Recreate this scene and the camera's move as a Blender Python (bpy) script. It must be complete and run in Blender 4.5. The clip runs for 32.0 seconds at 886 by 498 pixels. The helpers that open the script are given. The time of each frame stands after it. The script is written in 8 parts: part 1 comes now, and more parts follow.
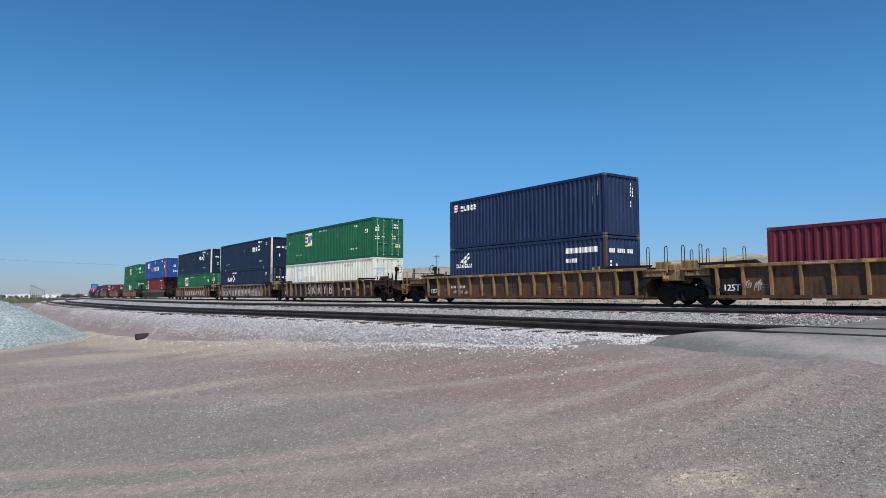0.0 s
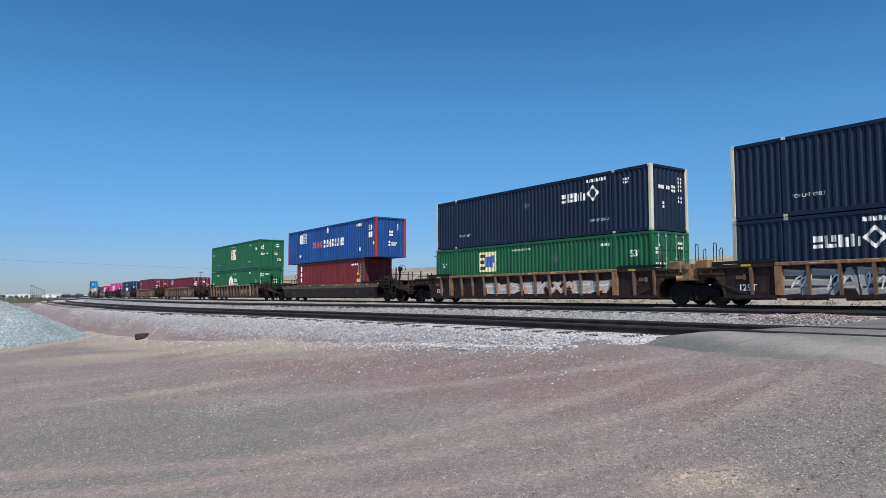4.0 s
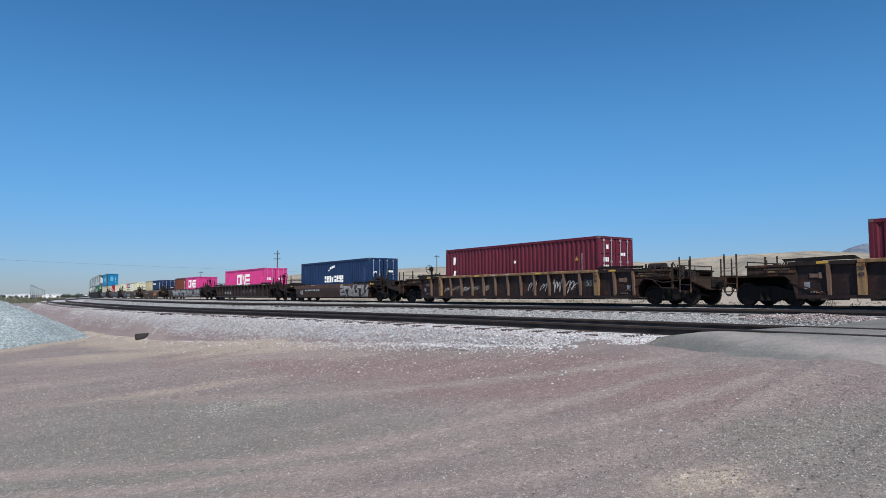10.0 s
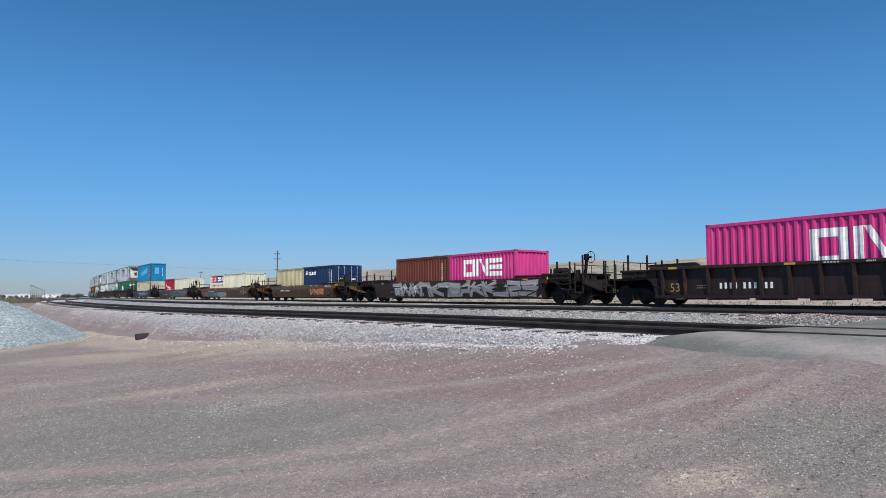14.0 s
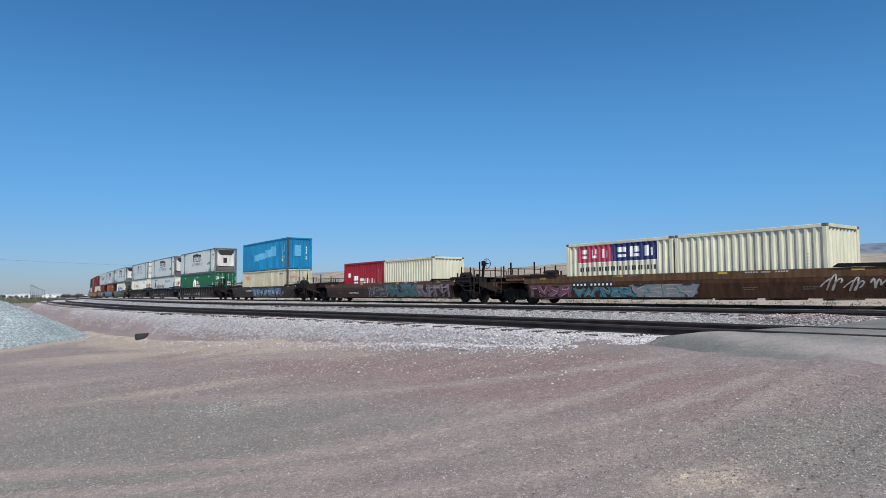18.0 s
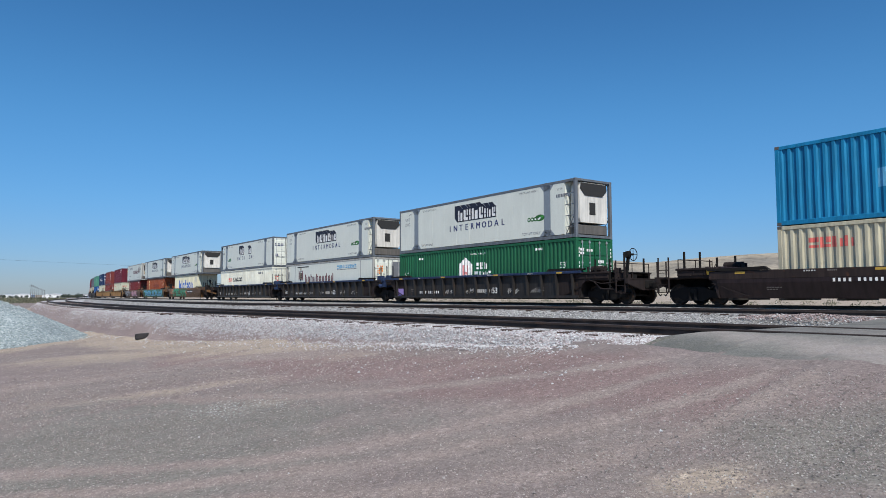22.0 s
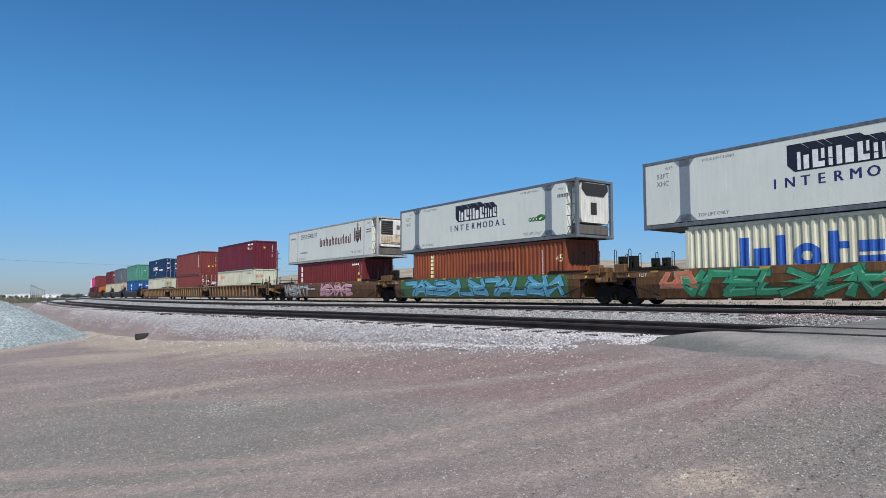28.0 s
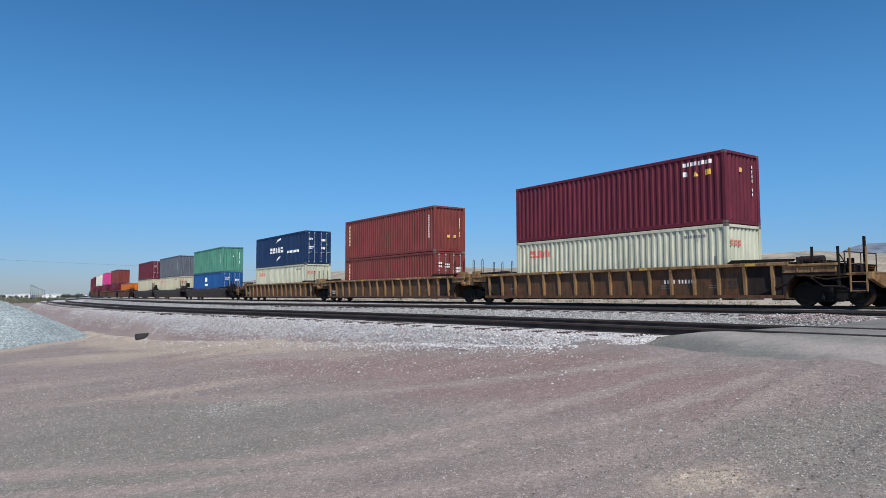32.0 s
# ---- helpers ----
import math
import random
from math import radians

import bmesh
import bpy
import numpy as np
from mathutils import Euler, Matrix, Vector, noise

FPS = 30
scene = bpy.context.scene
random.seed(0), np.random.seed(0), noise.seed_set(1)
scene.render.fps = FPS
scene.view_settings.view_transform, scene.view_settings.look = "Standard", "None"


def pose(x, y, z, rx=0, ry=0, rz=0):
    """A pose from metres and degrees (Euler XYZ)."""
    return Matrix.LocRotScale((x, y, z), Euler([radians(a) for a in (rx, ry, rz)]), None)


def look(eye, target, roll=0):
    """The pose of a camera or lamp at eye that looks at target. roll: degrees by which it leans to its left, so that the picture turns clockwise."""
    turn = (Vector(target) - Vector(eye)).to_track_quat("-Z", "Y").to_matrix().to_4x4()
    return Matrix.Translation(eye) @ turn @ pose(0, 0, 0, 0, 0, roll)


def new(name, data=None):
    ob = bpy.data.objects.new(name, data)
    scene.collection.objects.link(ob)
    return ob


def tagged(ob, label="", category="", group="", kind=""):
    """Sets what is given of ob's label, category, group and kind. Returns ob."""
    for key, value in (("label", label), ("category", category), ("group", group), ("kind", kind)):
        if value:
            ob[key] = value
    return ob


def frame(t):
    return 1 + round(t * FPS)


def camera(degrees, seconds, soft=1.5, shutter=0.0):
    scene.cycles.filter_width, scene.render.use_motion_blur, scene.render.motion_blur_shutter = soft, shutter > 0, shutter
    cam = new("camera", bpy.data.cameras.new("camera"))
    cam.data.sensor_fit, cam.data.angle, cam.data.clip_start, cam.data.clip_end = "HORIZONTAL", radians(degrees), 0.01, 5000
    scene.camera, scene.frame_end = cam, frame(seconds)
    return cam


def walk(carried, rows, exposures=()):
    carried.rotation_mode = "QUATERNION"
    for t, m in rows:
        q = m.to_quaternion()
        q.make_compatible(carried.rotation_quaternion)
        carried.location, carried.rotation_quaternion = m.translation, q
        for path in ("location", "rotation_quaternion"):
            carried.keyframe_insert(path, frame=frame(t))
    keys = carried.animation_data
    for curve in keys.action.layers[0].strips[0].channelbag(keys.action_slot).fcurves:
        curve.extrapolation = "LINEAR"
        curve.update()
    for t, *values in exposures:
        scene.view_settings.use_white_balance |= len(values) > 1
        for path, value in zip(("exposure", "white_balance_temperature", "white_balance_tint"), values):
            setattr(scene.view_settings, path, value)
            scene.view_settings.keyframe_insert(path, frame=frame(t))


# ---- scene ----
# z = 0 is the top of the rails; the camera stands still beside the crossing.
cam = camera(66.66, 32.0, soft=0.6)
EYE = (0.0, 0.0, 0.40)
AIM = look(EYE, (0.0, math.cos(radians(3.944)), 0.40 + math.sin(radians(3.944))), -0.114)
walk(cam, [(0.0, AIM), (32.0, AIM)])

# ---- light ----
SUN = Vector((0.115, -0.81, 1.0)).normalized()
world = bpy.data.worlds.new("world")
scene.world = world
world.use_nodes = True
wn, wl = world.node_tree.nodes, world.node_tree.links
sky = wn.new("ShaderNodeTexSky")
sky.sky_type = "NISHITA"
sky.sun_disc = False
sky.sun_elevation = math.asin(SUN.z)
sky.sun_rotation = math.atan2(SUN.x, SUN.y)
sky.altitude = 300
sky.air_density, sky.dust_density, sky.ozone_density = 1.0, 0.3, 3.0
deep = wn.new("ShaderNodeHueSaturation")
deep.inputs["Saturation"].default_value = 1.12
tint = wn.new("ShaderNodeMixRGB")
tint.blend_type = "MULTIPLY"
tint.inputs[0].default_value = 1.0
tint.inputs[2].default_value = (0.74, 0.98, 1.30, 1)
wl.new(sky.outputs[0], deep.inputs["Color"])
wl.new(deep.outputs[0], tint.inputs[1])
soft_sky = wn.new("ShaderNodeGamma")
soft_sky.inputs[1].default_value = 0.85
wl.new(tint.outputs[0], soft_sky.inputs[0])
haze = wn.new("ShaderNodeMixRGB")
haze.blend_type = "MULTIPLY"
haze.inputs[0].default_value = 1.0
haze.inputs[2].default_value = (1.06, 1.90, 1.88, 1)
wl.new(soft_sky.outputs[0], haze.inputs[1])
# summer haze low over the plain: less green near the horizon, a little grey
wtc = wn.new("ShaderNodeTexCoord")
wsp = wn.new("ShaderNodeSeparateXYZ")
wl.new(wtc.outputs["Generated"], wsp.inputs[0])
air = wn.new("ShaderNodeValToRGB")
air.color_ramp.interpolation = "B_SPLINE"
for _i in range(3):
    air.color_ramp.elements.new(0.5)
for e, (p_, c_) in zip(air.color_ramp.elements, ((0.0, (0.64, 0.335, 0.38)), (0.05, (0.61, 0.375, 0.45)), (0.13, (0.60, 0.46, 0.51)), (0.26, (0.61, 0.53, 0.545)), (0.40, (0.46, 0.425, 0.465)))):
    e.position, e.color = p_, (*c_, 1)
wl.new(wsp.outputs["Z"], air.inputs[0])
thick = wn.new("ShaderNodeMixRGB")
thick.blend_type = "MULTIPLY"
thick.inputs[0].default_value = 1.0
wl.new(haze.outputs[0], thick.inputs[1])
wl.new(air.outputs[0], thick.inputs[2])
wl.new(thick.outputs[0], wn["Background"].inputs[0])
wn["Background"].inputs[1].default_value = 0.115
sun = new("sun", bpy.data.lights.new("sun", "SUN"))
sun.data.energy, sun.data.angle, sun.data.color = 4.9, radians(0.53), (1.0, 0.95, 0.86)
sun.matrix_world = SUN.to_track_quat("Z", "Y").to_matrix().to_4x4()
scene.view_settings.exposure = 0.1


# ---- materials ----
def material(name, rough=0.6, metal=0.0):
    m = bpy.data.materials.new(name)
    m.use_nodes = True
    n, l = m.node_tree.nodes, m.node_tree.links
    b = n["Principled BSDF"]
    b.inputs["Roughness"].default_value, b.inputs["Metallic"].default_value = rough, metal
    return m, n, l, b


def noise_tex(n, l, coord, scale, detail=4, rough=0.55, stretch=None):
    t = n.new("ShaderNodeTexNoise")
    t.inputs["Scale"].default_value, t.inputs["Detail"].default_value, t.inputs["Roughness"].default_value = scale, detail, rough
    if stretch:
        mp = n.new("ShaderNodeMapping")
        mp.inputs["Scale"].default_value = stretch
        l.new(coord, mp.inputs[0])
        coord = mp.outputs[0]
    l.new(coord, t.inputs["Vector"])
    return t.outputs[0]


def ramp(n, l, fac, stops):
    r = n.new("ShaderNodeValToRGB")
    while len(r.color_ramp.elements) < len(stops):
        r.color_ramp.elements.new(0.5)
    for e, (p, c) in zip(r.color_ramp.elements, stops):
        e.position, e.color = p, (*c, 1) if len(c) == 3 else c
    l.new(fac, r.inputs[0])
    return r.outputs[0]


def mix(n, l, fac, a, b, mode="MIX"):
    m = n.new("ShaderNodeMixRGB")
    m.blend_type = mode
    for sock, v in zip(m.inputs, (fac, a, b)):
        if isinstance(v, (int, float)):
            sock.default_value = v
        elif isinstance(v, tuple):
            sock.default_value = (*v, 1)
        else:
            l.new(v, sock)
    return m.outputs[0]


def grey(v):
    return (v, v, v)


def bump(n, l, b, height, strength, dist):
    bp = n.new("ShaderNodeBump")
    bp.inputs["Strength"].default_value, bp.inputs["Distance"].default_value = strength, dist
    l.new(height, bp.inputs["Height"])
    l.new(bp.outputs[0], b.inputs["Normal"])


MATS = {}


def paint(name, rgb, rough=0.5, dirt=0.35, rust=0.12, metal=0.0, rustcol=(0.12, 0.05, 0.025), fade=0.7):
    """Weathered paint on steel: faded patches, vertical grime streaks, rust spots."""
    if name in MATS:
        return MATS[name]
    m, n, l, b = material(name, rough, metal)
    tc = n.new("ShaderNodeTexCoord")
    oi = n.new("ShaderNodeObjectInfo")
    off = n.new("ShaderNodeVectorMath")
    off.operation = "MULTIPLY_ADD"
    l.new(oi.outputs["Random"], off.inputs[0])
    off.inputs[1].default_value = (37.0, 11.0, 5.0)
    l.new(tc.outputs["Object"], off.inputs[2])
    co = off.outputs[0]
    big = ramp(n, l, noise_tex(n, l, co, 0.55, 3), [(0.3, grey(1 - 0.22 * fade)), (0.7, grey(1 + 0.12 * fade))])
    streak = ramp(n, l, noise_tex(n, l, co, 3.0, 5, 0.6, (2.2, 2.2, 0.22)), [(0.38, grey(1 - dirt)), (0.62, grey(1.0))])
    fine = ramp(n, l, noise_tex(n, l, co, 40, 3), [(0.3, grey(0.9)), (0.7, grey(1.06))])
    c = mix(n, l, 1.0, tuple(rgb), big, "MULTIPLY")
    c = mix(n, l, 1.0, c, streak, "MULTIPLY")
    c = mix(n, l, 1.0, c, fine, "MULTIPLY")
    rs = ramp(n, l, noise_tex(n, l, co, 2.4, 8, 0.7), [(0.66 - rust * 0.6, grey(0.0)), (0.74 - rust * 0.4, grey(1.0))])
    sc = n.new("ShaderNodeMath")
    sc.operation = "MULTIPLY"
    l.new(rs, sc.inputs[0])
    sc.inputs[1].default_value = min(1.0, rust * 4)
    c = mix(n, l, sc.outputs[0], c, rustcol)
    l.new(c, b.inputs["Base Color"])
    bump(n, l, b, noise_tex(n, l, co, 9, 4), 0.12, 0.02)
    MATS[name] = m
    return m


def plain(name, rgb, rough=0.6, metal=0.0, vary=0.15, scale=12.0):
    if name in MATS:
        return MATS[name]
    m, n, l, b = material(name, rough, metal)
    tc = n.new("ShaderNodeTexCoord")
    v = ramp(n, l, noise_tex(n, l, tc.outputs["Object"], scale, 5), [(0.3, grey(1 - vary)), (0.7, grey(1 + vary * 0.6))])
    l.new(mix(n, l, 1.0, tuple(rgb), v, "MULTIPLY"), b.inputs["Base Color"])
    MATS[name] = m
    return m


# ---- geometry helpers ----
class Geo:
    """Vertices and faces of one part."""

    def __init__(self):
        self.v, self.f = [], []

    def add(self, verts, faces):
        k = len(self.v)
        self.v += verts
        self.f += [tuple(i + k for i in f) for f in faces]
        return self

    def box(self, x0, x1, y0, y1, z0, z1):
        return self.add([(x, y, z) for x in (x0, x1) for y in (y0, y1) for z in (z0, z1)],
                        [(0, 1, 3, 2), (4, 6, 7, 5), (0, 4, 5, 1), (2, 3, 7, 6), (0, 2, 6, 4), (1, 5, 7, 3)])

    def cbox(self, x0, x1, y0, y1, z0, z1, c):
        """A box with chamfered edges."""
        v = []
        for x, sx in ((x0, c), (x1, -c)):
            for y, sy in ((y0, c), (y1, -c)):
                for z, sz in ((z0, c), (z1, -c)):
                    v += [(x, y + sy, z + sz), (x + sx, y, z + sz), (x + sx, y + sy, z)]

        def i(a, b, d, k):
            return ((a * 2 + b) * 2 + d) * 3 + k
        f = [(i(0, 0, 0, 0), i(0, 0, 1, 0), i(0, 1, 1, 0), i(0, 1, 0, 0)), (i(1, 0, 0, 0), i(1, 1, 0, 0), i(1, 1, 1, 0), i(1, 0, 1, 0)),
             (i(0, 0, 0, 1), i(1, 0, 0, 1), i(1, 0, 1, 1), i(0, 0, 1, 1)), (i(0, 1, 0, 1), i(0, 1, 1, 1), i(1, 1, 1, 1), i(1, 1, 0, 1)),
             (i(0, 0, 0, 2), i(0, 1, 0, 2), i(1, 1, 0, 2), i(1, 0, 0, 2)), (i(0, 0, 1, 2), i(1, 0, 1, 2), i(1, 1, 1, 2), i(0, 1, 1, 2))]
        for a in (0, 1):
            for b in (0, 1):
                f.append((i(a, b, 0, 0), i(a, b, 0, 1), i(a, b, 1, 1), i(a, b, 1, 0)))
                f.append((i(a, 0, b, 0), i(a, 0, b, 2), i(a, 1, b, 2), i(a, 1, b, 0)))
                f.append((i(0, a, b, 1), i(0, a, b, 2), i(1, a, b, 2), i(1, a, b, 1)))
                for d in (0, 1):
                    f.append((i(a, b, d, 0), i(a, b, d, 1), i(a, b, d, 2)))
        return self.add(v, f)

    def prism(self, pts, axis, lo, hi):
        """An outline extruded along axis 'x', 'y' or 'z'; pts are the two other coordinates in order."""
        n = len(pts)

        def put(a, b, e):
            return {"x": (e, a, b), "y": (a, e, b), "z": (a, b, e)}[axis]
        v = [put(a, b, lo) for a, b in pts] + [put(a, b, hi) for a, b in pts]
        f = [tuple(range(n)), tuple(range(2 * n - 1, n - 1, -1))] + [(i, (i + 1) % n, n + (i + 1) % n, n + i) for i in range(n)]
        return self.add(v, f)

    def cyl(self, p, q, r, n=12, r2=None):
        p, q = Vector(p), Vector(q)
        u = (q - p).normalized()
        a = u.orthogonal().normalized()
        b = u.cross(a)
        r2 = r if r2 is None else r2
        v = []
        for c, rr in ((p, r), (q, r2)):
            v += [tuple(c + (a * math.cos(2 * math.pi * k / n) + b * math.sin(2 * math.pi * k / n)) * rr) for k in range(n)]
        f = [tuple(range(n)), tuple(range(2 * n - 1, n - 1, -1))] + [(k, (k + 1) % n, n + (k + 1) % n, n + k) for k in range(n)]
        return self.add(v, f)

    def pipe(self, pts, r, n=8):
        for p, q in zip(pts, pts[1:]):
            self.cyl(p, q, r, n)
        return self

    def ring(self, c, r, t, n=20, axis="x"):
        c = Vector(c)
        pts = []
        for k in range(n + 1):
            a = 2 * math.pi * k / n
            d = (0, math.cos(a) * r, math.sin(a) * r) if axis == "x" else (math.cos(a) * r, 0, math.sin(a) * r)
            pts.append(tuple(c + Vector(d)))
        return self.pipe(pts, t, 5)

    def mesh(self, name, smooth=False):
        me = bpy.data.meshes.new(name)
        me.from_pydata(self.v, [], self.f)
        bm = bmesh.new()
        bm.from_mesh(me)
        bmesh.ops.recalc_face_normals(bm, faces=bm.faces)
        bm.to_mesh(me)
        bm.free()
        if smooth:
            me.polygons.foreach_set("use_smooth", [True] * len(me.polygons))
        return me


def part(name, geo, mat, parent, label="", smooth=False):
    """One mesh object under a thing or a part; geo is a Geo or a mesh to share."""
    if isinstance(geo, Geo):
        me = geo.mesh(name, smooth)
        me.materials.append(mat)
        ob = new(name, me)
    else:
        if not geo.materials:
            geo.materials.append(mat)
        ob = new(name, geo)
        if geo.materials[0] is not mat:
            ob.material_slots[0].link = "OBJECT"
            ob.material_slots[0].material = mat
    ob.parent = parent
    if label:
        ob["label"] = label
    return ob


def thing(name, label, category, group="", kind=""):
    return tagged(new(name), label, category, group, kind)


# ---- the line of the tracks ----
BEND_S = (-800, -340, -280, -230, -180, -130, -80, -30, 0, 60, 700)
BEND_K = (0.0, -0.03, 0.25, 0.69, 0.64, 0.48, 0.83, 0.14, 0.08, 0.0, 0.0)
GRID = np.arange(-800, 700.5, 0.5)
_k = np.interp(GRID, BEND_S, BEND_K) * 1e-3
_zero = int(np.searchsorted(GRID, 0.0))
_th = np.concatenate([[0], np.cumsum((_k[1:] + _k[:-1]) * 0.25)])
_th = _th - _th[_zero] + radians(-54.70)
_px = np.concatenate([[0], np.cumsum((np.cos(_th)[1:] + np.cos(_th)[:-1]) * 0.25)])
_py = np.concatenate([[0], np.cumsum((np.sin(_th)[1:] + np.sin(_th)[:-1]) * 0.25)])
_px, _py = _px - _px[_zero], _py - _py[_zero] + 43.49


def at(s, lat=0.0):
    """Place and heading on the train's track, lat metres to its far side."""
    x, y, a = np.interp(s, GRID, _px), np.interp(s, GRID, _py), np.interp(s, GRID, _th)
    return float(x - lat * math.sin(a)), float(y + lat * math.cos(a)), float(a)


SPEED_T = (0, 4, 8, 12, 16, 20, 24, 28, 32)
SPEED_V = (16.12, 15.82, 15.47, 15.24, 14.83, 14.45, 14.08, 13.46, 12.79)
_tt = np.arange(0, 32.01, 0.1)
_vv = np.interp(_tt, SPEED_T, SPEED_V)
_dd = np.concatenate([[0], np.cumsum((_vv[1:] + _vv[:-1]) * 0.05)])


def gone(t):
    return float(np.interp(t, _tt, _dd))


# the two nearer tracks draw together and join far down the line
MID_S, MID_L = (-800, -155, -115, -50, -18, -4, 5, 15, 22, 30, 60, 700), (-6.0, -6.0, -7.2, -10.9, -12.9, -12.6, -11.0, -8.6, -7.6, -7.2, -7.0, -7.0)
NEAR_S, NEAR_L = (-800, -150, -130, -98, -65, -44, -34, -23, -10, 1, 8, 12, 16, 20, 24, 29, 34, 60, 700), (-6.0, -6.05, -6.9, -9.6, -15.0, -17.5, -18.5, -19.1, -19.7, -19.8, -19.7, -19.4, -18.9, -18.2, -17.6, -17.2, -16.9, -16.9, -16.9)
JOIN_S = -150.0


def smooth_lat(S, L):
    g = np.interp(GRID, S, L)
    k = np.hanning(25)
    k /= k.sum()
    return np.convolve(np.pad(g, 12, mode="edge"), k, "valid")


LAT = {"far": np.zeros_like(GRID), "mid": smooth_lat(MID_S, MID_L), "near": smooth_lat(NEAR_S, NEAR_L)}


def track_point(which, s, off=0.0):
    x, y, a = at(s, float(np.interp(s, GRID, LAT[which])) + off)
    e = 0.5
    x2, y2, _ = at(s + e, float(np.interp(s + e, GRID, LAT[which])) + off)
    return x, y, math.atan2(y2 - y, x2 - x)


# ---- ground ----
_ns = np.arange(-260, 140, 1.0)
_np = np.array([track_point("near", s)[:2] for s in _ns])
_nt = np.array([track_point("near", s)[2] for s in _ns])
_fl = np.interp(_ns, GRID, -LAT["near"])
TOE_S, TOE_Z = (-260, -30, 5, 17, 25, 29.5, 34, 140), (-1.15, -1.05, -0.95, -0.8, -0.45, -0.22, -0.12, -0.12)


def smoothstep(x):
    x = np.clip(x, 0, 1)
    return x * x * (3 - 2 * x)


def ground_z(x, y):
    """Height of the ground sheet; the tracks lie on a low bank, and a ramp climbs to the crossing."""
    x, y = np.atleast_1d(np.asarray(x, float)), np.atleast_1d(np.asarray(y, float))
    d2 = (x[:, None] - _np[None, :, 0]) ** 2 + (y[:, None] - _np[None, :, 1]) ** 2
    i = d2.argmin(1)
    lat = -(-np.sin(_nt[i]) * (x - _np[i, 0]) + np.cos(_nt[i]) * (y - _np[i, 1]))
    s = _ns[i]
    toe = np.interp(s, TOE_S, TOE_Z)
    camside = toe + (-1.1 - toe) * np.clip((lat - 2.2) / 5.9, 0, 1)
    bank = -0.34 + 0.27 * smoothstep((s - 29.0) / 1.4) * (lat > 0)
    far = _fl[i]
    behind = bank + (-0.62 - bank) * smoothstep((-lat - far - 2.0) / 4.0)
    z = np.where(lat > 0, bank + (camside - bank) * smoothstep((lat - 0.9) / 1.6), behind)
    r = np.hypot(x, y)
    return z - 0.6 * smoothstep((r - 120) / 500), s, lat


HEAP_X, HEAP_Y, HEAP_R = -15.3, 19.9, 4.35


def heap_z(x, y):
    r = np.hypot(x - HEAP_X, y - HEAP_Y) / HEAP_R
    return np.maximum(0, 2.25 * (1 - r)) - 0.25 * np.maximum(0, 0.3 - r)


def soil(x, y, s, lat):
    """Where the lot is tan dust, red earth, grey gravel or worn by wheels; 0 to 1 each."""
    w = np.array([noise.fractal((a * 0.5, b * 0.5, 0), 0.9, 2.0, 4) for a, b in zip(x, y)])
    lw = lat + 0.5 * w
    dusty = np.exp(-((lw - 2.6) / 0.95) ** 2) * smoothstep((28 - s) / 6)
    heap = np.hypot(x - HEAP_X, y - HEAP_Y) - HEAP_R
    dusty = np.maximum(dusty, np.exp(-(np.maximum(heap, 0) / 0.9) ** 2) * (lat > 0))
    for px, py, rx, ry, k in ((1.40, 3.68, 0.26, 0.15, 1.0), (-2.2, 7.0, 0.55, 0.16, 0.7), (1.62, 3.44, 0.22, 0.08, 0.5), (-3.5, 8.6, 1.2, 0.3, 0.5), (-6.5, 14.0, 2.5, 0.8, 0.6)):
        dusty = np.maximum(dusty, k * np.exp(-(((x - px) / rx) ** 2 + ((y - py - 0.15 * (x - px)) / ry) ** 2)))
    red = np.exp(-((lw - 3.5) / 0.8) ** 2) * smoothstep((s - 16) / 8) * smoothstep((33.5 - s) / 2.5)
    red = np.maximum(red, 0.8 * smoothstep((4 - s) / 8) * (lat > 0) * smoothstep((3.2 - lat) / 1.5))
    gravel = np.maximum(0.9 * np.exp(-(((x - 2.3) / 0.8) ** 2 + ((y - 3.75) / 0.62) ** 2)),
                        np.exp(-(((x + 2.9) / 2.1) ** 2 + ((y - 6.1 + 0.35 * (x + 2.5)) / 1.5) ** 2)))
    gravel = np.clip(gravel + 0.5 * w * (gravel > 0.15), 0, 1)
    dusty = np.maximum(dusty, 0.9 * (lat < -8))
    worn = np.zeros_like(x)
    for px, py, wid in WHEELS:
        line = np.interp(x, px, py) + 0.06 * np.array([noise.noise((a * 0.8, wid * 9, 0)) for a in x])
        ends = smoothstep((x - px[0]) / 0.8) * smoothstep((px[-1] - x) / 0.5)
        worn = np.maximum(worn, np.exp(-((y - line) / wid) ** 2) * ends)
    return dusty, red, gravel, worn * (0.75 + 0.5 * w)


# ruts worn by wheels turning in from the crossing
WHEELS = [((-5.5, -3.5, -1.1, 0.0, 1.2, 2.4), (6.0, 5.45, 5.05, 5.2, 5.6, 6.3), 0.11),
          ((-3.5, -2.16, -1.03, 0.0, 1.0, 2.26, 3.0), (5.0, 4.74, 4.68, 4.75, 4.85, 5.3, 5.8), 0.09),
          ((-2.0, -0.63, 0.05, 0.7, 1.3, 2.57, 3.2), (4.4, 4.13, 4.02, 4.02, 4.3, 5.05, 5.5), 0.10),
          ((-9.0, -6.6, -4.2, -2.4, -0.5), (9.8, 10.2, 11.2, 11.2, 10.4), 0.45),
          ((-4.0, -2.5, -0.8, 1.0, 2.4), (8.0, 7.6, 7.0, 6.6, 6.7), 0.14)]

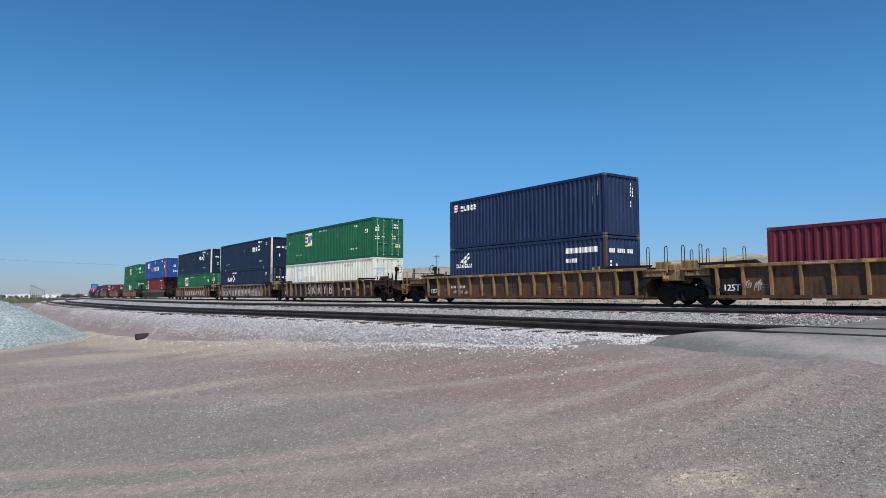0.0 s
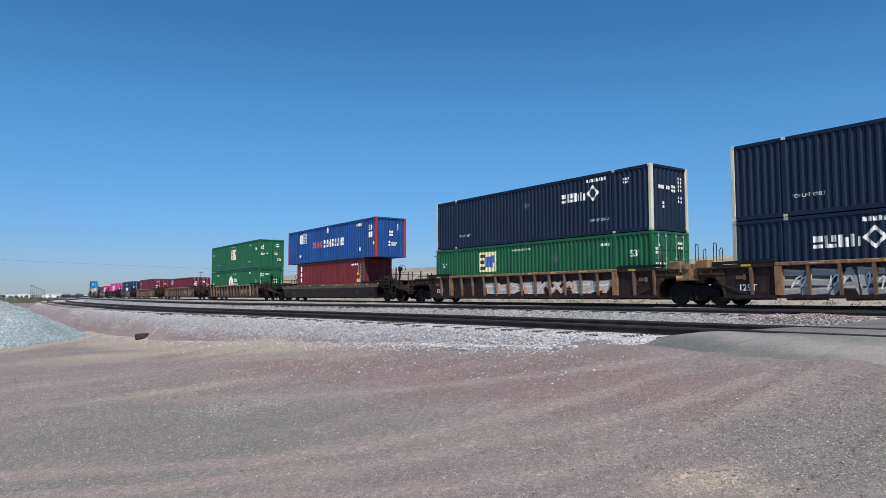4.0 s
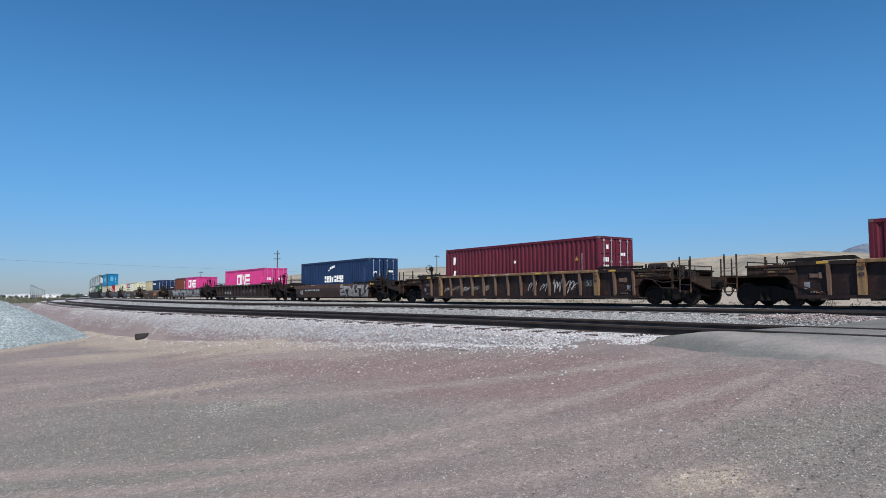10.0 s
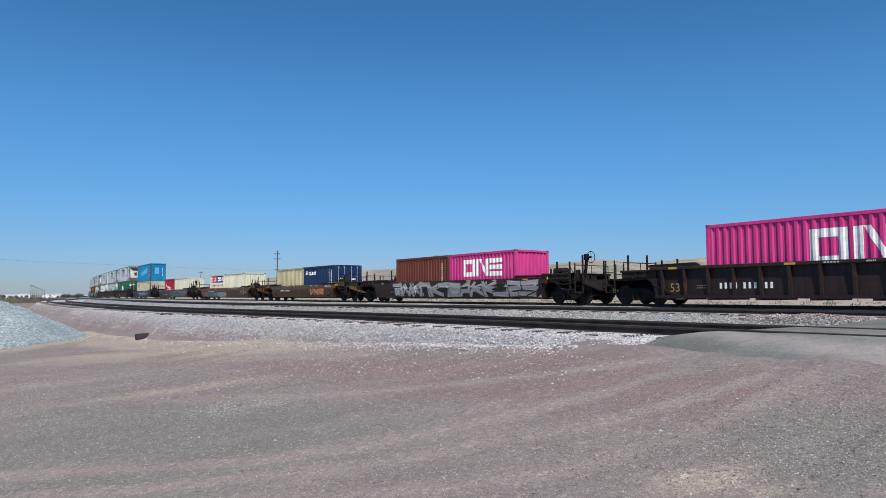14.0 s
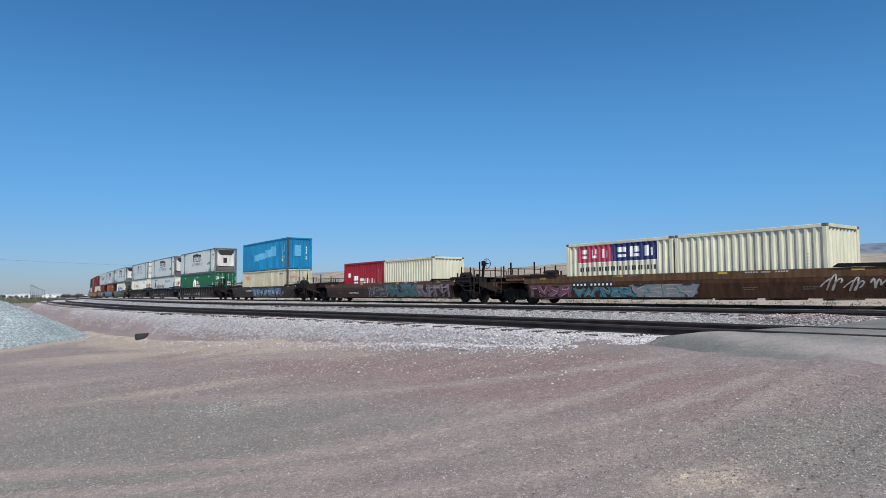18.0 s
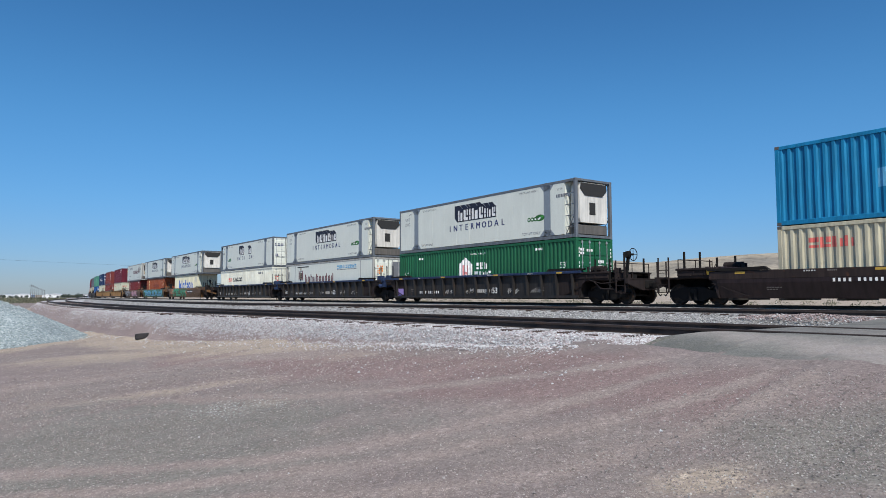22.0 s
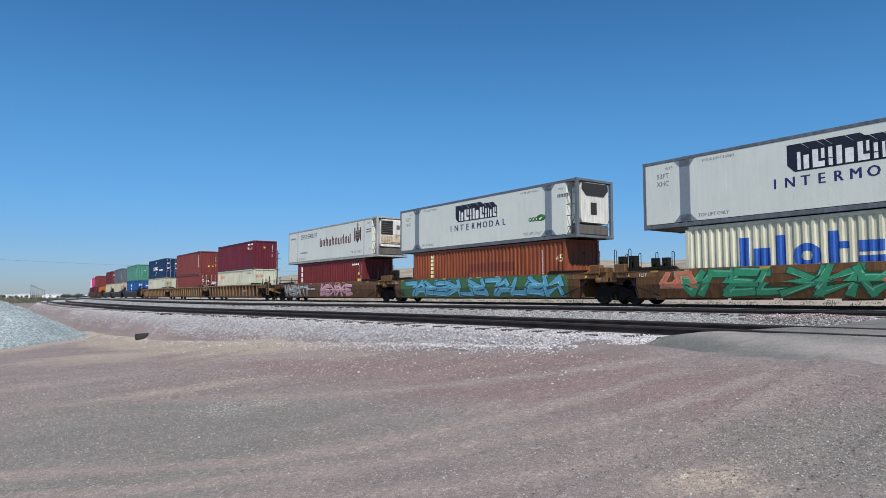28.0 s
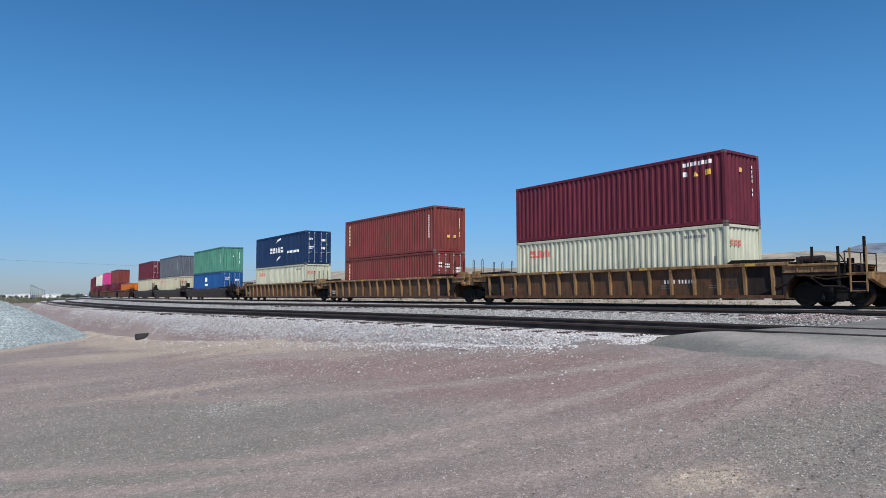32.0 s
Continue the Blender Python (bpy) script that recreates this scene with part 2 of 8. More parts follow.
gm, n, l, b = material("gravelly_dirt", 0.95)
b.inputs["Specular IOR Level"].default_value = 0.15
tc = n.new("ShaderNodeTexCoord")
co = tc.outputs["Object"]
tan, mauve, ash = (0.355, 0.297, 0.243), (0.230, 0.189, 0.181), (0.228, 0.197, 0.184)
patch = ramp(n, l, noise_tex(n, l, co, 0.35, 5, 0.65), [(0.36, grey(0.0)), (0.62, grey(1.0))])
c = mix(n, l, patch, mauve, ash)


def soil_mask(name, breakup, lo=0.25, hi=0.75):
    """A soil zone with a ragged outline."""
    at_ = n.new("ShaderNodeAttribute")
    at_.attribute_name = name
    add = n.new("ShaderNodeMath")
    add.operation = "MULTIPLY_ADD"
    l.new(noise_tex(n, l, co, breakup, 6, 0.7), add.inputs[0])
    add.inputs[1].default_value = 0.9
    l.new(at_.outputs["Fac"], add.inputs[2])
    return ramp(n, l, add.outputs[0], [(lo + 0.45, grey(0.0)), (min(1.0, hi + 0.45), grey(1.0))])


c = mix(n, l, soil_mask("red_earth", 1.6, 0.1), c, (0.222, 0.163, 0.157))
c = mix(n, l, soil_mask("tan_dust", 1.2, 0.05), c, tan)
c = mix(n, l, soil_mask("grey_gravel", 2.2, 0.1), c, (0.196, 0.184, 0.168))
c = mix(n, l, soil_mask("wheel_worn", 1.5, 0.05, 0.55), c, (0.272, 0.226, 0.208))
turn = n.new("ShaderNodeMapping")
turn.inputs["Rotation"].default_value = (0, 0, radians(-8))
l.new(co, turn.inputs[0])
mp = n.new("ShaderNodeMapping")
mp.inputs["Scale"].default_value = (0.22, 1.0, 1.0)
l.new(turn.outputs[0], mp.inputs[0])
dark = ramp(n, l, noise_tex(n, l, mp.outputs[0], 1.8, 5, 0.65), [(0.34, grey(0.92)), (0.52, grey(1.0)), (0.68, grey(1.06))])
c = mix(n, l, 1.0, c, dark, "MULTIPLY")
v = n.new("ShaderNodeTexVoronoi")
v.inputs["Scale"].default_value = 28
l.new(co, v.inputs["Vector"])
sp = n.new("ShaderNodeSeparateColor")
l.new(v.outputs["Color"], sp.inputs[0])
chips = ramp(n, l, sp.outputs[0], [(0.0, grey(0.8)), (0.3, grey(0.95)), (0.8, grey(1.02)), (0.93, grey(1.1)), (1.0, grey(1.35))])
c = mix(n, l, 0.8, c, chips, "MULTIPLY")
v2 = n.new("ShaderNodeTexVoronoi")
v2.inputs["Scale"].default_value = 75
l.new(co, v2.inputs["Vector"])
sp2 = n.new("ShaderNodeSeparateColor")
l.new(v2.outputs["Color"], sp2.inputs[0])
c = mix(n, l, 0.9, c, ramp(n, l, sp2.outputs[0], [(0.0, grey(0.76)), (0.4, grey(0.95)), (0.8, grey(1.05)), (1.0, grey(1.28))]), "MULTIPLY")
grit = ramp(n, l, noise_tex(n, l, co, 120, 3, 0.7), [(0.25, grey(0.82)), (0.75, grey(1.15))])
c = mix(n, l, 1.0, c, grit, "MULTIPLY")
l.new(c, b.inputs["Base Color"])
hsum = n.new("ShaderNodeMath")
hsum.operation = "ADD"
l.new(noise_tex(n, l, co, 55, 5, 0.75), hsum.inputs[0])
l.new(v2.outputs["Distance"], hsum.inputs[1])
bump(n, l, b, hsum.outputs[0], 0.6, 0.010)

ang = np.concatenate([np.linspace(radians(48), radians(132), 300), np.linspace(radians(132), radians(408), 90)[1:-1]])
rad = np.concatenate([[0.0], np.geomspace(1.2, 60, 150), np.geomspace(64, 4800, 40)])
pts = np.array([(r * math.cos(a), r * math.sin(a)) for r in rad[1:] for a in ang])
gz, gs, glat = ground_z(pts[:, 0], pts[:, 1])
rr = np.hypot(pts[:, 0], pts[:, 1])
gz = gz + np.where(rr < 70, 1, 0) * np.array([0.05 * noise.noise((p[0] * 0.45, p[1] * 0.45, 0)) + 0.02 * noise.noise((p[0] * 2.1, p[1] * 2.1, 3)) for p in pts])
verts = [(0, 0, -1.1)] + [(float(p[0]), float(p[1]), float(z)) for p, z in zip(pts, gz)]
na = len(ang)
faces = [(0, 1 + j, 1 + (j + 1) % na) for j in range(na)]
for i in range(len(rad) - 2):
    for j in range(na):
        faces.append((1 + i * na + j, 1 + (i + 1) * na + j, 1 + (i + 1) * na + (j + 1) % na, 1 + i * na + (j + 1) % na))
me = bpy.data.meshes.new("ground")
me.from_pydata(verts, [], faces)
me.polygons.foreach_set("use_smooth", [True] * len(faces))
me.materials.append(gm)
for zone, val in zip(("tan_dust", "red_earth", "grey_gravel", "wheel_worn"), soil(pts[:, 0], pts[:, 1], gs, glat)):
    me.attributes.new(zone, "FLOAT", "POINT").data.foreach_set("value", np.concatenate([[0.0], np.clip(val, 0, 1)]).astype(np.float32))
ground = tagged(new("ground", me), "dusty mauve and tan gravelly dirt with worn wheel tracks", "ground", kind="structure")


def stone_material(name, stops, scale=20.0):
    m, n, l, b = material(name, 0.9)
    tc = n.new("ShaderNodeTexCoord")
    v = n.new("ShaderNodeTexVoronoi")
    v.inputs["Scale"].default_value = scale
    l.new(tc.outputs["Object"], v.inputs["Vector"])
    sp = n.new("ShaderNodeSeparateColor")
    l.new(v.outputs["Color"], sp.inputs[0])
    c = ramp(n, l, sp.outputs[0], stops)
    big = ramp(n, l, noise_tex(n, l, tc.outputs["Object"], 0.5, 4), [(0.3, grey(0.8)), (0.7, grey(1.1))])
    c = mix(n, l, 1.0, c, big, "MULTIPLY")
    # earth shows between the stones where the bed is thin
    bare = n.new("ShaderNodeAttribute")
    bare.attribute_name = "bare_earth"
    add = n.new("ShaderNodeMath")
    add.operation = "MULTIPLY_ADD"
    l.new(noise_tex(n, l, tc.outputs["Object"], 5.0, 6, 0.75), add.inputs[0])
    add.inputs[1].default_value = 0.8
    l.new(bare.outputs["Fac"], add.inputs[2])
    earth = ramp(n, l, noise_tex(n, l, tc.outputs["Object"], 1.2, 5), [(0.3, (0.245, 0.19, 0.19)), (0.7, (0.31, 0.25, 0.235))])
    c = mix(n, l, ramp(n, l, add.outputs[0], [(0.62, grey(0.0)), (0.78, grey(1.0))]), c, earth)
    l.new(c, b.inputs["Base Color"])
    bump(n, l, b, v.outputs["Distance"], 1.0, 0.04)
    return m


BALLAST = stone_material("crushed_stone", [(0.0, (0.27, 0.27, 0.28)), (0.35, (0.43, 0.43, 0.445)), (0.7, (0.53, 0.54, 0.56)), (0.88, (0.42, 0.34, 0.33)), (1.0, (0.66, 0.67, 0.69))], 30.0)
DARK_BALLAST = stone_material("grey_crushed_stone", [(0.0, (0.10, 0.10, 0.10)), (0.4, (0.24, 0.235, 0.23)), (0.8, (0.36, 0.35, 0.34)), (1.0, (0.5, 0.49, 0.48))])


def bareness(s, o):
    """How much earth shows on the near bank: the shoulder thins out down the line and at its toe."""
    down = min(1.0, max(0.0, (17.0 - s) / 17.0)) * min(1.0, max(0.0, (-o - 1.1) / 0.3))
    return min(1.0, 0.12 + 0.5 * down + 0.45 * max(0.0, min(1.0, (-o - 1.6) / 0.6)))


def bank(which, s0, s1, profile, mat, label, toe=False, step=0.5):
    vs, fs, thin = [], [], []
    ss = np.arange(s0, s1 + 0.01, step)
    for s in ss:
        for o, z in profile:
            x, y, a = track_point(which, float(s), o)
            thin.append(bareness(s, o) if toe else 0.0)
            if toe and o < -1.7:
                g = float(ground_z(x, y)[0][0]) - 0.03
                f = (-o - 1.55) / (-profile[0][0] - 1.55)
                z = z + (g - z) * f if f < 0.999 else g
            z += 0.035 * noise.noise((x * 2.2, y * 2.2, 0)) if abs(o) > 1.25 else 0.012 * noise.noise((x * 4, y * 4, 0))
            vs.append((x, y, z))
    m = len(profile)
    for i in range(len(ss) - 1):
        for j in range(m - 1):
            fs.append((i * m + j, (i + 1) * m + j, (i + 1) * m + j + 1, i * m + j + 1))
    me = bpy.data.meshes.new("ballast_bank")
    me.from_pydata(vs, [], fs)
    me.polygons.foreach_set("use_smooth", [True] * len(fs))
    me.materials.append(mat)
    me.attributes.new("bare_earth", "FLOAT", "POINT").data.foreach_set("value", np.array(thin, np.float32))
    return tagged(new("ballast_bank", me), label, "ballast", kind="structure")


CAMSIDE = [(-2.2, -0.55), (-1.95, -0.40), (-1.75, -0.27), (-1.5, -0.155), (-1.33, -0.126), (-1.1, -0.106), (-0.8, -0.102), (0, -0.108), (0.8, -0.104), (1.3, -0.125), (1.7, -0.22), (2.4, -0.36)]
LEVEL = [(-2.4, -0.34), (-1.7, -0.20), (-1.3, -0.105), (-0.8, -0.098), (0, -0.105), (0.8, -0.098), (1.3, -0.105), (1.7, -0.18), (2.4, -0.34)]
CROSS_S = 31.2  # where the paved crossing begins, along the near track
bank("near", -60, CROSS_S, CAMSIDE, BALLAST, "pale crushed stone bank under the nearer track", True)
bank("near", JOIN_S, -60, CAMSIDE, BALLAST, "pale crushed stone bank under the distant track", True, 6.0)
bank("near", CROSS_S + 9.0, 90, CAMSIDE, BALLAST, "pale crushed stone bank past the crossing", True, 1.0)
bank("mid", -60, 90, LEVEL, DARK_BALLAST, "grey crushed stone bed of the middle track", False, 1.0)
bank("mid", -420, -60, LEVEL, DARK_BALLAST, "grey crushed stone bed of the distant middle track", False, 6.0)
bank("far", -60, 90, LEVEL, DARK_BALLAST, "grey crushed stone bed under the freight train", False, 1.0)
bank("far", -420, -60, LEVEL, DARK_BALLAST, "grey crushed stone bed of the distant track", False, 6.0)
bank("far", -798, -420, LEVEL, DARK_BALLAST, "grey crushed stone bed far down the line", False, 10.0)


def stones(name, places, mat, label, lo, hi, seed):
    rng = random.Random(seed)
    vs, fs = [], []
    for x, y, z, *k in places:
        r = (lo + (hi - lo) * rng.random() ** 2.2) * (k[0] if k else 1.0)
        q = Euler((rng.random() * 6.3, rng.random() * 6.3, rng.random() * 6.3)).to_matrix()
        k = len(vs)
        for c in ((1, 0, 0), (-1, 0, 0), (0, 1, 0), (0, -1, 0), (0, 0, 1), (0, 0, -1)):
            p = q @ Vector([a * r * rng.uniform(0.6, 1.15) + rng.uniform(-0.25, 0.25) * r for a in c])
            vs.append((x + p.x, y + p.y, z + p.z * 0.8 + r * 0.2))
        fs += [(k + a, k + b, k + c) for a in (0, 1) for b, c in ((2, 4), (4, 3), (3, 5), (5, 2))]
    me = bpy.data.meshes.new(name)
    me.from_pydata(vs, [], fs)
    me.materials.append(mat)
    return tagged(new(name, me), label, "stones", kind="stuff")


def island_material(name, stops):
    m, n, l, b = material(name, 0.9)
    ge = n.new("ShaderNodeNewGeometry")
    l.new(ramp(n, l, ge.outputs["Random Per Island"], stops), b.inputs["Base Color"])
    return m


PALE_STONES = island_material("loose_pale_stone", [(0.0, (0.25, 0.23, 0.235)), (0.22, (0.33, 0.28, 0.28)), (0.4, (0.43, 0.43, 0.44)), (0.72, (0.53, 0.545, 0.56)), (0.86, (0.40, 0.33, 0.325)), (1.0, (0.66, 0.675, 0.69))])
DIRT_STONES = island_material("loose_dirt_stone", [(0.0, (0.17, 0.138, 0.13)), (0.3, (0.25, 0.203, 0.192)), (0.75, (0.34, 0.29, 0.275)), (0.95, (0.39, 0.345, 0.325)), (1.0, (0.47, 0.435, 0.415))])
GREY_STONES = island_material("loose_grey_stone", [(0.0, (0.14, 0.125, 0.118)), (0.4, (0.225, 0.203, 0.192)), (0.8, (0.30, 0.278, 0.265)), (1.0, (0.44, 0.42, 0.40))])
BED_STONES = island_material("loose_bed_stone", [(0.0, (0.15, 0.15, 0.145)), (0.3, (0.25, 0.25, 0.245)), (0.7, (0.36, 0.365, 0.355)), (0.9, (0.46, 0.46, 0.45)), (1.0, (0.60, 0.60, 0.60))])

rng = random.Random(5)
pl = []
while len(pl) < 26000:
    s = CROSS_S - 0.2 - 60 * rng.random() ** 1.7
    o = rng.triangular(0.95, 2.7, 1.5)
    if rng.random() < bareness(s, -o) * 0.93 or s < 3 and rng.random() < 0.6 or s > 30.0 and o > 1.85 or s > 30.5 or math.hypot(track_point("near", s, -o)[0] + 8.42, track_point("near", s, -o)[1] - 19.09) < 0.8:
        continue
    x, y, _a = track_point("near", s, -o)
    zb = float(np.interp(-o, [-2.2, -1.95, -1.75, -1.5, -1.3, -0.9], [-0.60, -0.41, -0.27, -0.145, -0.115, -0.105])) if o < 2.2 else None
    pl.append((x, y, zb))
gz_all, _, _ = ground_z([p[0] for p in pl], [p[1] for p in pl])
pl = [(x, y, float(g) + 0.01 if z is None else max(z, float(g))) for (x, y, z), g in zip(pl, gz_all)]
stones("loose_ballast", pl, PALE_STONES, "loose pale crushed stones on the track shoulder", 0.011, 0.026, 1)


def strew(count, seed, place):
    rng = random.Random(seed)
    xy = [place(rng) for _ in range(count)]
    g, s, lt = ground_z([p[0] for p in xy], [p[1] for p in xy])
    return [(x, y, float(gg) + 0.001 + 0.05 * noise.noise((x * 0.45, y * 0.45, 0)) + 0.02 * noise.noise((x * 2.1, y * 2.1, 3)), 0.55 + 0.06 * y)
            for (x, y), gg, sq, t in zip(xy, g, s, lt) if t > (2.3 if sq < 30 else 2.6)]


def fan(rng):
    r = 3.5 * (7.5 ** rng.random())
    return rng.uniform(-0.75, 0.8) * r, r


stones("loose_gravel", strew(120000, 6, fan), DIRT_STONES, "loose brown pebbles strewn over the dirt", 0.003, 0.0098, 2)
stones("coarse_rubble", strew(7000, 23, lambda r: (r.uniform(-7.5, 1.2), r.triangular(6.6, 12.5, 8.4))), DIRT_STONES, "coarse brown rubble lying on the dirt", 0.006, 0.017, 23)
stones("grey_gravel", strew(12000, 16, lambda r: (r.gauss(2.4, 0.8), r.gauss(3.9, 0.55))), GREY_STONES, "coarse grey gravel spilled on the dirt", 0.0035, 0.013, 12)
stones("greenish_gravel", strew(7000, 19, lambda r: (r.gauss(-2.7, 0.8), r.gauss(6.2, 0.7))), GREY_STONES, "fine grey gravel pressed into the dirt", 0.003, 0.009, 19)
stones("pale_chips", strew(900, 20, lambda r: (r.gauss(-2.15, 0.30), r.gauss(7.0, 0.17))), BED_STONES, "pale stone chips spilled in one spot", 0.004, 0.011, 20)
stones("pale_gravel_scatter", strew(420, 17, fan), GREY_STONES, "scattered larger stones on the dirt", 0.008, 0.022, 13)
stones("white_stones", strew(60, 18, fan), PALE_STONES, "a few whitish stones on the dirt", 0.010, 0.020, 18)
rng = random.Random(27)
pl = []
while len(pl) < 1100:
    s, o = 31.0 - 16 * rng.random() ** 1.3, 2.0 + 1.9 * rng.random() ** 1.8
    if s > 29.6 and o < 2.5:
        continue
    x, y, _a = track_point("near", s, -o)
    pl.append((x, y))
gz_all, _, _ = ground_z([p[0] for p in pl], [p[1] for p in pl])
pl = [(x, y, float(g) + 0.05 * noise.noise((x * 0.45, y * 0.45, 0)) + 0.02 * noise.noise((x * 2.1, y * 2.1, 3))) for (x, y), g in zip(pl, gz_all)]
stones("spilled_ballast", pl, PALE_STONES, "stray pale ballast stones below the shoulder", 0.007, 0.019, 28)

rng = random.Random(7)
pl = []
for _ in range(9000):
    s, o = rng.uniform(-30, 45), rng.uniform(-1, 1)
    which = "mid" if rng.random() < 0.6 else "far"
    x, y, _a = track_point(which, s, o * 2.6)
    pl.append((x, y, -0.13 - 0.19 * max(0, abs(o) * 2.6 - 1.35)))
for _ in range(15000):
    s, f = rng.uniform(4, 36), rng.random()
    x0, y0, _a = track_point("near", s, 1.2)
    x1, y1, _a = track_point("mid", s, -1.2)
    o_ = math.hypot(x1 - x0, y1 - y0) * f + 1.2
    if s > CROSS_S - 0.25 * (o_ - 0.9) - 0.2 and o_ < 7.7:
        continue
    pl.append((x0 + (x1 - x0) * f, y0 + (y1 - y0) * f, -0.16 - 0.12 * math.sin(math.pi * f) + 0.08 * noise.noise((x0 * 0.6, y0 * 0.6, f * 3))))
stones("grey_ballast_stones", pl, BED_STONES, "loose grey stones between the tracks", 0.014, 0.034, 3)

# reddish ballast thrown up beside the crossing
MAUVE_STONES = island_material("loose_mauve_stone", [(0.0, (0.16, 0.12, 0.115)), (0.4, (0.27, 0.205, 0.195)), (0.75, (0.36, 0.29, 0.28)), (0.92, (0.46, 0.45, 0.45)), (1.0, (0.60, 0.60, 0.60))])
rng = random.Random(31)
pl = []
for _ in range(3600):
    a, q = rng.random() * 6.283, math.sqrt(rng.random())
    u, w = 2.0 * q * math.cos(a), 0.7 * q * math.sin(a)
    pl.append((8.7 + 0.578 * u + 0.816 * w, 15.9 - 0.816 * u + 0.578 * w, -0.2 + 0.13 * (1 - q * q) + 0.04 * noise.noise((u * 3, w * 3, 5))))
stones("reddish_ballast", pl, MAUVE_STONES, "mauve ballast heaped beside the crossing", 0.014, 0.034, 31)

# gravel heap
vs, fs = [], []
N = 80
for i in range(N):
    for j in range(N):
        x, y = HEAP_X + (i / (N - 1) - 0.5) * 9.4, HEAP_Y + (j / (N - 1) - 0.5) * 9.4
        h = float(heap_z(np.array(x), np.array(y)))
        wob = noise.noise((x * 0.7, y * 0.7, 1.0)) * 0.18 + noise.noise((x * 3, y * 3, 2.0)) * 0.06
        vs.append((x, y, (h + wob * min(1, h * 1.6)) if h > 0 else -0.25))
zg, _, _ = ground_z([p[0] for p in vs], [p[1] for p in vs])
vs = [(x, y, z + float(g)) for (x, y, z), g in zip(vs, zg)]
for i in range(N - 1):
    for j in range(N - 1):
        fs.append((i * N + j, (i + 1) * N + j, (i + 1) * N + j + 1, i * N + j + 1))
HEAP = stone_material("pale_gravel", [(0.0, (0.17, 0.215, 0.225)), (0.35, (0.28, 0.34, 0.352)), (0.8, (0.38, 0.44, 0.452)), (1.0, (0.52, 0.57, 0.575))], 22)
HEAP_STONES = island_material("loose_heap_stone", [(0.0, (0.16, 0.205, 0.215)), (0.3, (0.28, 0.335, 0.345)), (0.7, (0.39, 0.445, 0.457)), (1.0, (0.55, 0.59, 0.595))])
me = bpy.data.meshes.new("spoil_heap")
me.from_pydata(vs, [], fs)
me.polygons.foreach_set("use_smooth", [True] * len(fs))
me.materials.append(HEAP)
tagged(new("spoil_heap", me), "pale grey heap of crushed gravel on the dirt", "heap", kind="stuff")
rng = random.Random(8)
pl = []
for _ in range(7000):
    a, r = rng.uniform(-2.6, 1.6), HEAP_R * 1.04 * math.sqrt(rng.random())
    x, y = HEAP_X + r * math.cos(a), HEAP_Y + r * math.sin(a)
    wob = noise.noise((x * 0.7, y * 0.7, 1.0)) * 0.18 + noise.noise((x * 3, y * 3, 2.0)) * 0.06
    h = float(heap_z(np.array(x), np.array(y)))
    pl.append((x, y, h + wob * min(1, h * 1.6)))
zg, _, _ = ground_z([p[0] for p in pl], [p[1] for p in pl])
stones("heap_stones", [(x, y, z + float(g)) for (x, y, z), g in zip(pl, zg)], HEAP_STONES, "loose pale stones on the gravel heap", 0.014, 0.034, 4)

# ---- tracks ----
RAIL = paint("rail_steel", (0.038, 0.026, 0.022), 0.75, 0.3, 0.15, 0.0, (0.085, 0.042, 0.025))
TIE = plain("creosoted_wood", (0.055, 0.036, 0.029), 0.9, 0, 0.4, 6)
PROFILE = [(u, z * 0.82) for u, z in [(-0.07, -0.17), (0.07, -0.17), (0.07, -0.155), (0.012, -0.14), (0.012, -0.045), (0.036, -0.035), (0.036, -0.006), (0.028, 0), (-0.028, 0), (-0.036, -0.006), (-0.036, -0.035), (-0.012, -0.045), (-0.012, -0.14), (-0.07, -0.155)]]


def rail_run(which, off, s0, s1, step, parent):
    vs, fs = [], []
    ss = np.arange(s0, s1 + 0.01, step)
    m = len(PROFILE)
    for s in ss:
        x, y, a = track_point(which, float(s), off)
        for u, z in PROFILE:
            vs.append((x - u * math.sin(a), y + u * math.cos(a), z))
    for i in range(len(ss) - 1):
        for j in range(m):
            fs.append((i * m + j, (i + 1) * m + j, (i + 1) * m + (j + 1) % m, i * m + (j + 1) % m))
    g = Geo()
    g.v, g.f = vs, fs
    return part("rail", g, RAIL, parent)


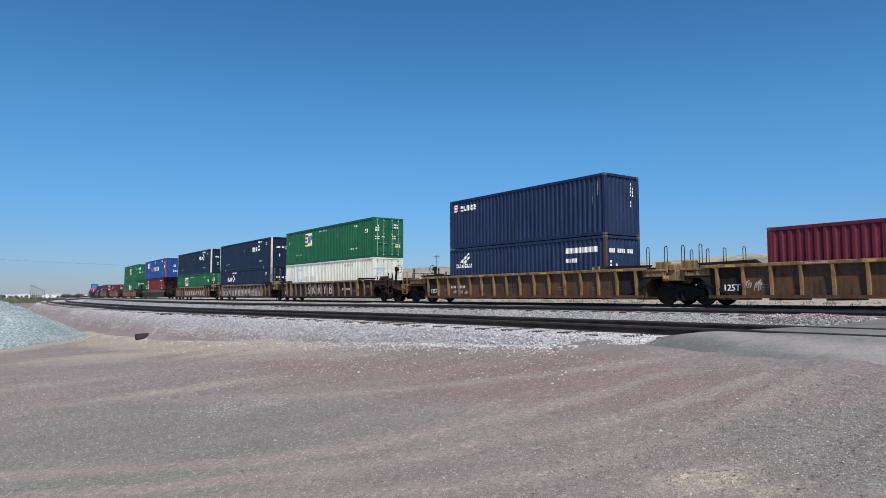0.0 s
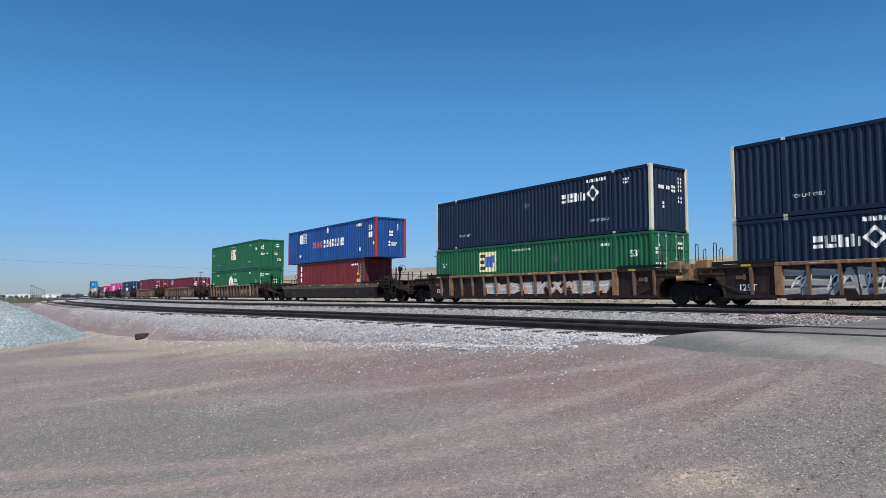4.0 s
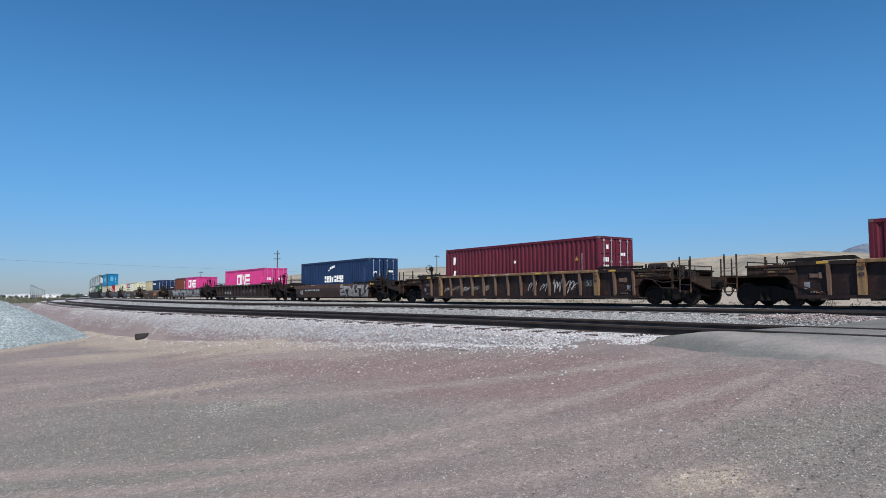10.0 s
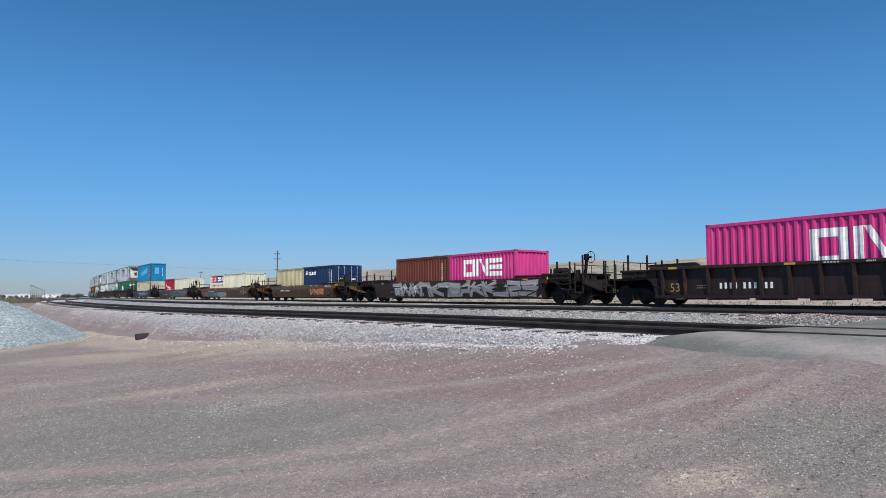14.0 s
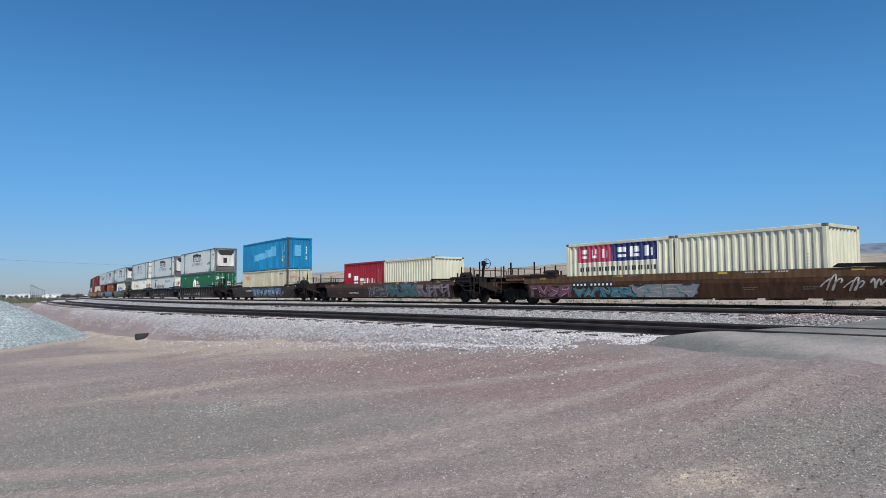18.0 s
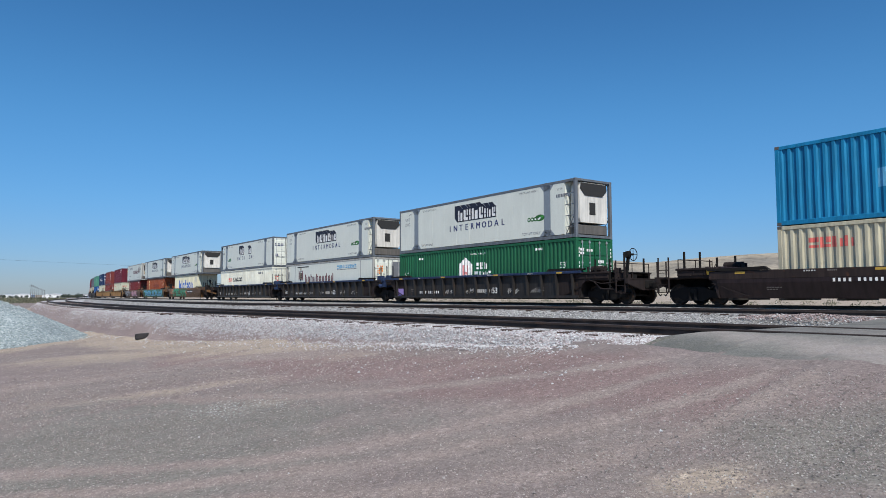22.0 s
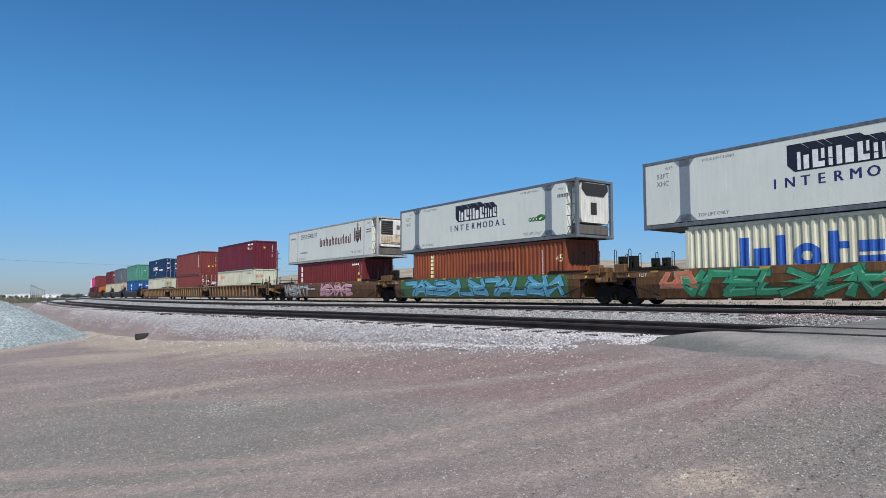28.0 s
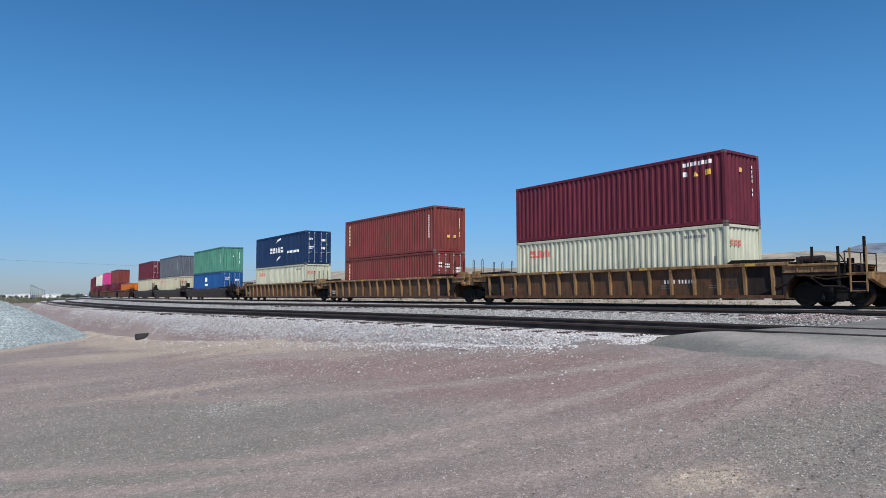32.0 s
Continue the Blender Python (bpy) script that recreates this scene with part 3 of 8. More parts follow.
for which, label in (("near", "rusty rails on wooden ties, the track nearest the dirt lot"), ("mid", "rusty rails of the empty middle track"), ("far", "rails that carry the freight train")):
    tr = thing("railway_track", label, "railway track", kind="structure")
    for off in (-0.7525, 0.7525):
        rail_run(which, off, -60, 90, 1.0, tr)
        rail_run(which, off, JOIN_S if which == "near" else -798, -60, 6.0, tr)
    tie = Geo().cbox(-0.115, 0.115, -1.37, 1.37, -0.33, -0.100, 0.012).mesh("tie")
    tie.materials.append(TIE)
    rng = random.Random(len(label))
    s, k = (-30.0, 0)
    joined = Geo()
    while s < 60:
        x, y, a = track_point(which, s)
        if not (which == "near" and CROSS_S - 0.1 < s < CROSS_S + 9):
            if which == "near" and s < CROSS_S or which != "near" and -2 < s < 34 and which == "mid":
                ob = part("tie", tie, TIE, tr)
                ob.matrix_basis = pose(x, y, rng.uniform(-0.008, 0.008), 0, 0, math.degrees(a) + rng.uniform(-1, 1)) @ pose(0, rng.uniform(-0.05, 0.05), 0)
            else:
                q = Matrix.Translation((x, y, 0)) @ Matrix.Rotation(a, 4, "Z")
                joined.add([tuple(q @ Vector(v)) for v in [(p, r, z) for p in (-0.115, 0.115) for r in (-1.3, 1.3) for z in (-0.33, -0.109)]],
                           [(0, 1, 3, 2), (4, 6, 7, 5), (0, 4, 5, 1), (2, 3, 7, 6), (0, 2, 6, 4), (1, 5, 7, 3)])
        s += 0.53
        k += 1
    tagged(part("ties", joined, TIE, tr), kind="stuff")

# ---- the crossing ----
ASPHALT, n, l, b = material("dusty_asphalt", 0.9)
co = n.new("ShaderNodeTexCoord").outputs["Object"]
c = ramp(n, l, noise_tex(n, l, co, 0.7, 6, 0.65), [(0.3, (0.092, 0.093, 0.085)), (0.5, (0.130, 0.130, 0.118)), (0.72, (0.205, 0.20, 0.18))])
v = n.new("ShaderNodeTexVoronoi")
v.inputs["Scale"].default_value = 55
l.new(co, v.inputs["Vector"])
sp = n.new("ShaderNodeSeparateColor")
l.new(v.outputs["Color"], sp.inputs[0])
c = mix(n, l, 1.0, c, ramp(n, l, sp.outputs[0], [(0.0, grey(0.78)), (0.5, grey(0.97)), (0.9, grey(1.08)), (1.0, grey(1.35))]), "MULTIPLY")
c = mix(n, l, 1.0, c, ramp(n, l, noise_tex(n, l, co, 90, 3, 0.7), [(0.3, grey(0.75)), (0.7, grey(1.2))]), "MULTIPLY")
dust = n.new("ShaderNodeAttribute")
dust.attribute_name = "road_dust"
add = n.new("ShaderNodeMath")
add.operation = "MULTIPLY_ADD"
l.new(noise_tex(n, l, co, 2.5, 7, 0.75), add.inputs[0])
add.inputs[1].default_value = 0.9
l.new(dust.outputs["Fac"], add.inputs[2])
c = mix(n, l, ramp(n, l, add.outputs[0], [(0.5, grey(0.0)), (1.0, grey(0.8))]), c, mix(n, l, sp.outputs[1], (0.26, 0.222, 0.205), (0.35, 0.318, 0.295)))
l.new(c, b.inputs["Base Color"])
bump(n, l, b, noise_tex(n, l, co, 60, 4, 0.7), 0.6, 0.012)
road = thing("road", "worn grey asphalt approach with dust at its edge", "road", kind="structure")


def road_sheet(name, mat, ss, near, far, zfun, no=8):
    """A sheet along the near track between two offsets that vary with s."""
    vs, fs, dust = [], [], []
    for s in ss:
        a, e = near(s), far(s)
        for i in range(no + 1):
            o = a + (e - a) * i / no
            # dust lies along the edge, and where wheels cross
            dust.append(max(0.0, 0.42 - (o - a) / 0.4) + 0.46 * math.exp(-((o + 0.45 * (s - 31.5) + 1.3) / 0.35) ** 2) + 0.40 * float(smoothstep((s - 31.6) / 2.2)) if a < -0.9 else 0.1 + 0.25 * float(smoothstep((s - 31.0) / 2.0)))
            x, y, _a = track_point("near", s, o)
            vs.append((x, y, zfun(x, y, o)))
    m = no + 1
    for i in range(len(ss) - 1):
        for j in range(no):
            fs.append((i * m + j, i * m + j + 1, (i + 1) * m + j + 1, (i + 1) * m + j))
    # edges run down into the ground
    rim = [i * m for i in range(len(ss))][::-1] + list(range(1, m))
    k = len(vs)
    vs += [(vs[i][0], vs[i][1], vs[i][2] - 0.12) for i in rim]
    dust += [0.8] * len(rim)
    fs += [(rim[i], rim[i + 1], k + i + 1, k + i) for i in range(len(rim) - 1)]
    g = Geo()
    g.v, g.f = vs, fs
    ob = part(name, g, mat, road)
    ob.data.attributes.new("road_dust", "FLOAT", "POINT").data.foreach_set("value", np.array(dust, np.float32))
    return ob


def apron(s):
    """How far the asphalt reaches from the rail towards the dirt; its edge is broken and dusty."""
    w = 0.10 * noise.noise((s * 1.7, 0, 0)) + 0.07 * noise.noise((s * 6, 1, 0))
    return -min(float(np.interp(s, (29.7, 30.1, 31.2, 32, 33, 40), (1.9, 2.08, 2.2, 2.4, 2.65, 5.5))), 6.0) + w


def apron_z(x, y, o):
    g, s, _l = ground_z(x, y)
    g = float(g[0]) - 0.02 + 0.06 * min(1.0, max(0.0, o - apron(float(s[0]))) / 1.0) + 0.010 * noise.noise((x * 5, y * 5, 7)) + 0.05 * noise.noise((x * 0.45, y * 0.45, 0)) + 0.02 * noise.noise((x * 2.1, y * 2.1, 3))
    lip = -0.012 - 0.10 * max(0.0, -o - 1.0)
    return g + max(0.0, lip - g) * float(smoothstep((s[0] - 30.5) / 0.7)) * min(1.0, max(0.0, o - apron(float(s[0]))) / 0.9)


road_sheet("approach", ASPHALT, list(np.arange(30.3, 36, 0.1)) + list(np.arange(36.5, 60, 1.5)), apron, lambda s: -float(np.interp(s, (30.3, 30.55, 30.8, 31.0), (2.0, 1.6, 1.1, 0.84))), apron_z, 22)
road_sheet("crossing_panel", ASPHALT, list(np.arange(CROSS_S - 0.2, CROSS_S + 9, 1.0)), lambda s: -0.66, lambda s: 0.66, lambda x, y, o: -0.012, 2)
road_sheet("approach", ASPHALT, list(np.arange(29.62, 33, 0.2)) + list(np.arange(33, 60, 0.8)), lambda s: max(0.84, 0.9 + (CROSS_S - s) * 4.06), lambda s: 7.4, lambda x, y, o: -0.012 - 0.006 * max(0, o - 1.5), 12)

# ---- hills, scrub and far things ----
F = 1192.0


def hill_range(name, label, ridge, depth, col, seed, spread):
    us = np.linspace(-1.3, 1.6, 260)
    px = 784 + us * F
    h = np.interp(px, [r[0] for r in ridge], [r[1] for r in ridge])
    vs, fs = [], []
    rows = 16
    for k in range(rows + 1):
        f = k / rows
        for u, y in zip(us, h):
            top = max(0.0, (523 - y) / F * depth + 0.4)
            Y = depth - spread * (1 - f)
            bumpy = 0.22 * noise.fractal((u * 14, f * 2.0, seed), 0.8, 2.0, 5)
            prof = f ** 1.25 + bumpy * math.sin(math.pi * f) * 0.9
            vs.append((u * Y, Y, -8 + (top + 8) * max(0.0, min(prof, f + 0.12 if f < 1 else 1.0))))
    m = len(us)
    for k in range(rows):
        for j in range(m - 1):
            fs.append((k * m + j, k * m + j + 1, (k + 1) * m + j + 1, (k + 1) * m + j))
    me = bpy.data.meshes.new(name)
    me.from_pydata(vs, [], fs)
    me.polygons.foreach_set("use_smooth", [True] * len(fs))
    # col has the haze of distance mixed into the grass colour
    m_, n, l, b = material(name + "_grass", 1.0)
    co = n.new("ShaderNodeTexCoord").outputs["Object"]
    c = ramp(n, l, noise_tex(n, l, co, 0.012, 6, 0.65), [(0.3, tuple(0.72 * v for v in col)), (0.5, col), (0.7, tuple(1.15 * v for v in col))])
    # broad cool darkening painted in as the shade of gullies
    c = mix(n, l, 1.0, c, ramp(n, l, noise_tex(n, l, co, 0.0045, 5, 0.6), [(0.35, (0.72, 0.75, 0.80)), (0.6, grey(1.05))]), "MULTIPLY")
    bump(n, l, b, noise_tex(n, l, co, 0.006, 6, 0.6), 1.0, 60.0)
    l.new(c, b.inputs["Base Color"])
    b.inputs["Specular IOR Level"].default_value = 0.0
    me.materials.append(m_)
    return tagged(new(name, me), label, "hills", kind="structure")


TANR = [(-800, 521), (0, 521), (160, 521), (300, 514), (420, 500), (520, 486), (600, 480), (700, 476), (780, 472), (850, 474), (900, 475), (950, 471), (1000, 466), (1050, 460), (1090, 462), (1150, 466), (1200, 461), (1260, 456), (1330, 451), (1400, 448), (1440, 445), (1500, 448), (1568, 450), (1800, 455), (2700, 490)]
BLUER = [(-800, 526), (1300, 526), (1380, 500), (1480, 452), (1505, 440), (1530, 433), (1568, 431), (1650, 426), (1800, 434), (2700, 480)]
hill_range("hills", "low tan hills of dry grass along the horizon", TANR, 3000.0, (0.29, 0.258, 0.212), 1.0, 1100.0)
hill_range("mountain", "blue-grey mountain behind the dry hills", BLUER, 4600.0, (0.16, 0.19, 0.24), 2.0, 900.0)

SCRUB = island_material("scrub_leaf", [(0.0, (0.05, 0.058, 0.036)), (0.4, (0.09, 0.098, 0.062)), (0.75, (0.15, 0.148, 0.10)), (1.0, (0.25, 0.225, 0.15))])


def leaves(name, places, mat, label, category="shrubs", per=60, kind="stuff"):
    rng = random.Random(len(label))
    vs, fs = [], []
    for x, y, z, r, h in places:
        for _ in range(per):
            a, q, t = rng.random() * 6.283, r * math.sqrt(rng.random()), rng.random()
            c = Vector((x + q * math.cos(a), y + q * math.sin(a), z + h * t * (1 - 0.6 * (q / r) ** 2)))
            sz = 0.16 * r * rng.uniform(0.5, 1.3)
            d1 = Vector((rng.gauss(0, 1), rng.gauss(0, 1), rng.gauss(0, 1))).normalized() * sz
            d2 = Vector((rng.gauss(0, 1), rng.gauss(0, 1), abs(rng.gauss(0, 1)) + 0.5)).normalized() * sz * 1.5
            k = len(vs)
            vs += [tuple(c - d1 * 0.5), tuple(c + d1 * 0.5), tuple(c + d2)]
            fs.append((k, k + 1, k + 2))
    me = bpy.data.meshes.new(name)
    me.from_pydata(vs, [], fs)
    me.materials.append(mat)
    return tagged(new(name, me), label, category, kind=kind)


rng = random.Random(21)
pl = []
for _ in range(800):
    Y = rng.uniform(140, 420)
    u = rng.uniform(-0.80, -0.545)
    r = rng.uniform(0.8, 2.4)
    pl.append((u * Y, Y, -1.35, r, r * rng.uniform(0.3, 0.65)))
leaves("scrub", pl, SCRUB, "low grey-green desert scrub far from the track")
pl = []
for _ in range(700):
    s, o = rng.uniform(-120, 70), rng.uniform(6, 60)
    x, y, _a = at(s, o)
    r = rng.uniform(0.25, 0.7)
    pl.append((x, y, -0.66, r, r * rng.uniform(0.6, 1.1)))
leaves("dry_weeds", pl, SCRUB, "dry weeds and tufts beyond the train", "weeds", 40)

DRYGRASS = island_material("dry_grass", [(0.0, (0.24, 0.22, 0.13)), (0.5, (0.42, 0.39, 0.25)), (1.0, (0.58, 0.55, 0.40))])
pl = []
for _ in range(3600):
    s, o = rng.uniform(-40, 60), 1.9 + 8 * rng.random() ** 1.5
    x, y, _a = at(s, o)
    r = rng.uniform(0.12, 0.3)
    pl.append((x, y, -0.5 if o < 4 else -0.62, r, r * rng.uniform(0.8, 1.8)))
leaves("dry_grass", pl, DRYGRASS, "pale dry grass beyond the train", "grass", 30)

# leaf greens are greyed to carry the haze of distance
TREEL = island_material("hazy_tree_leaf", [(0.0, (0.035, 0.05, 0.04)), (0.6, (0.065, 0.085, 0.065)), (1.0, (0.11, 0.125, 0.10))])
BARK = plain("bark", (0.10, 0.08, 0.06), 0.95)
for px_, Y, r in ((8, 560, 2.2), (30, 600, 2.0), (116, 640, 3.0), (138, 610, 3.0), (146, 660, 2.8), (112, 700, 2.6), (48, 700, 2.0), (128, 560, 2.0), (20, 520, 1.8), (122, 600, 2.6)):
    x = (px_ - 784) / F * Y
    tree = thing("tree", "dark green broadleaf tree far down the line", "tree", "far trees")
    tree.location = (x, Y, -1.8)
    part("trunk", Geo().cyl((0, 0, 0), (0.1, 0, r * 0.9), 0.22, 8, 0.12).cyl((0.1, 0, r * 0.8), (0.7, 0.2, r * 1.5), 0.09, 6, 0.04).cyl((0.1, 0, r * 0.8), (-0.6, -0.3, r * 1.4), 0.08, 6, 0.04), BARK, tree)
    cr = leaves("crown", [(rng.uniform(-r * 0.5, r * 0.5), rng.uniform(-r * 0.5, r * 0.5), r * rng.uniform(0.2, 0.75), r * 0.7, r * 0.9) for _ in range(7)], TREEL, "", per=260)
    for key in ("label", "category", "kind"):
        if key in cr:
            del cr[key]
    cr.parent = tree

WHITEWALL = paint("white_sheet_wall", (0.75, 0.76, 0.76), 0.6, 0.12, 0.02)
ROOFM = paint("pale_roof", (0.62, 0.65, 0.68), 0.5, 0.15, 0.03)
GLASSD = plain("dark_window", (0.03, 0.035, 0.04), 0.2)


def shed(px_, Y, w, h, label):
    x = (px_ - 784) / F * Y
    t = thing("warehouse", label, "warehouse", "far buildings")
    t.location = (x, Y, -1.9)
    part("wall", Geo().box(-w / 2, w / 2, 0, 10, 0, h), WHITEWALL, t)
    part("roof", Geo().prism([(-w / 2 - 0.4, h + 0.01), (w / 2 + 0.4, h + 0.01), (0, h + w * 0.06)], "y", -0.4, 10.4), ROOFM, t)
    k = max(2, int(w / 6))
    for i in range(k):
        u = -w / 2 + w * (i + 0.5) / k
        if i % 3 == 1:
            part("door", Geo().box(u - 1.3, u + 1.3, -0.06, -0.01, 0, h * 0.7), GLASSD, t)
        else:
            part("window", Geo().box(u - 0.9, u + 0.9, -0.06, -0.01, h * 0.5, h * 0.8), GLASSD, t)


shed(97, 760, 17, 4.2, "white metal warehouse with a low pale roof")
shed(84, 900, 12, 4.0, "white shed far down the line")
shed(40, 860, 22, 4.4, "long low white building far away")
shed(14, 900, 14, 4.0, "small white building far away")
shed(152, 520, 3.4, 3.6, "small white hut far down the line")

WOODPOLE = plain("weathered_pole", (0.085, 0.07, 0.06), 0.9, 0, 0.3, 5)
WIRE = plain("dark_cable", (0.03, 0.03, 0.035), 0.5)


def pole(px_, top_y, h, arms, label, r=0.14):
    Y = (h - 0.9 - 0.4) * F / (523 - top_y)
    x = (px_ - 784) / F * Y
    t = thing("utility_pole", label, "utility pole", "utility poles")
    t.location = (x, Y, -0.9)
    part("mast", Geo().cyl((0, 0, 0), (0, 0, h), r, 10, r * 0.72), WOODPOLE, t)
    for z, w in arms:
        arm = part("crossarm", Geo().cbox(-w / 2, w / 2, -r - 0.12, -r, z, z + 0.13, 0.015), WOODPOLE, t)
        for u in (-0.45, -0.2, 0.2, 0.45):
            part("insulator", Geo().cyl((u * w, -r - 0.06, z + 0.13), (u * w, -r - 0.06, z + 0.27), 0.05, 8, 0.03), WIRE, arm)
    return x, Y


xa, _y = pole(490.5, 443, 11.2, [(10.4, 1.3), (9.3, 1.5), (6.9, 1.1)], "wooden utility pole with three crossarms")
pole(355.5, 480, 10.5, [(10.0, 1.6)], "wooden utility pole far behind the train")
pole(773, 452, 10.0, [(9.6, 1.1)], "thin wooden utility pole behind the train", 0.10)
for p, ty in ((56, 502), (59.5, 503), (63, 505), (66.5, 506), (70, 508), (74, 509), (77, 511), (80, 512)):
    pole(p, ty, 10.5, [(9.8, 2.2), (8.9, 2.2)], "wooden utility pole far down the line", 0.2)
pts = []
for i in range(31):
    f = i / 30
    Y = 140 + 110 * f
    u = (-150 + 950 * f - 784) / F
    pts.append((u * Y, Y, 0.4 + (523 - (450 + 40 * f)) / F * Y - 1.2 * math.sin(math.pi * f) * 0.4))
tagged(part("cable", Geo().pipe(pts, 0.013, 5), WIRE, None), "thin dark overhead cable", "cable")
# offcut on the dirt, and a thin marker stake
OLDTIE = plain("charred_wood", (0.03, 0.028, 0.03), 0.95, 0, 0.4, 6)
ct = thing("tie_offcut", "short dark offcut of a wooden tie lying on the dirt", "timber")
ct.matrix_basis = pose(-8.30, 18.68, -0.665, 0, -4, 12)
part("block", Geo().cbox(-0.17, 0.17, -0.08, 0.08, -0.12, 0.04, 0.02), OLDTIE, ct)
sx, sy = -24.9, 42.5
st = thing("marker_post", "thin marker post with a small white plate", "post")
st.location = (sx, sy, float(ground_z(sx, sy)[0][0]))
part("post", Geo().cbox(-0.025, 0.025, -0.025, 0.025, -0.05, 1.02, 0.006), WOODPOLE, st)
part("plate", Geo().cbox(-0.05, 0.05, -0.04, -0.027, 0.74, 1.02, 0.004), WHITEWALL, st, "white plate")


# ---- the train: containers ----
W40, W53, HC, STD = 2.438, 2.59, 2.896, 2.591
PITCH, DEEP = 0.305, 0.05
STEEL = plain("galvanised_bar", (0.50, 0.51, 0.52), 0.45, 0.6)
CAST = paint("casting_steel", (0.12, 0.11, 0.10), 0.6, 0.3, 0.2)
UNDER = plain("underframe_black", (0.03, 0.028, 0.026), 0.7)
RUBBER = plain("black_rubber", (0.02, 0.02, 0.02), 0.8)


def corrugation(L):
    """Breakpoints (x, depth) of the trapezoid profile between the corner posts."""
    a, e = -L / 2 + 0.16, L / 2 - 0.16
    pitch, deep = (0.272, 0.05) if L > 16.1 else (PITCH, DEEP)
    n = max(6, round((e - a) / pitch))
    p = (e - a) / n
    out = []
    for i in range(n):
        x = a + i * p
        out += [(x, 0.0), (x + 0.30 * p, 0.0), (x + 0.46 * p, deep), (x + 0.82 * p, deep)]
    return out + [(e - 0.04 * p, deep * 0.3), (e, 0.0)]


MESHES = {}


def shared(key, build):
    if key not in MESHES:
        MESHES[key] = build().mesh(key[0])
    return MESHES[key]


def side_wall(L, W, H):
    g = Geo()
    pr = corrugation(L)
    y = -W / 2 + 0.012
    z0, z1 = 0.15, H - 0.09
    k = len(pr)
    v = [(x, y + d, z) for z in (z0, z1) for x, d in pr] + [(x, y + 0.07, z) for z in (z0, z1) for x in (pr[0][0], pr[-1][0])]
    f = [(i, i + 1, k + i + 1, k + i) for i in range(k - 1)] + [(2 * k, 2 * k + 2, 2 * k + 3, 2 * k + 1)]
    g.v, g.f = v, f
    return g


def end_wall(W, H):
    g = Geo()
    n = 8
    a, e = -W / 2 + 0.15, W / 2 - 0.15
    p = (e - a) / n
    pr = []
    for i in range(n):
        y = a + i * p
        pr += [(y, 0.0), (y + 0.3 * p, 0.0), (y + 0.46 * p, 0.045), (y + 0.8 * p, 0.045)]
    pr.append((e, 0.0))
    k = len(pr)
    g.v = [(-0.02 - d, y, z) for z in (0.16, H - 0.12) for y, d in pr]
    g.f = [(i, i + 1, k + i + 1, k + i) for i in range(k - 1)]
    return g


def flat_side(L, W, H, a, b):
    """A smooth insulated wall with narrow panel seams."""
    g = Geo()
    n, pr = 12, []
    for i in range(n):
        x0, x1 = a + (b - a) * i / n, a + (b - a) * (i + 1) / n
        pr += [(x0, 0.005), (x0 + 0.006, 0.0), (x1 - 0.006, 0.0)]
    pr.append((b, 0.005))
    k = len(pr)
    y = -W / 2 + 0.012
    g.v = [(x, y + d, z) for z in (0.2, H - 0.13) for x, d in pr]
    g.f = [(i, i + 1, k + i + 1, k + i) for i in range(k - 1)]
    return g


def casting():
    return Geo().cbox(-0.089, 0.089, -0.081, 0.081, -0.06, 0.06, 0.012)


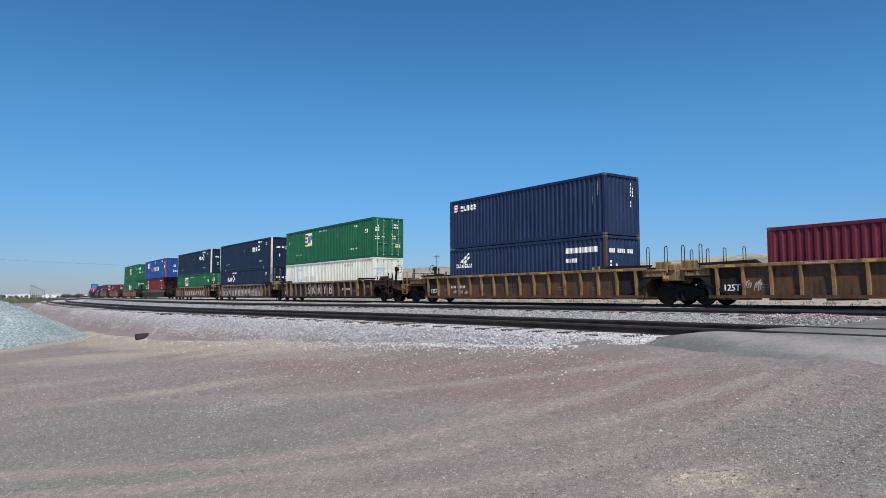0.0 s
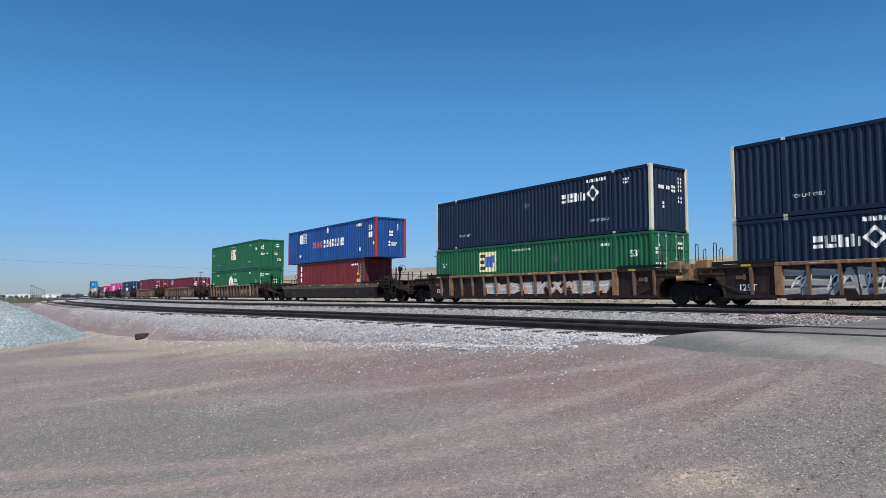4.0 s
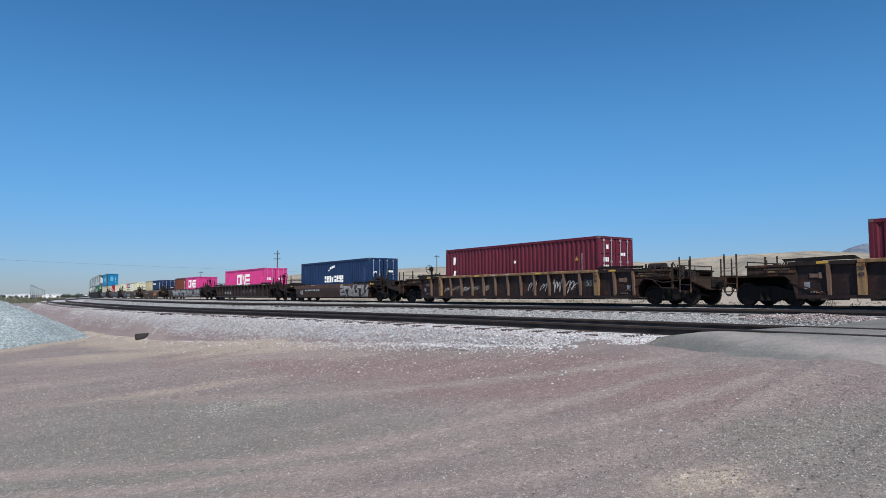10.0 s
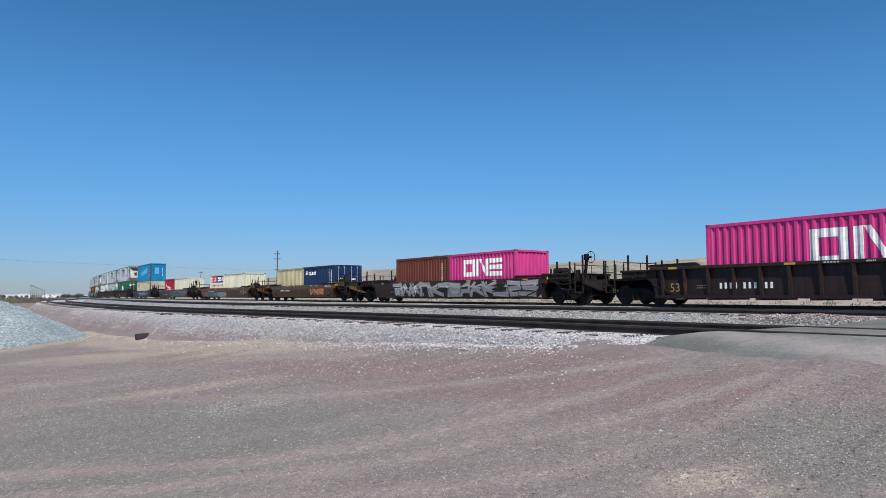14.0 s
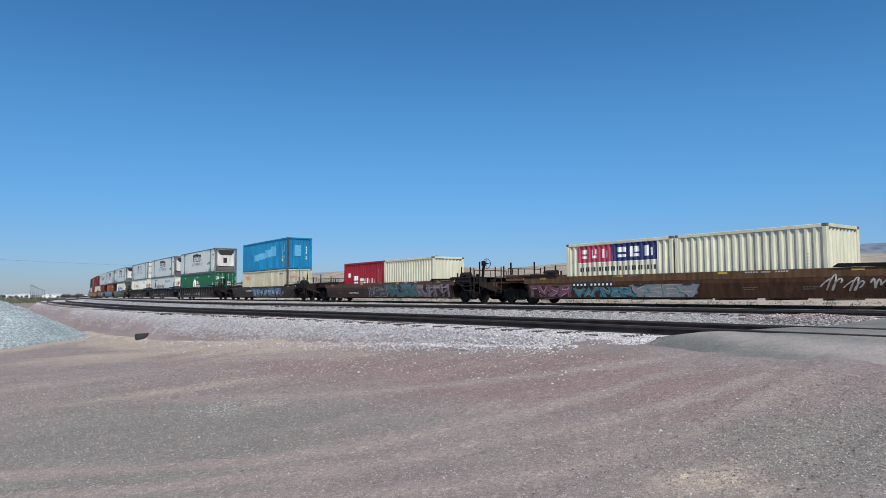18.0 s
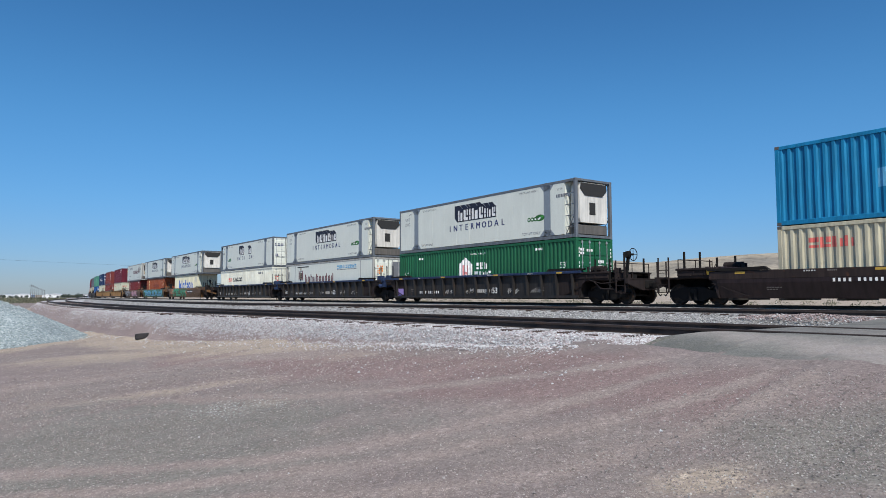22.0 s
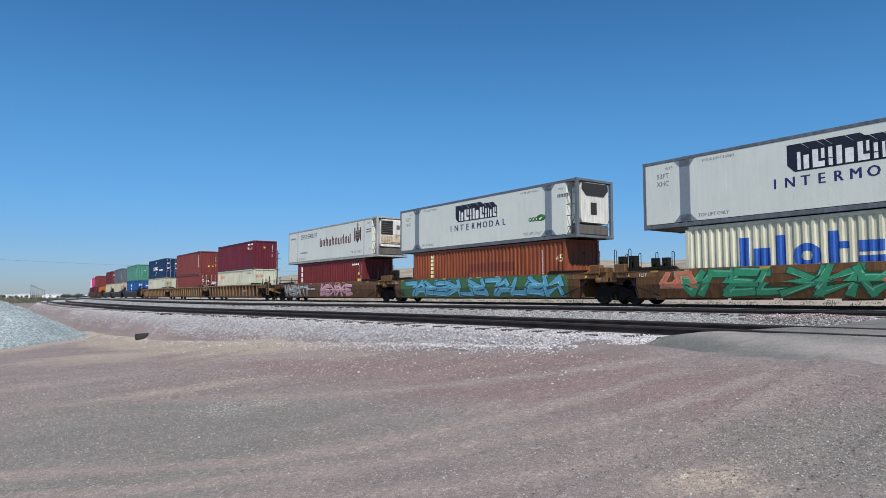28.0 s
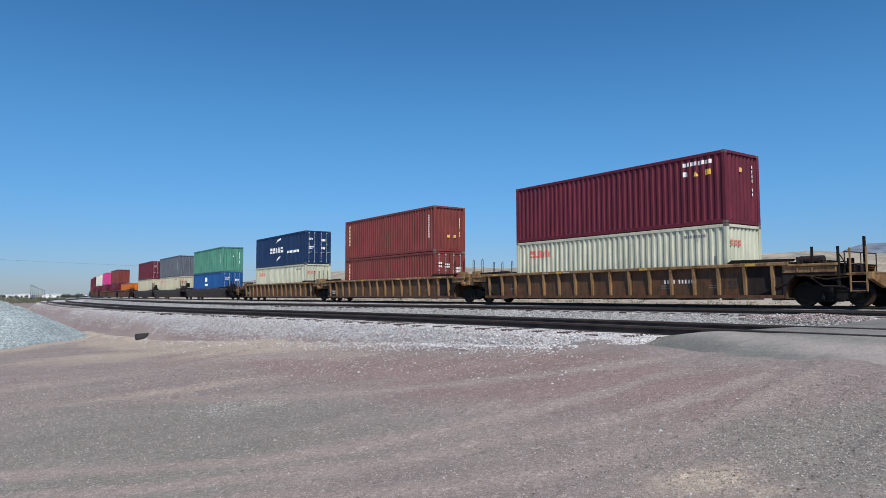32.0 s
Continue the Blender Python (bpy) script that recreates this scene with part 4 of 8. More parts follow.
def container(kind, L, H, body, post=None, door=False, rear_door=True, reefer="", label="", group="containers on the train", unit="plain"):
    """A freight container, local x along the train, its near side at -y, z = 0 at its floor."""
    W = W53 if L > 14 else W40
    c = thing(kind, label, "refrigerated container" if reefer else "container", group)
    post = post or body
    tag = (round(L, 1), round(H, 1))
    if reefer:
        a, b = (-L / 2 + 0.1, L / 2 - 0.78) if reefer == "front" else (-L / 2 + 0.78, L / 2 - 0.1)
        side = shared(("flat_side", *tag, reefer), lambda: flat_side(L, W, H, a, b))
        part("side_wall", side, body, c)
        part("side_wall", side, body, c).matrix_basis = Matrix.Scale(-1, 4, (0, 1, 0))
        cooling_unit(c, L, W, H, 1 if reefer == "front" else -1, body, post, unit)
    else:
        side = shared(("side_wall", *tag), lambda: side_wall(L, W, H))
        part("side_wall", side, body, c)
        part("side_wall", side, body, c).matrix_basis = pose(0, 0, 0, 0, 0, 180)
    part("roof", shared(("roof", *tag), lambda: Geo().box(-L / 2 + 0.06, L / 2 - 0.06, -W / 2 + 0.06, W / 2 - 0.06, H - 0.06, H - 0.02)), body, c)
    part("floor", shared(("floor", *tag), lambda: Geo().box(-L / 2 + 0.06, L / 2 - 0.06, -W / 2 + 0.05, W / 2 - 0.05, 0.05, 0.16)), UNDER, c)
    rail = shared(("side_rail", *tag), lambda: Geo().cbox(-L / 2 + 0.15, L / 2 - 0.15, -0.035, 0.035, -0.065, 0.065, 0.01))
    low = shared(("bottom_rail", *tag), lambda: Geo().cbox(-L / 2 + 0.15, L / 2 - 0.15, -0.03, 0.03, -0.08, 0.08, 0.01))
    for sy in (-1, 1):
        part("top_rail", rail, post if reefer else body, c).location = (0, sy * (W / 2 - 0.035), H - 0.075)
        part("bottom_rail", low, post if reefer else body, c).location = (0, sy * (W / 2 - 0.03), 0.09)
        for sx in (-1, 1):
            part("corner_post", shared(("corner_post", *tag), lambda: Geo().cbox(-0.08, 0.08, -0.08, 0.08, 0.1, H - 0.1, 0.015)), post, c).location = (sx * (L / 2 - 0.081), sy * (W / 2 - 0.081), 0)
    ends = shared(("end_beam", *tag), lambda: Geo().cbox(-0.05, 0.05, -W / 2 + 0.15, W / 2 - 0.15, -0.06, 0.06, 0.01))
    lift = [L / 2 - 0.089] if L < 14 else [L / 2 - 0.089, 6.01]
    cm = shared(("corner_casting",), casting)
    for sx in (-1, 1):
        for z in (0.075, H - 0.065):
            part("end_beam", ends, post if reefer else body, c).location = (sx * (L / 2 - 0.055), 0, z)
        for sy in (-1, 1):
            for lx in lift:
                for z in (0.059, H - 0.059):
                    part("corner_casting", cm, CAST if L < 14 else post, c).location = (sx * lx, sy * (W / 2 - 0.079), z)
            if L > 14 and not reefer:
                part("lift_post", shared(("lift_post", *tag), lambda: Geo().cbox(-0.085, 0.085, -0.03, 0.03, 0.1, H - 0.1, 0.01)), body, c).location = (sx * 6.01, sy * (W / 2 - 0.024), 0)
    for sx in (-1, 1):
        is_door = door if sx > 0 else rear_door
        if reefer == "front" and sx > 0 or reefer == "rear" and sx < 0:
            continue
        if is_door:
            leaf = shared(("door", *tag), lambda: door_leaf(W, H))
            for k in (-1, 1):
                d = part("door", leaf, body, c)
                d.matrix_basis = pose(sx * (L / 2 - 0.03), 0, 0, 0, 0, 0 if sx > 0 else 180) @ Matrix.Translation((0, k * (W / 4 - 0.035), 0))
                for bx in (-0.30, 0.22):
                    part("lock_bar", shared(("lock_bar", *tag), lambda: lock_bar(H)), STEEL, d).location = (0.05, bx, 0)
        else:
            e = part("end_wall", shared(("end_wall", *tag), lambda: end_wall(W, H)), body, c)
            e.matrix_basis = pose(sx * (L / 2 - 0.02), 0, 0, 0, 0, 0 if sx > 0 else 180)
    return c


def cooling_unit(c, L, W, H, sx, body, post, unit="plain"):
    """The recessed cooling unit and the open end frame of a refrigerated container."""
    S = pose(0, 0, 0) if sx > 0 else pose(0, 0, 0, 0, 0, 180)
    e = L / 2

    def put(name, build, mat, parent=c):
        o = part(name, shared((name, "unit"), build), mat, parent)
        if parent is c:
            o.matrix_basis = S @ pose(0.11, 0, 0) if name == "cooling_unit" else S
        return o
    put("inner_wall", lambda: Geo().box(e - 0.80, e - 0.74, -W / 2 + 0.03, W / 2 - 0.03, 0.16, H - 0.1), body)
    u = put("cooling_unit", lambda: Geo().prism([(-0.92, 0.75), (0.92, 0.75), (0.98, 0.95), (0.98, 2.45), (0.88, 2.72), (-0.88, 2.72), (-0.98, 2.45), (-0.98, 0.95)], "x", e - 0.74, e - 0.16), UNITWHITE)
    if unit == "louvred":
        lv = put("louvre_panel", lambda: Geo().cbox(e - 0.16, e - 0.13, -0.92, 0.05, 1.62, 2.62, 0.01), RUBBER, u)
        for k in range(7):
            part("louvre_slat", shared(("louvre_slat",), lambda: Geo().cbox(e - 0.13, e - 0.10, -0.88, 0.0, 0.0, 0.03, 0.005)), UNITGREY, lv).location = (0, 0, 1.72 + k * 0.13)
        put("control_panel", lambda: Geo().cbox(e - 0.16, e - 0.12, 0.08, 0.92, 1.62, 2.62, 0.015), UNITWHITE, u)
        put("sticker", lambda: Geo().box(e - 0.118, e - 0.114, 0.35, 0.62, 2.0, 2.32), UNITGREY, u)
        put("tan_cowl", lambda: Geo().cbox(e - 0.16, e - 0.11, -0.92, 0.92, 0.95, 1.56, 0.03), UNITTAN, u)
        put("vent_slot", lambda: Geo().box(e - 0.108, e - 0.104, -0.1, 0.7, 1.02, 1.06), RUBBER, u)
    else:
        put("grille", lambda: Geo().prism([(-0.90, 2.70), (0.90, 2.70), (0.94, 2.40), (0.62, 2.08), (-0.62, 2.08), (-0.94, 2.40)], "x", e - 0.16, e - 0.13), RUBBER, u)
        put("panel_window", lambda: Geo().cbox(e - 0.17, e - 0.14, -0.30, 0.12, 1.15, 1.75, 0.01), RUBBER, u)
    put("fuel_tank", lambda: Geo().cbox(e - 0.7, e - 0.12, -1.05, 1.05, 0.16, 0.66, 0.04), UNITGREY)
    for sy in (-1, 1):
        for k in range(4):
            put_z = 0.55 + k * 0.55
            r = part("rung", shared(("rung", "unit"), lambda: Geo().cyl((e - 0.74, 0, 0), (e - 0.12, 0, 0), 0.018, 6)), post, c)
            r.matrix_basis = S @ pose(0, sy * (W / 2 - 0.05), put_z)
        br = part("brace", shared(("brace", "unit"), lambda: Geo().pipe([(e - 0.72, 0, 0.2), (e - 0.15, 0, 1.1)], 0.02, 6)), post, c)
        br.matrix_basis = S @ pose(0, sy * (W / 2 - 0.05), 0)


UNITWHITE = paint("unit_white", (0.72, 0.70, 0.65), 0.45, 0.25, 0.1, 0.0, (0.30, 0.17, 0.08))
UNITTAN = paint("unit_tan", (0.62, 0.53, 0.40), 0.5, 0.4, 0.22, 0.0, (0.22, 0.11, 0.05))
UNITGREY = paint("unit_grey", (0.13, 0.12, 0.11), 0.6, 0.3, 0.1)


def door_leaf(W, H):
    g = Geo()
    w = W / 4 - 0.055
    g.cbox(-0.04, 0.0, -w, w, 0.17, H - 0.13, 0.008)
    for i in range(4):
        z = 0.3 + (H - 0.6) * i / 4
        g.cbox(-0.01, 0.025, -w + 0.07, w - 0.07, z + 0.05, z + (H - 0.6) / 4 - 0.05, 0.012)
    return g


def lock_bar(H):
    g = Geo().cyl((0, 0, 0.12), (0, 0, H - 0.1), 0.017, 8)
    for z in (0.2, 0.95, 1.7, H - 0.2):
        g.cbox(-0.035, 0.02, -0.05, 0.05, z - 0.04, z + 0.04, 0.006)
    g.cbox(0.0, 0.03, -0.02, 0.3, 1.0, 1.04, 0.006)
    return g


# ---- marks and lettering on the near side ----
BANDS = (-1.0, 0.85, 9.0)
LEAN = ([0.27, 0.85, 1.25], [0.14, 0.0, 0.0])  # how far the lower side of a smooth car leans inward


def strip(g, pts, y0, prof, lean=False):
    """An outline in x, z laid over the near side, following its corrugation or its lean."""
    xs = sorted({round(p[0], 4) for p in pts} | {round(x, 4) for x, d in prof if min(p[0] for p in pts) < x < max(p[0] for p in pts)})

    def span(x):
        zs = []
        for (xa, za), (xb, zb) in zip(pts, pts[1:] + pts[:1]):
            if min(xa, xb) - 2e-4 <= x <= max(xa, xb) + 2e-4:
                zs += [za, zb] if abs(xa - xb) < 5e-4 else [za + (zb - za) * min(1.0, max(0.0, (x - xa) / (xb - xa)))]
        return min(zs), max(zs)

    def dep(x):
        return float(np.interp(x, [p[0] for p in prof], [p[1] for p in prof])) if prof else 0.0
    rows = [(x, *span(x), dep(x)) for x in xs]
    for (xa, la, ha, da), (xb, lb, hb, db) in zip(rows, rows[1:]):
        for b0, b1 in (zip(BANDS, BANDS[1:]) if lean else ((-9.0, 99.0),)):
            q = [(xa, da, la), (xb, db, lb), (xb, db, hb), (xa, da, ha)]
            q = [(x, d, min(max(z, b0), b1)) for x, d, z in q]
            if max(q[3][2] - q[0][2], q[2][2] - q[1][2]) < 1e-5:
                continue
            k = len(g.v)
            g.v += [(x, y0 + d + (float(np.interp(z, *LEAN)) if lean else 0.0), z) for x, d, z in q]
            g.f.append((k, k + 1, k + 2, k + 3))
    return g


TEXTS = {}


def glyphs(s, size):
    """Flat outline of a word in Blender's own font, centred."""
    if (s, size) not in TEXTS:
        cu = bpy.data.curves.new("lettering", "FONT")
        cu.body, cu.size, cu.align_x, cu.align_y, cu.resolution_u = s, size, "CENTER", "CENTER", 2
        ob = bpy.data.objects.new("lettering", cu)
        me = bpy.data.meshes.new_from_object(ob)
        bpy.data.objects.remove(ob)
        me.materials.clear()
        TEXTS[(s, size)] = me
    return TEXTS[(s, size)]


def text_mesh(s, size, prof, x, y0, z):
    me = bpy.data.meshes.new("lettering")
    bm = bmesh.new()
    bm.from_mesh(glyphs(s, size))
    xs = [v.co.x for v in bm.verts]
    if prof and xs:
        for px_, d in prof:
            if min(xs) < px_ - x < max(xs):
                bmesh.ops.bisect_plane(bm, geom=bm.verts[:] + bm.edges[:] + bm.faces[:], plane_co=(px_ - x, 0, 0), plane_no=(1, 0, 0))
    for v in bm.verts:
        X, Z = v.co.x + x, v.co.y + z
        d = float(np.interp(X, [p[0] for p in prof], [p[1] for p in prof])) if prof else 0.0
        v.co = (X, y0 + d, Z)
    bm.to_mesh(me)
    bm.free()
    return me


def ink(name, rgb):
    return plain("ink_" + name, rgb, 0.6, 0, 0.18, 6.0)


WHITE, BLACK = ink("white", (0.78, 0.78, 0.76)), ink("black", (0.025, 0.025, 0.03))
YELLOW, RED, BLUE = ink("yellow", (0.75, 0.48, 0.06)), ink("red", (0.62, 0.07, 0.06)), ink("blue", (0.02, 0.10, 0.42))
NAVY, LIGHTBLUE, GREEN = ink("navy", (0.02, 0.025, 0.12)), ink("light_blue", (0.10, 0.36, 0.60)), ink("green", (0.05, 0.28, 0.05))
ROSE = ink("faded_rose", (0.62, 0.22, 0.22))
ORANGE, SILVER, CREAM = ink("orange", (0.75, 0.22, 0.03)), ink("silver", (0.55, 0.58, 0.60)), ink("cream", (0.75, 0.68, 0.40))


class Marks:
    """Marks on one face: near side of a container (prof) or of a car."""

    def __init__(self, parent, y0, prof=(), lean=False):
        self.p, self.y, self.prof, self.lean = parent, y0, list(prof), lean
        self.low = 0.0  # how much lower than usual the car's side stands

    def level(self, z):
        return z if not self.low else 0.27 + (z - 0.27) * (1.29 - self.low) / 1.29

    def poly(self, mat, *polys, name="marking", up=0, label=""):
        g = Geo()
        for pts in polys:
            strip(g, [(x, self.level(z)) for x, z in pts], self.y - 0.004 - 0.003 * up, self.prof, self.lean)
        ob = part(name, g, mat, self.p, label)
        return tagged(ob, kind="stuff") if len(polys) > 1 else ob

    def bars(self, mat, x, z, w, h, n=1, gap=0.25, name="marking", up=0, label=""):
        """n plain bars in a row, starting at x."""
        if w <= 0.12 and h >= 0.6 and n == 1:
            k = int(h / 0.115)
            return tagged(self.poly(mat, *[quad(x, x + w * 0.8, z + i * 0.115, z + i * 0.115 + 0.06) for i in range(k)], name=name, up=up, label=label), kind="stuff")
        bw = w / (n + (n - 1) * gap)
        ob = self.poly(mat, *[[(x + i * bw * (1 + gap), z), (x + i * bw * (1 + gap) + bw, z), (x + i * bw * (1 + gap) + bw, z + h), (x + i * bw * (1 + gap), z + h)] for i in range(n)], name=name, up=up, label=label)
        if n > 1:
            tagged(ob, label, kind="stuff")
        return ob

    def text(self, mat, s, x, z, size, up=0, bold=0.0, name="lettering"):
        me = text_mesh(s, size, self.prof, x - bold, self.y - 0.004 - 0.003 * up, self.level(z))
        if bold:
            bm = bmesh.new()
            bm.from_mesh(me)
            bm.from_mesh(text_mesh(s, size, self.prof, x + bold, self.y - 0.0046 - 0.003 * up, self.level(z)))
            bm.to_mesh(me)
            bm.free()
        return part(name, me, mat, self.p)


def end_bars(c, L, mat, items):
    """Plain bars on the forward end: (y, z, w, h); y grows away from the camera."""
    g = Geo()
    flat = any(o.name.startswith("end_wall") and o.location.x > 0 for o in c.children)
    x = L / 2 + (-0.034 if flat else 0.004)
    for y, z, w, h in items:
        rows, cols = max(1, round(h / 0.18)), max(1, round(w / 0.14))
        if w > 0.5 and h > 0.8:
            rows = cols = 1
        for i in range(rows):
            for j in range(cols):
                if rows * cols > 3 and (i * 7 + j * 3) % 5 == 4:
                    continue
                k = len(g.v)
                y0, z0, dy, dz = y + w * j / cols, z + h * i / rows, w / cols * (0.78 if cols > 1 else 1), h / rows * (0.68 if rows > 1 else 1)
                g.v += [(x, y0, z0), (x, y0 + dy, z0), (x, y0 + dy, z0 + dz), (x, y0, z0 + dz)]
                g.f.append((k, k + 1, k + 2, k + 3))
    return part("marking", g, mat, c)


# ---- the train: well cars ----
def wheel_mesh(r):
    def f():
        g = Geo()
        n = 24
        rim = [(r, -0.065), (r, 0.035), (r + 0.026, 0.045), (r + 0.026, 0.07), (r * 0.82, 0.07), (r * 0.78, 0.02), (0.16, 0.02), (0.13, 0.06), (0.0, 0.06), ]
        back = [(0.0, -0.05), (0.13, -0.05), (0.16, -0.02), (r * 0.78, -0.03), (r * 0.83, -0.065), (r, -0.065)]
        prof = back + rim[1:]
        m = len(prof)
        for i in range(n):
            a = 2 * math.pi * i / n
            g.v += [(q * math.cos(a), y, q * math.sin(a)) for q, y in prof]
        for i in range(n):
            for j in range(m - 1):
                g.f.append((i * m + j, ((i + 1) % n) * m + j, ((i + 1) % n) * m + j + 1, i * m + j + 1))
        return g
    return f


TRUCKM = paint("truck_iron", (0.011, 0.010, 0.010), 0.9, 0.3, 0.10, 0.0, (0.045, 0.024, 0.015))
WHEELM = paint("wheel_steel", (0.032, 0.028, 0.026), 0.6, 0.3, 0.2, 0.3, (0.09, 0.045, 0.025))


def truck(parent, x, r=0.42, half=0.89):
    t = new("truck")
    t.parent = parent
    t.location = (x, 0, 0)
    wm = shared(("wheel", r), wheel_mesh(r))
    for sx in (-1, 1):
        ax = part("axle", shared(("axle",), lambda: Geo().cyl((0, -1.05, 0), (0, 1.05, 0), 0.075, 12)), WHEELM, t)
        ax.location = (sx * half, 0, r)
        for sy in (-1, 1):
            w = part("wheel", wm, WHEELM, t)
            w.matrix_basis = pose(sx * half, sy * 0.7525, r, 0, 0, 0 if sy < 0 else 180)
    arch = [(-half - 0.22, r - 0.13), (-half + 0.2, r - 0.13), (-0.42, 0.16), (0.42, 0.16), (half - 0.2, r - 0.13), (half + 0.22, r - 0.13),
            (half + 0.22, r + 0.13), (half - 0.1, r + 0.17), (0.45, r + 0.30), (-0.45, r + 0.30), (-half + 0.1, r + 0.17), (-half - 0.22, r + 0.13)]
    sf = shared(("side_frame", r), lambda: Geo().prism(arch, "y", -0.09, 0.09))
    for sy in (-1, 1):
        part("side_frame", sf, TRUCKM, t).location = (0, sy * 1.02, 0)
        part("spring", shared(("spring",), lambda: Geo().cyl((-0.13, 0, 0.2), (-0.13, 0, 0.5), 0.07, 10).cyl((0.13, 0, 0.2), (0.13, 0, 0.5), 0.07, 10)), TRUCKM, t).location = (0, sy * 1.14, 0)
    part("bolster", shared(("bolster", r), lambda: Geo().cbox(-0.2, 0.2, -1.15, 1.15, r + 0.02, r + 0.26, 0.03)), TRUCKM, t)
    return t


def ladder(z0, z1, w):
    g = Geo()
    for x in (0, w):
        g.cbox(x - 0.025, x + 0.025, -0.025, 0.025, z0, z1, 0.006)
    for k in range(4):
        z = z0 + 0.02 + k * 0.3
        g.cyl((0, 0, z), (w, 0, z), 0.014, 6)
    return g


# near-black for dark end fittings, and for shade painted onto the end plates
DARK_STEEL = paint("black_and_shaded_steel", (0.025, 0.018, 0.018), 0.85, 0.35, 0.12, 0.0, (0.055, 0.028, 0.016))
BROWN_END = paint("dark_brown_steel", (0.044, 0.027, 0.021), 0.85, 0.45, 0.22, 0.0, (0.13, 0.06, 0.03))
for _m in (TRUCKM, DARK_STEEL, WHEELM, BROWN_END):
    _m.node_tree.nodes["Principled BSDF"].inputs["Specular IOR Level"].default_value = 0.25


def well_car(style, s0, paints, front, rear, half_well=8.35, ribs=16, label="", brake=0, low=0.0):
    """front/rear: 'end' for a coupled end on its own truck, 'share' for a drawn joint whose truck it carries, 'hang' for a joint on the neighbour's truck."""
    wall, chord, trim = paints
    warm = wall.name.startswith(("ochre", "tawny", "russet"))
    brown = wall.name.startswith("brown")
    end_paint = chord if warm else BROWN_END if brown else DARK_STEEL
    car = thing("well_car", label, "well car", "cars of the train")
    hw = half_well
    for sy in (-1, 1):
        M = pose(0, 0, 0) if sy < 0 else pose(0, 0, 0, 0, 0, 180)
        if style == "rib":
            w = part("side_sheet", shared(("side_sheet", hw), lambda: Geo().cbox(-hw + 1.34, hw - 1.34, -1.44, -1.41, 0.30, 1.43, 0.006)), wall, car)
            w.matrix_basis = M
            for x0 in (-hw, hw - 1.34):
                pn = part("end_sheet", shared(("end_sheet",), lambda: Geo().cbox(0.0, 1.34, -1.44, -1.41, 0.30, 1.43, 0.006)), wall if brown else DARK_STEEL, car, "" if brown else "black stencilled end panel")
                pn.matrix_basis = M @ pose(x0, 0, 0)
            s = part("side_sill", shared(("side_sill", hw), lambda: Geo().prism([(-1.56, 0.27), (-1.28, 0.27), (-1.28, 0.31), (-1.47, 0.31), (-1.47, 0.39), (-1.56, 0.39)], "x", -hw, hw)), wall, car)
            s.matrix_basis = M
            reach = 6.33 if brown else hw + 0.25
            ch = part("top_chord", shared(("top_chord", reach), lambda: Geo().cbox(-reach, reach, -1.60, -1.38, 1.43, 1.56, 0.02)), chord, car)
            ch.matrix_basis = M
            if brown:
                for sx in (-1, 1):
                    fa = part("end_fascia", shared(("end_fascia", hw), lambda: Geo().cbox(6.335, hw + 0.25, -1.56, -1.38, 1.40, 1.545, 0.015)), DARK_STEEL, car, "near-black end of the top chord")
                    fa.matrix_basis = M @ (pose(0, 0, 0) if sx > 0 else Matrix.Scale(-1, 4, (1, 0, 0)))
                    sp = part("stencil_post", shared(("stencil_post",), lambda: Geo().prism([(-1.61, 1.43), (-1.44, 1.43), (-1.44, 0.39), (-1.585, 0.39)], "x", -0.12, 0.12)), chord, car, "wide tan post with stencilled figures")
                    sp.matrix_basis = M @ pose(sx * 6.21, 0, 0)
                    bx = part("bracket_plate", shared(("bracket_plate",), lambda: Geo().cbox(-0.22, 0.22, -1.475, -1.442, 0.98, 1.14, 0.01).cbox(0.10, 0.20, -1.50, -1.475, 0.95, 1.17, 0.01)), trim, car)
                    bx.matrix_basis = M @ pose(sx * 7.68, 0, 0)
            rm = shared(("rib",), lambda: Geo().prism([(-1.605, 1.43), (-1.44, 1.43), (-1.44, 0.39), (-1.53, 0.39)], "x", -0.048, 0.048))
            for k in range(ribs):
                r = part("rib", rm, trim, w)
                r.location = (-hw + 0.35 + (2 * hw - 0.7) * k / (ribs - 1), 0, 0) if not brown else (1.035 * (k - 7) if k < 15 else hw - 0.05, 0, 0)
        else:
            w = part("side_sheet", shared(("smooth_sheet", hw, low), lambda: Geo().prism([(-1.39, 0.27), (-1.28, 0.27), (-1.32, 1.25 - low), (-1.53, 1.25 - low), (-1.53, 0.85)], "x", -hw, hw)), wall, car)
            w.matrix_basis = M
            ch = part("top_chord", shared(("smooth_chord", hw, low), lambda: Geo().cbox(-hw - 0.35, hw + 0.35, -1.535, -1.36, 1.25 - low, 1.56 - low, 0.012)), chord, car)
            ch.matrix_basis = M
        for sx, kind in ((1, front), (-1, rear)):
            far = sx if sy < 0 else -sx
            e = 10.15 if kind == "end" else 9.5
            off = hw - 8.35
            pts = [(hw - 0.02, 0.27), (hw + 0.05, 0.40), (hw + 0.18, 0.86), (hw + 0.45, 1.08), (e + off, 1.10), (e + off, 1.16), (hw - 0.02, 1.16)]
            far_side = pose(0, 0, 0) if far > 0 else Matrix.Scale(-1, 4, (1, 0, 0))
            # end plate coloured dark to give the shade above the truck
            en = part("end_side", shared(("end_side", kind == "end", hw), lambda: Geo().prism(pts, "y", -1.47, -1.40).prism([(hw + 0.2, 0.86), (hw + 0.32, 0.86), (hw - 1.1, 0.36), (hw - 1.25, 0.36)], "y", -1.50, -1.475)), BROWN_END if brown else DARK_STEEL, car)
            en.matrix_basis = M @ far_side
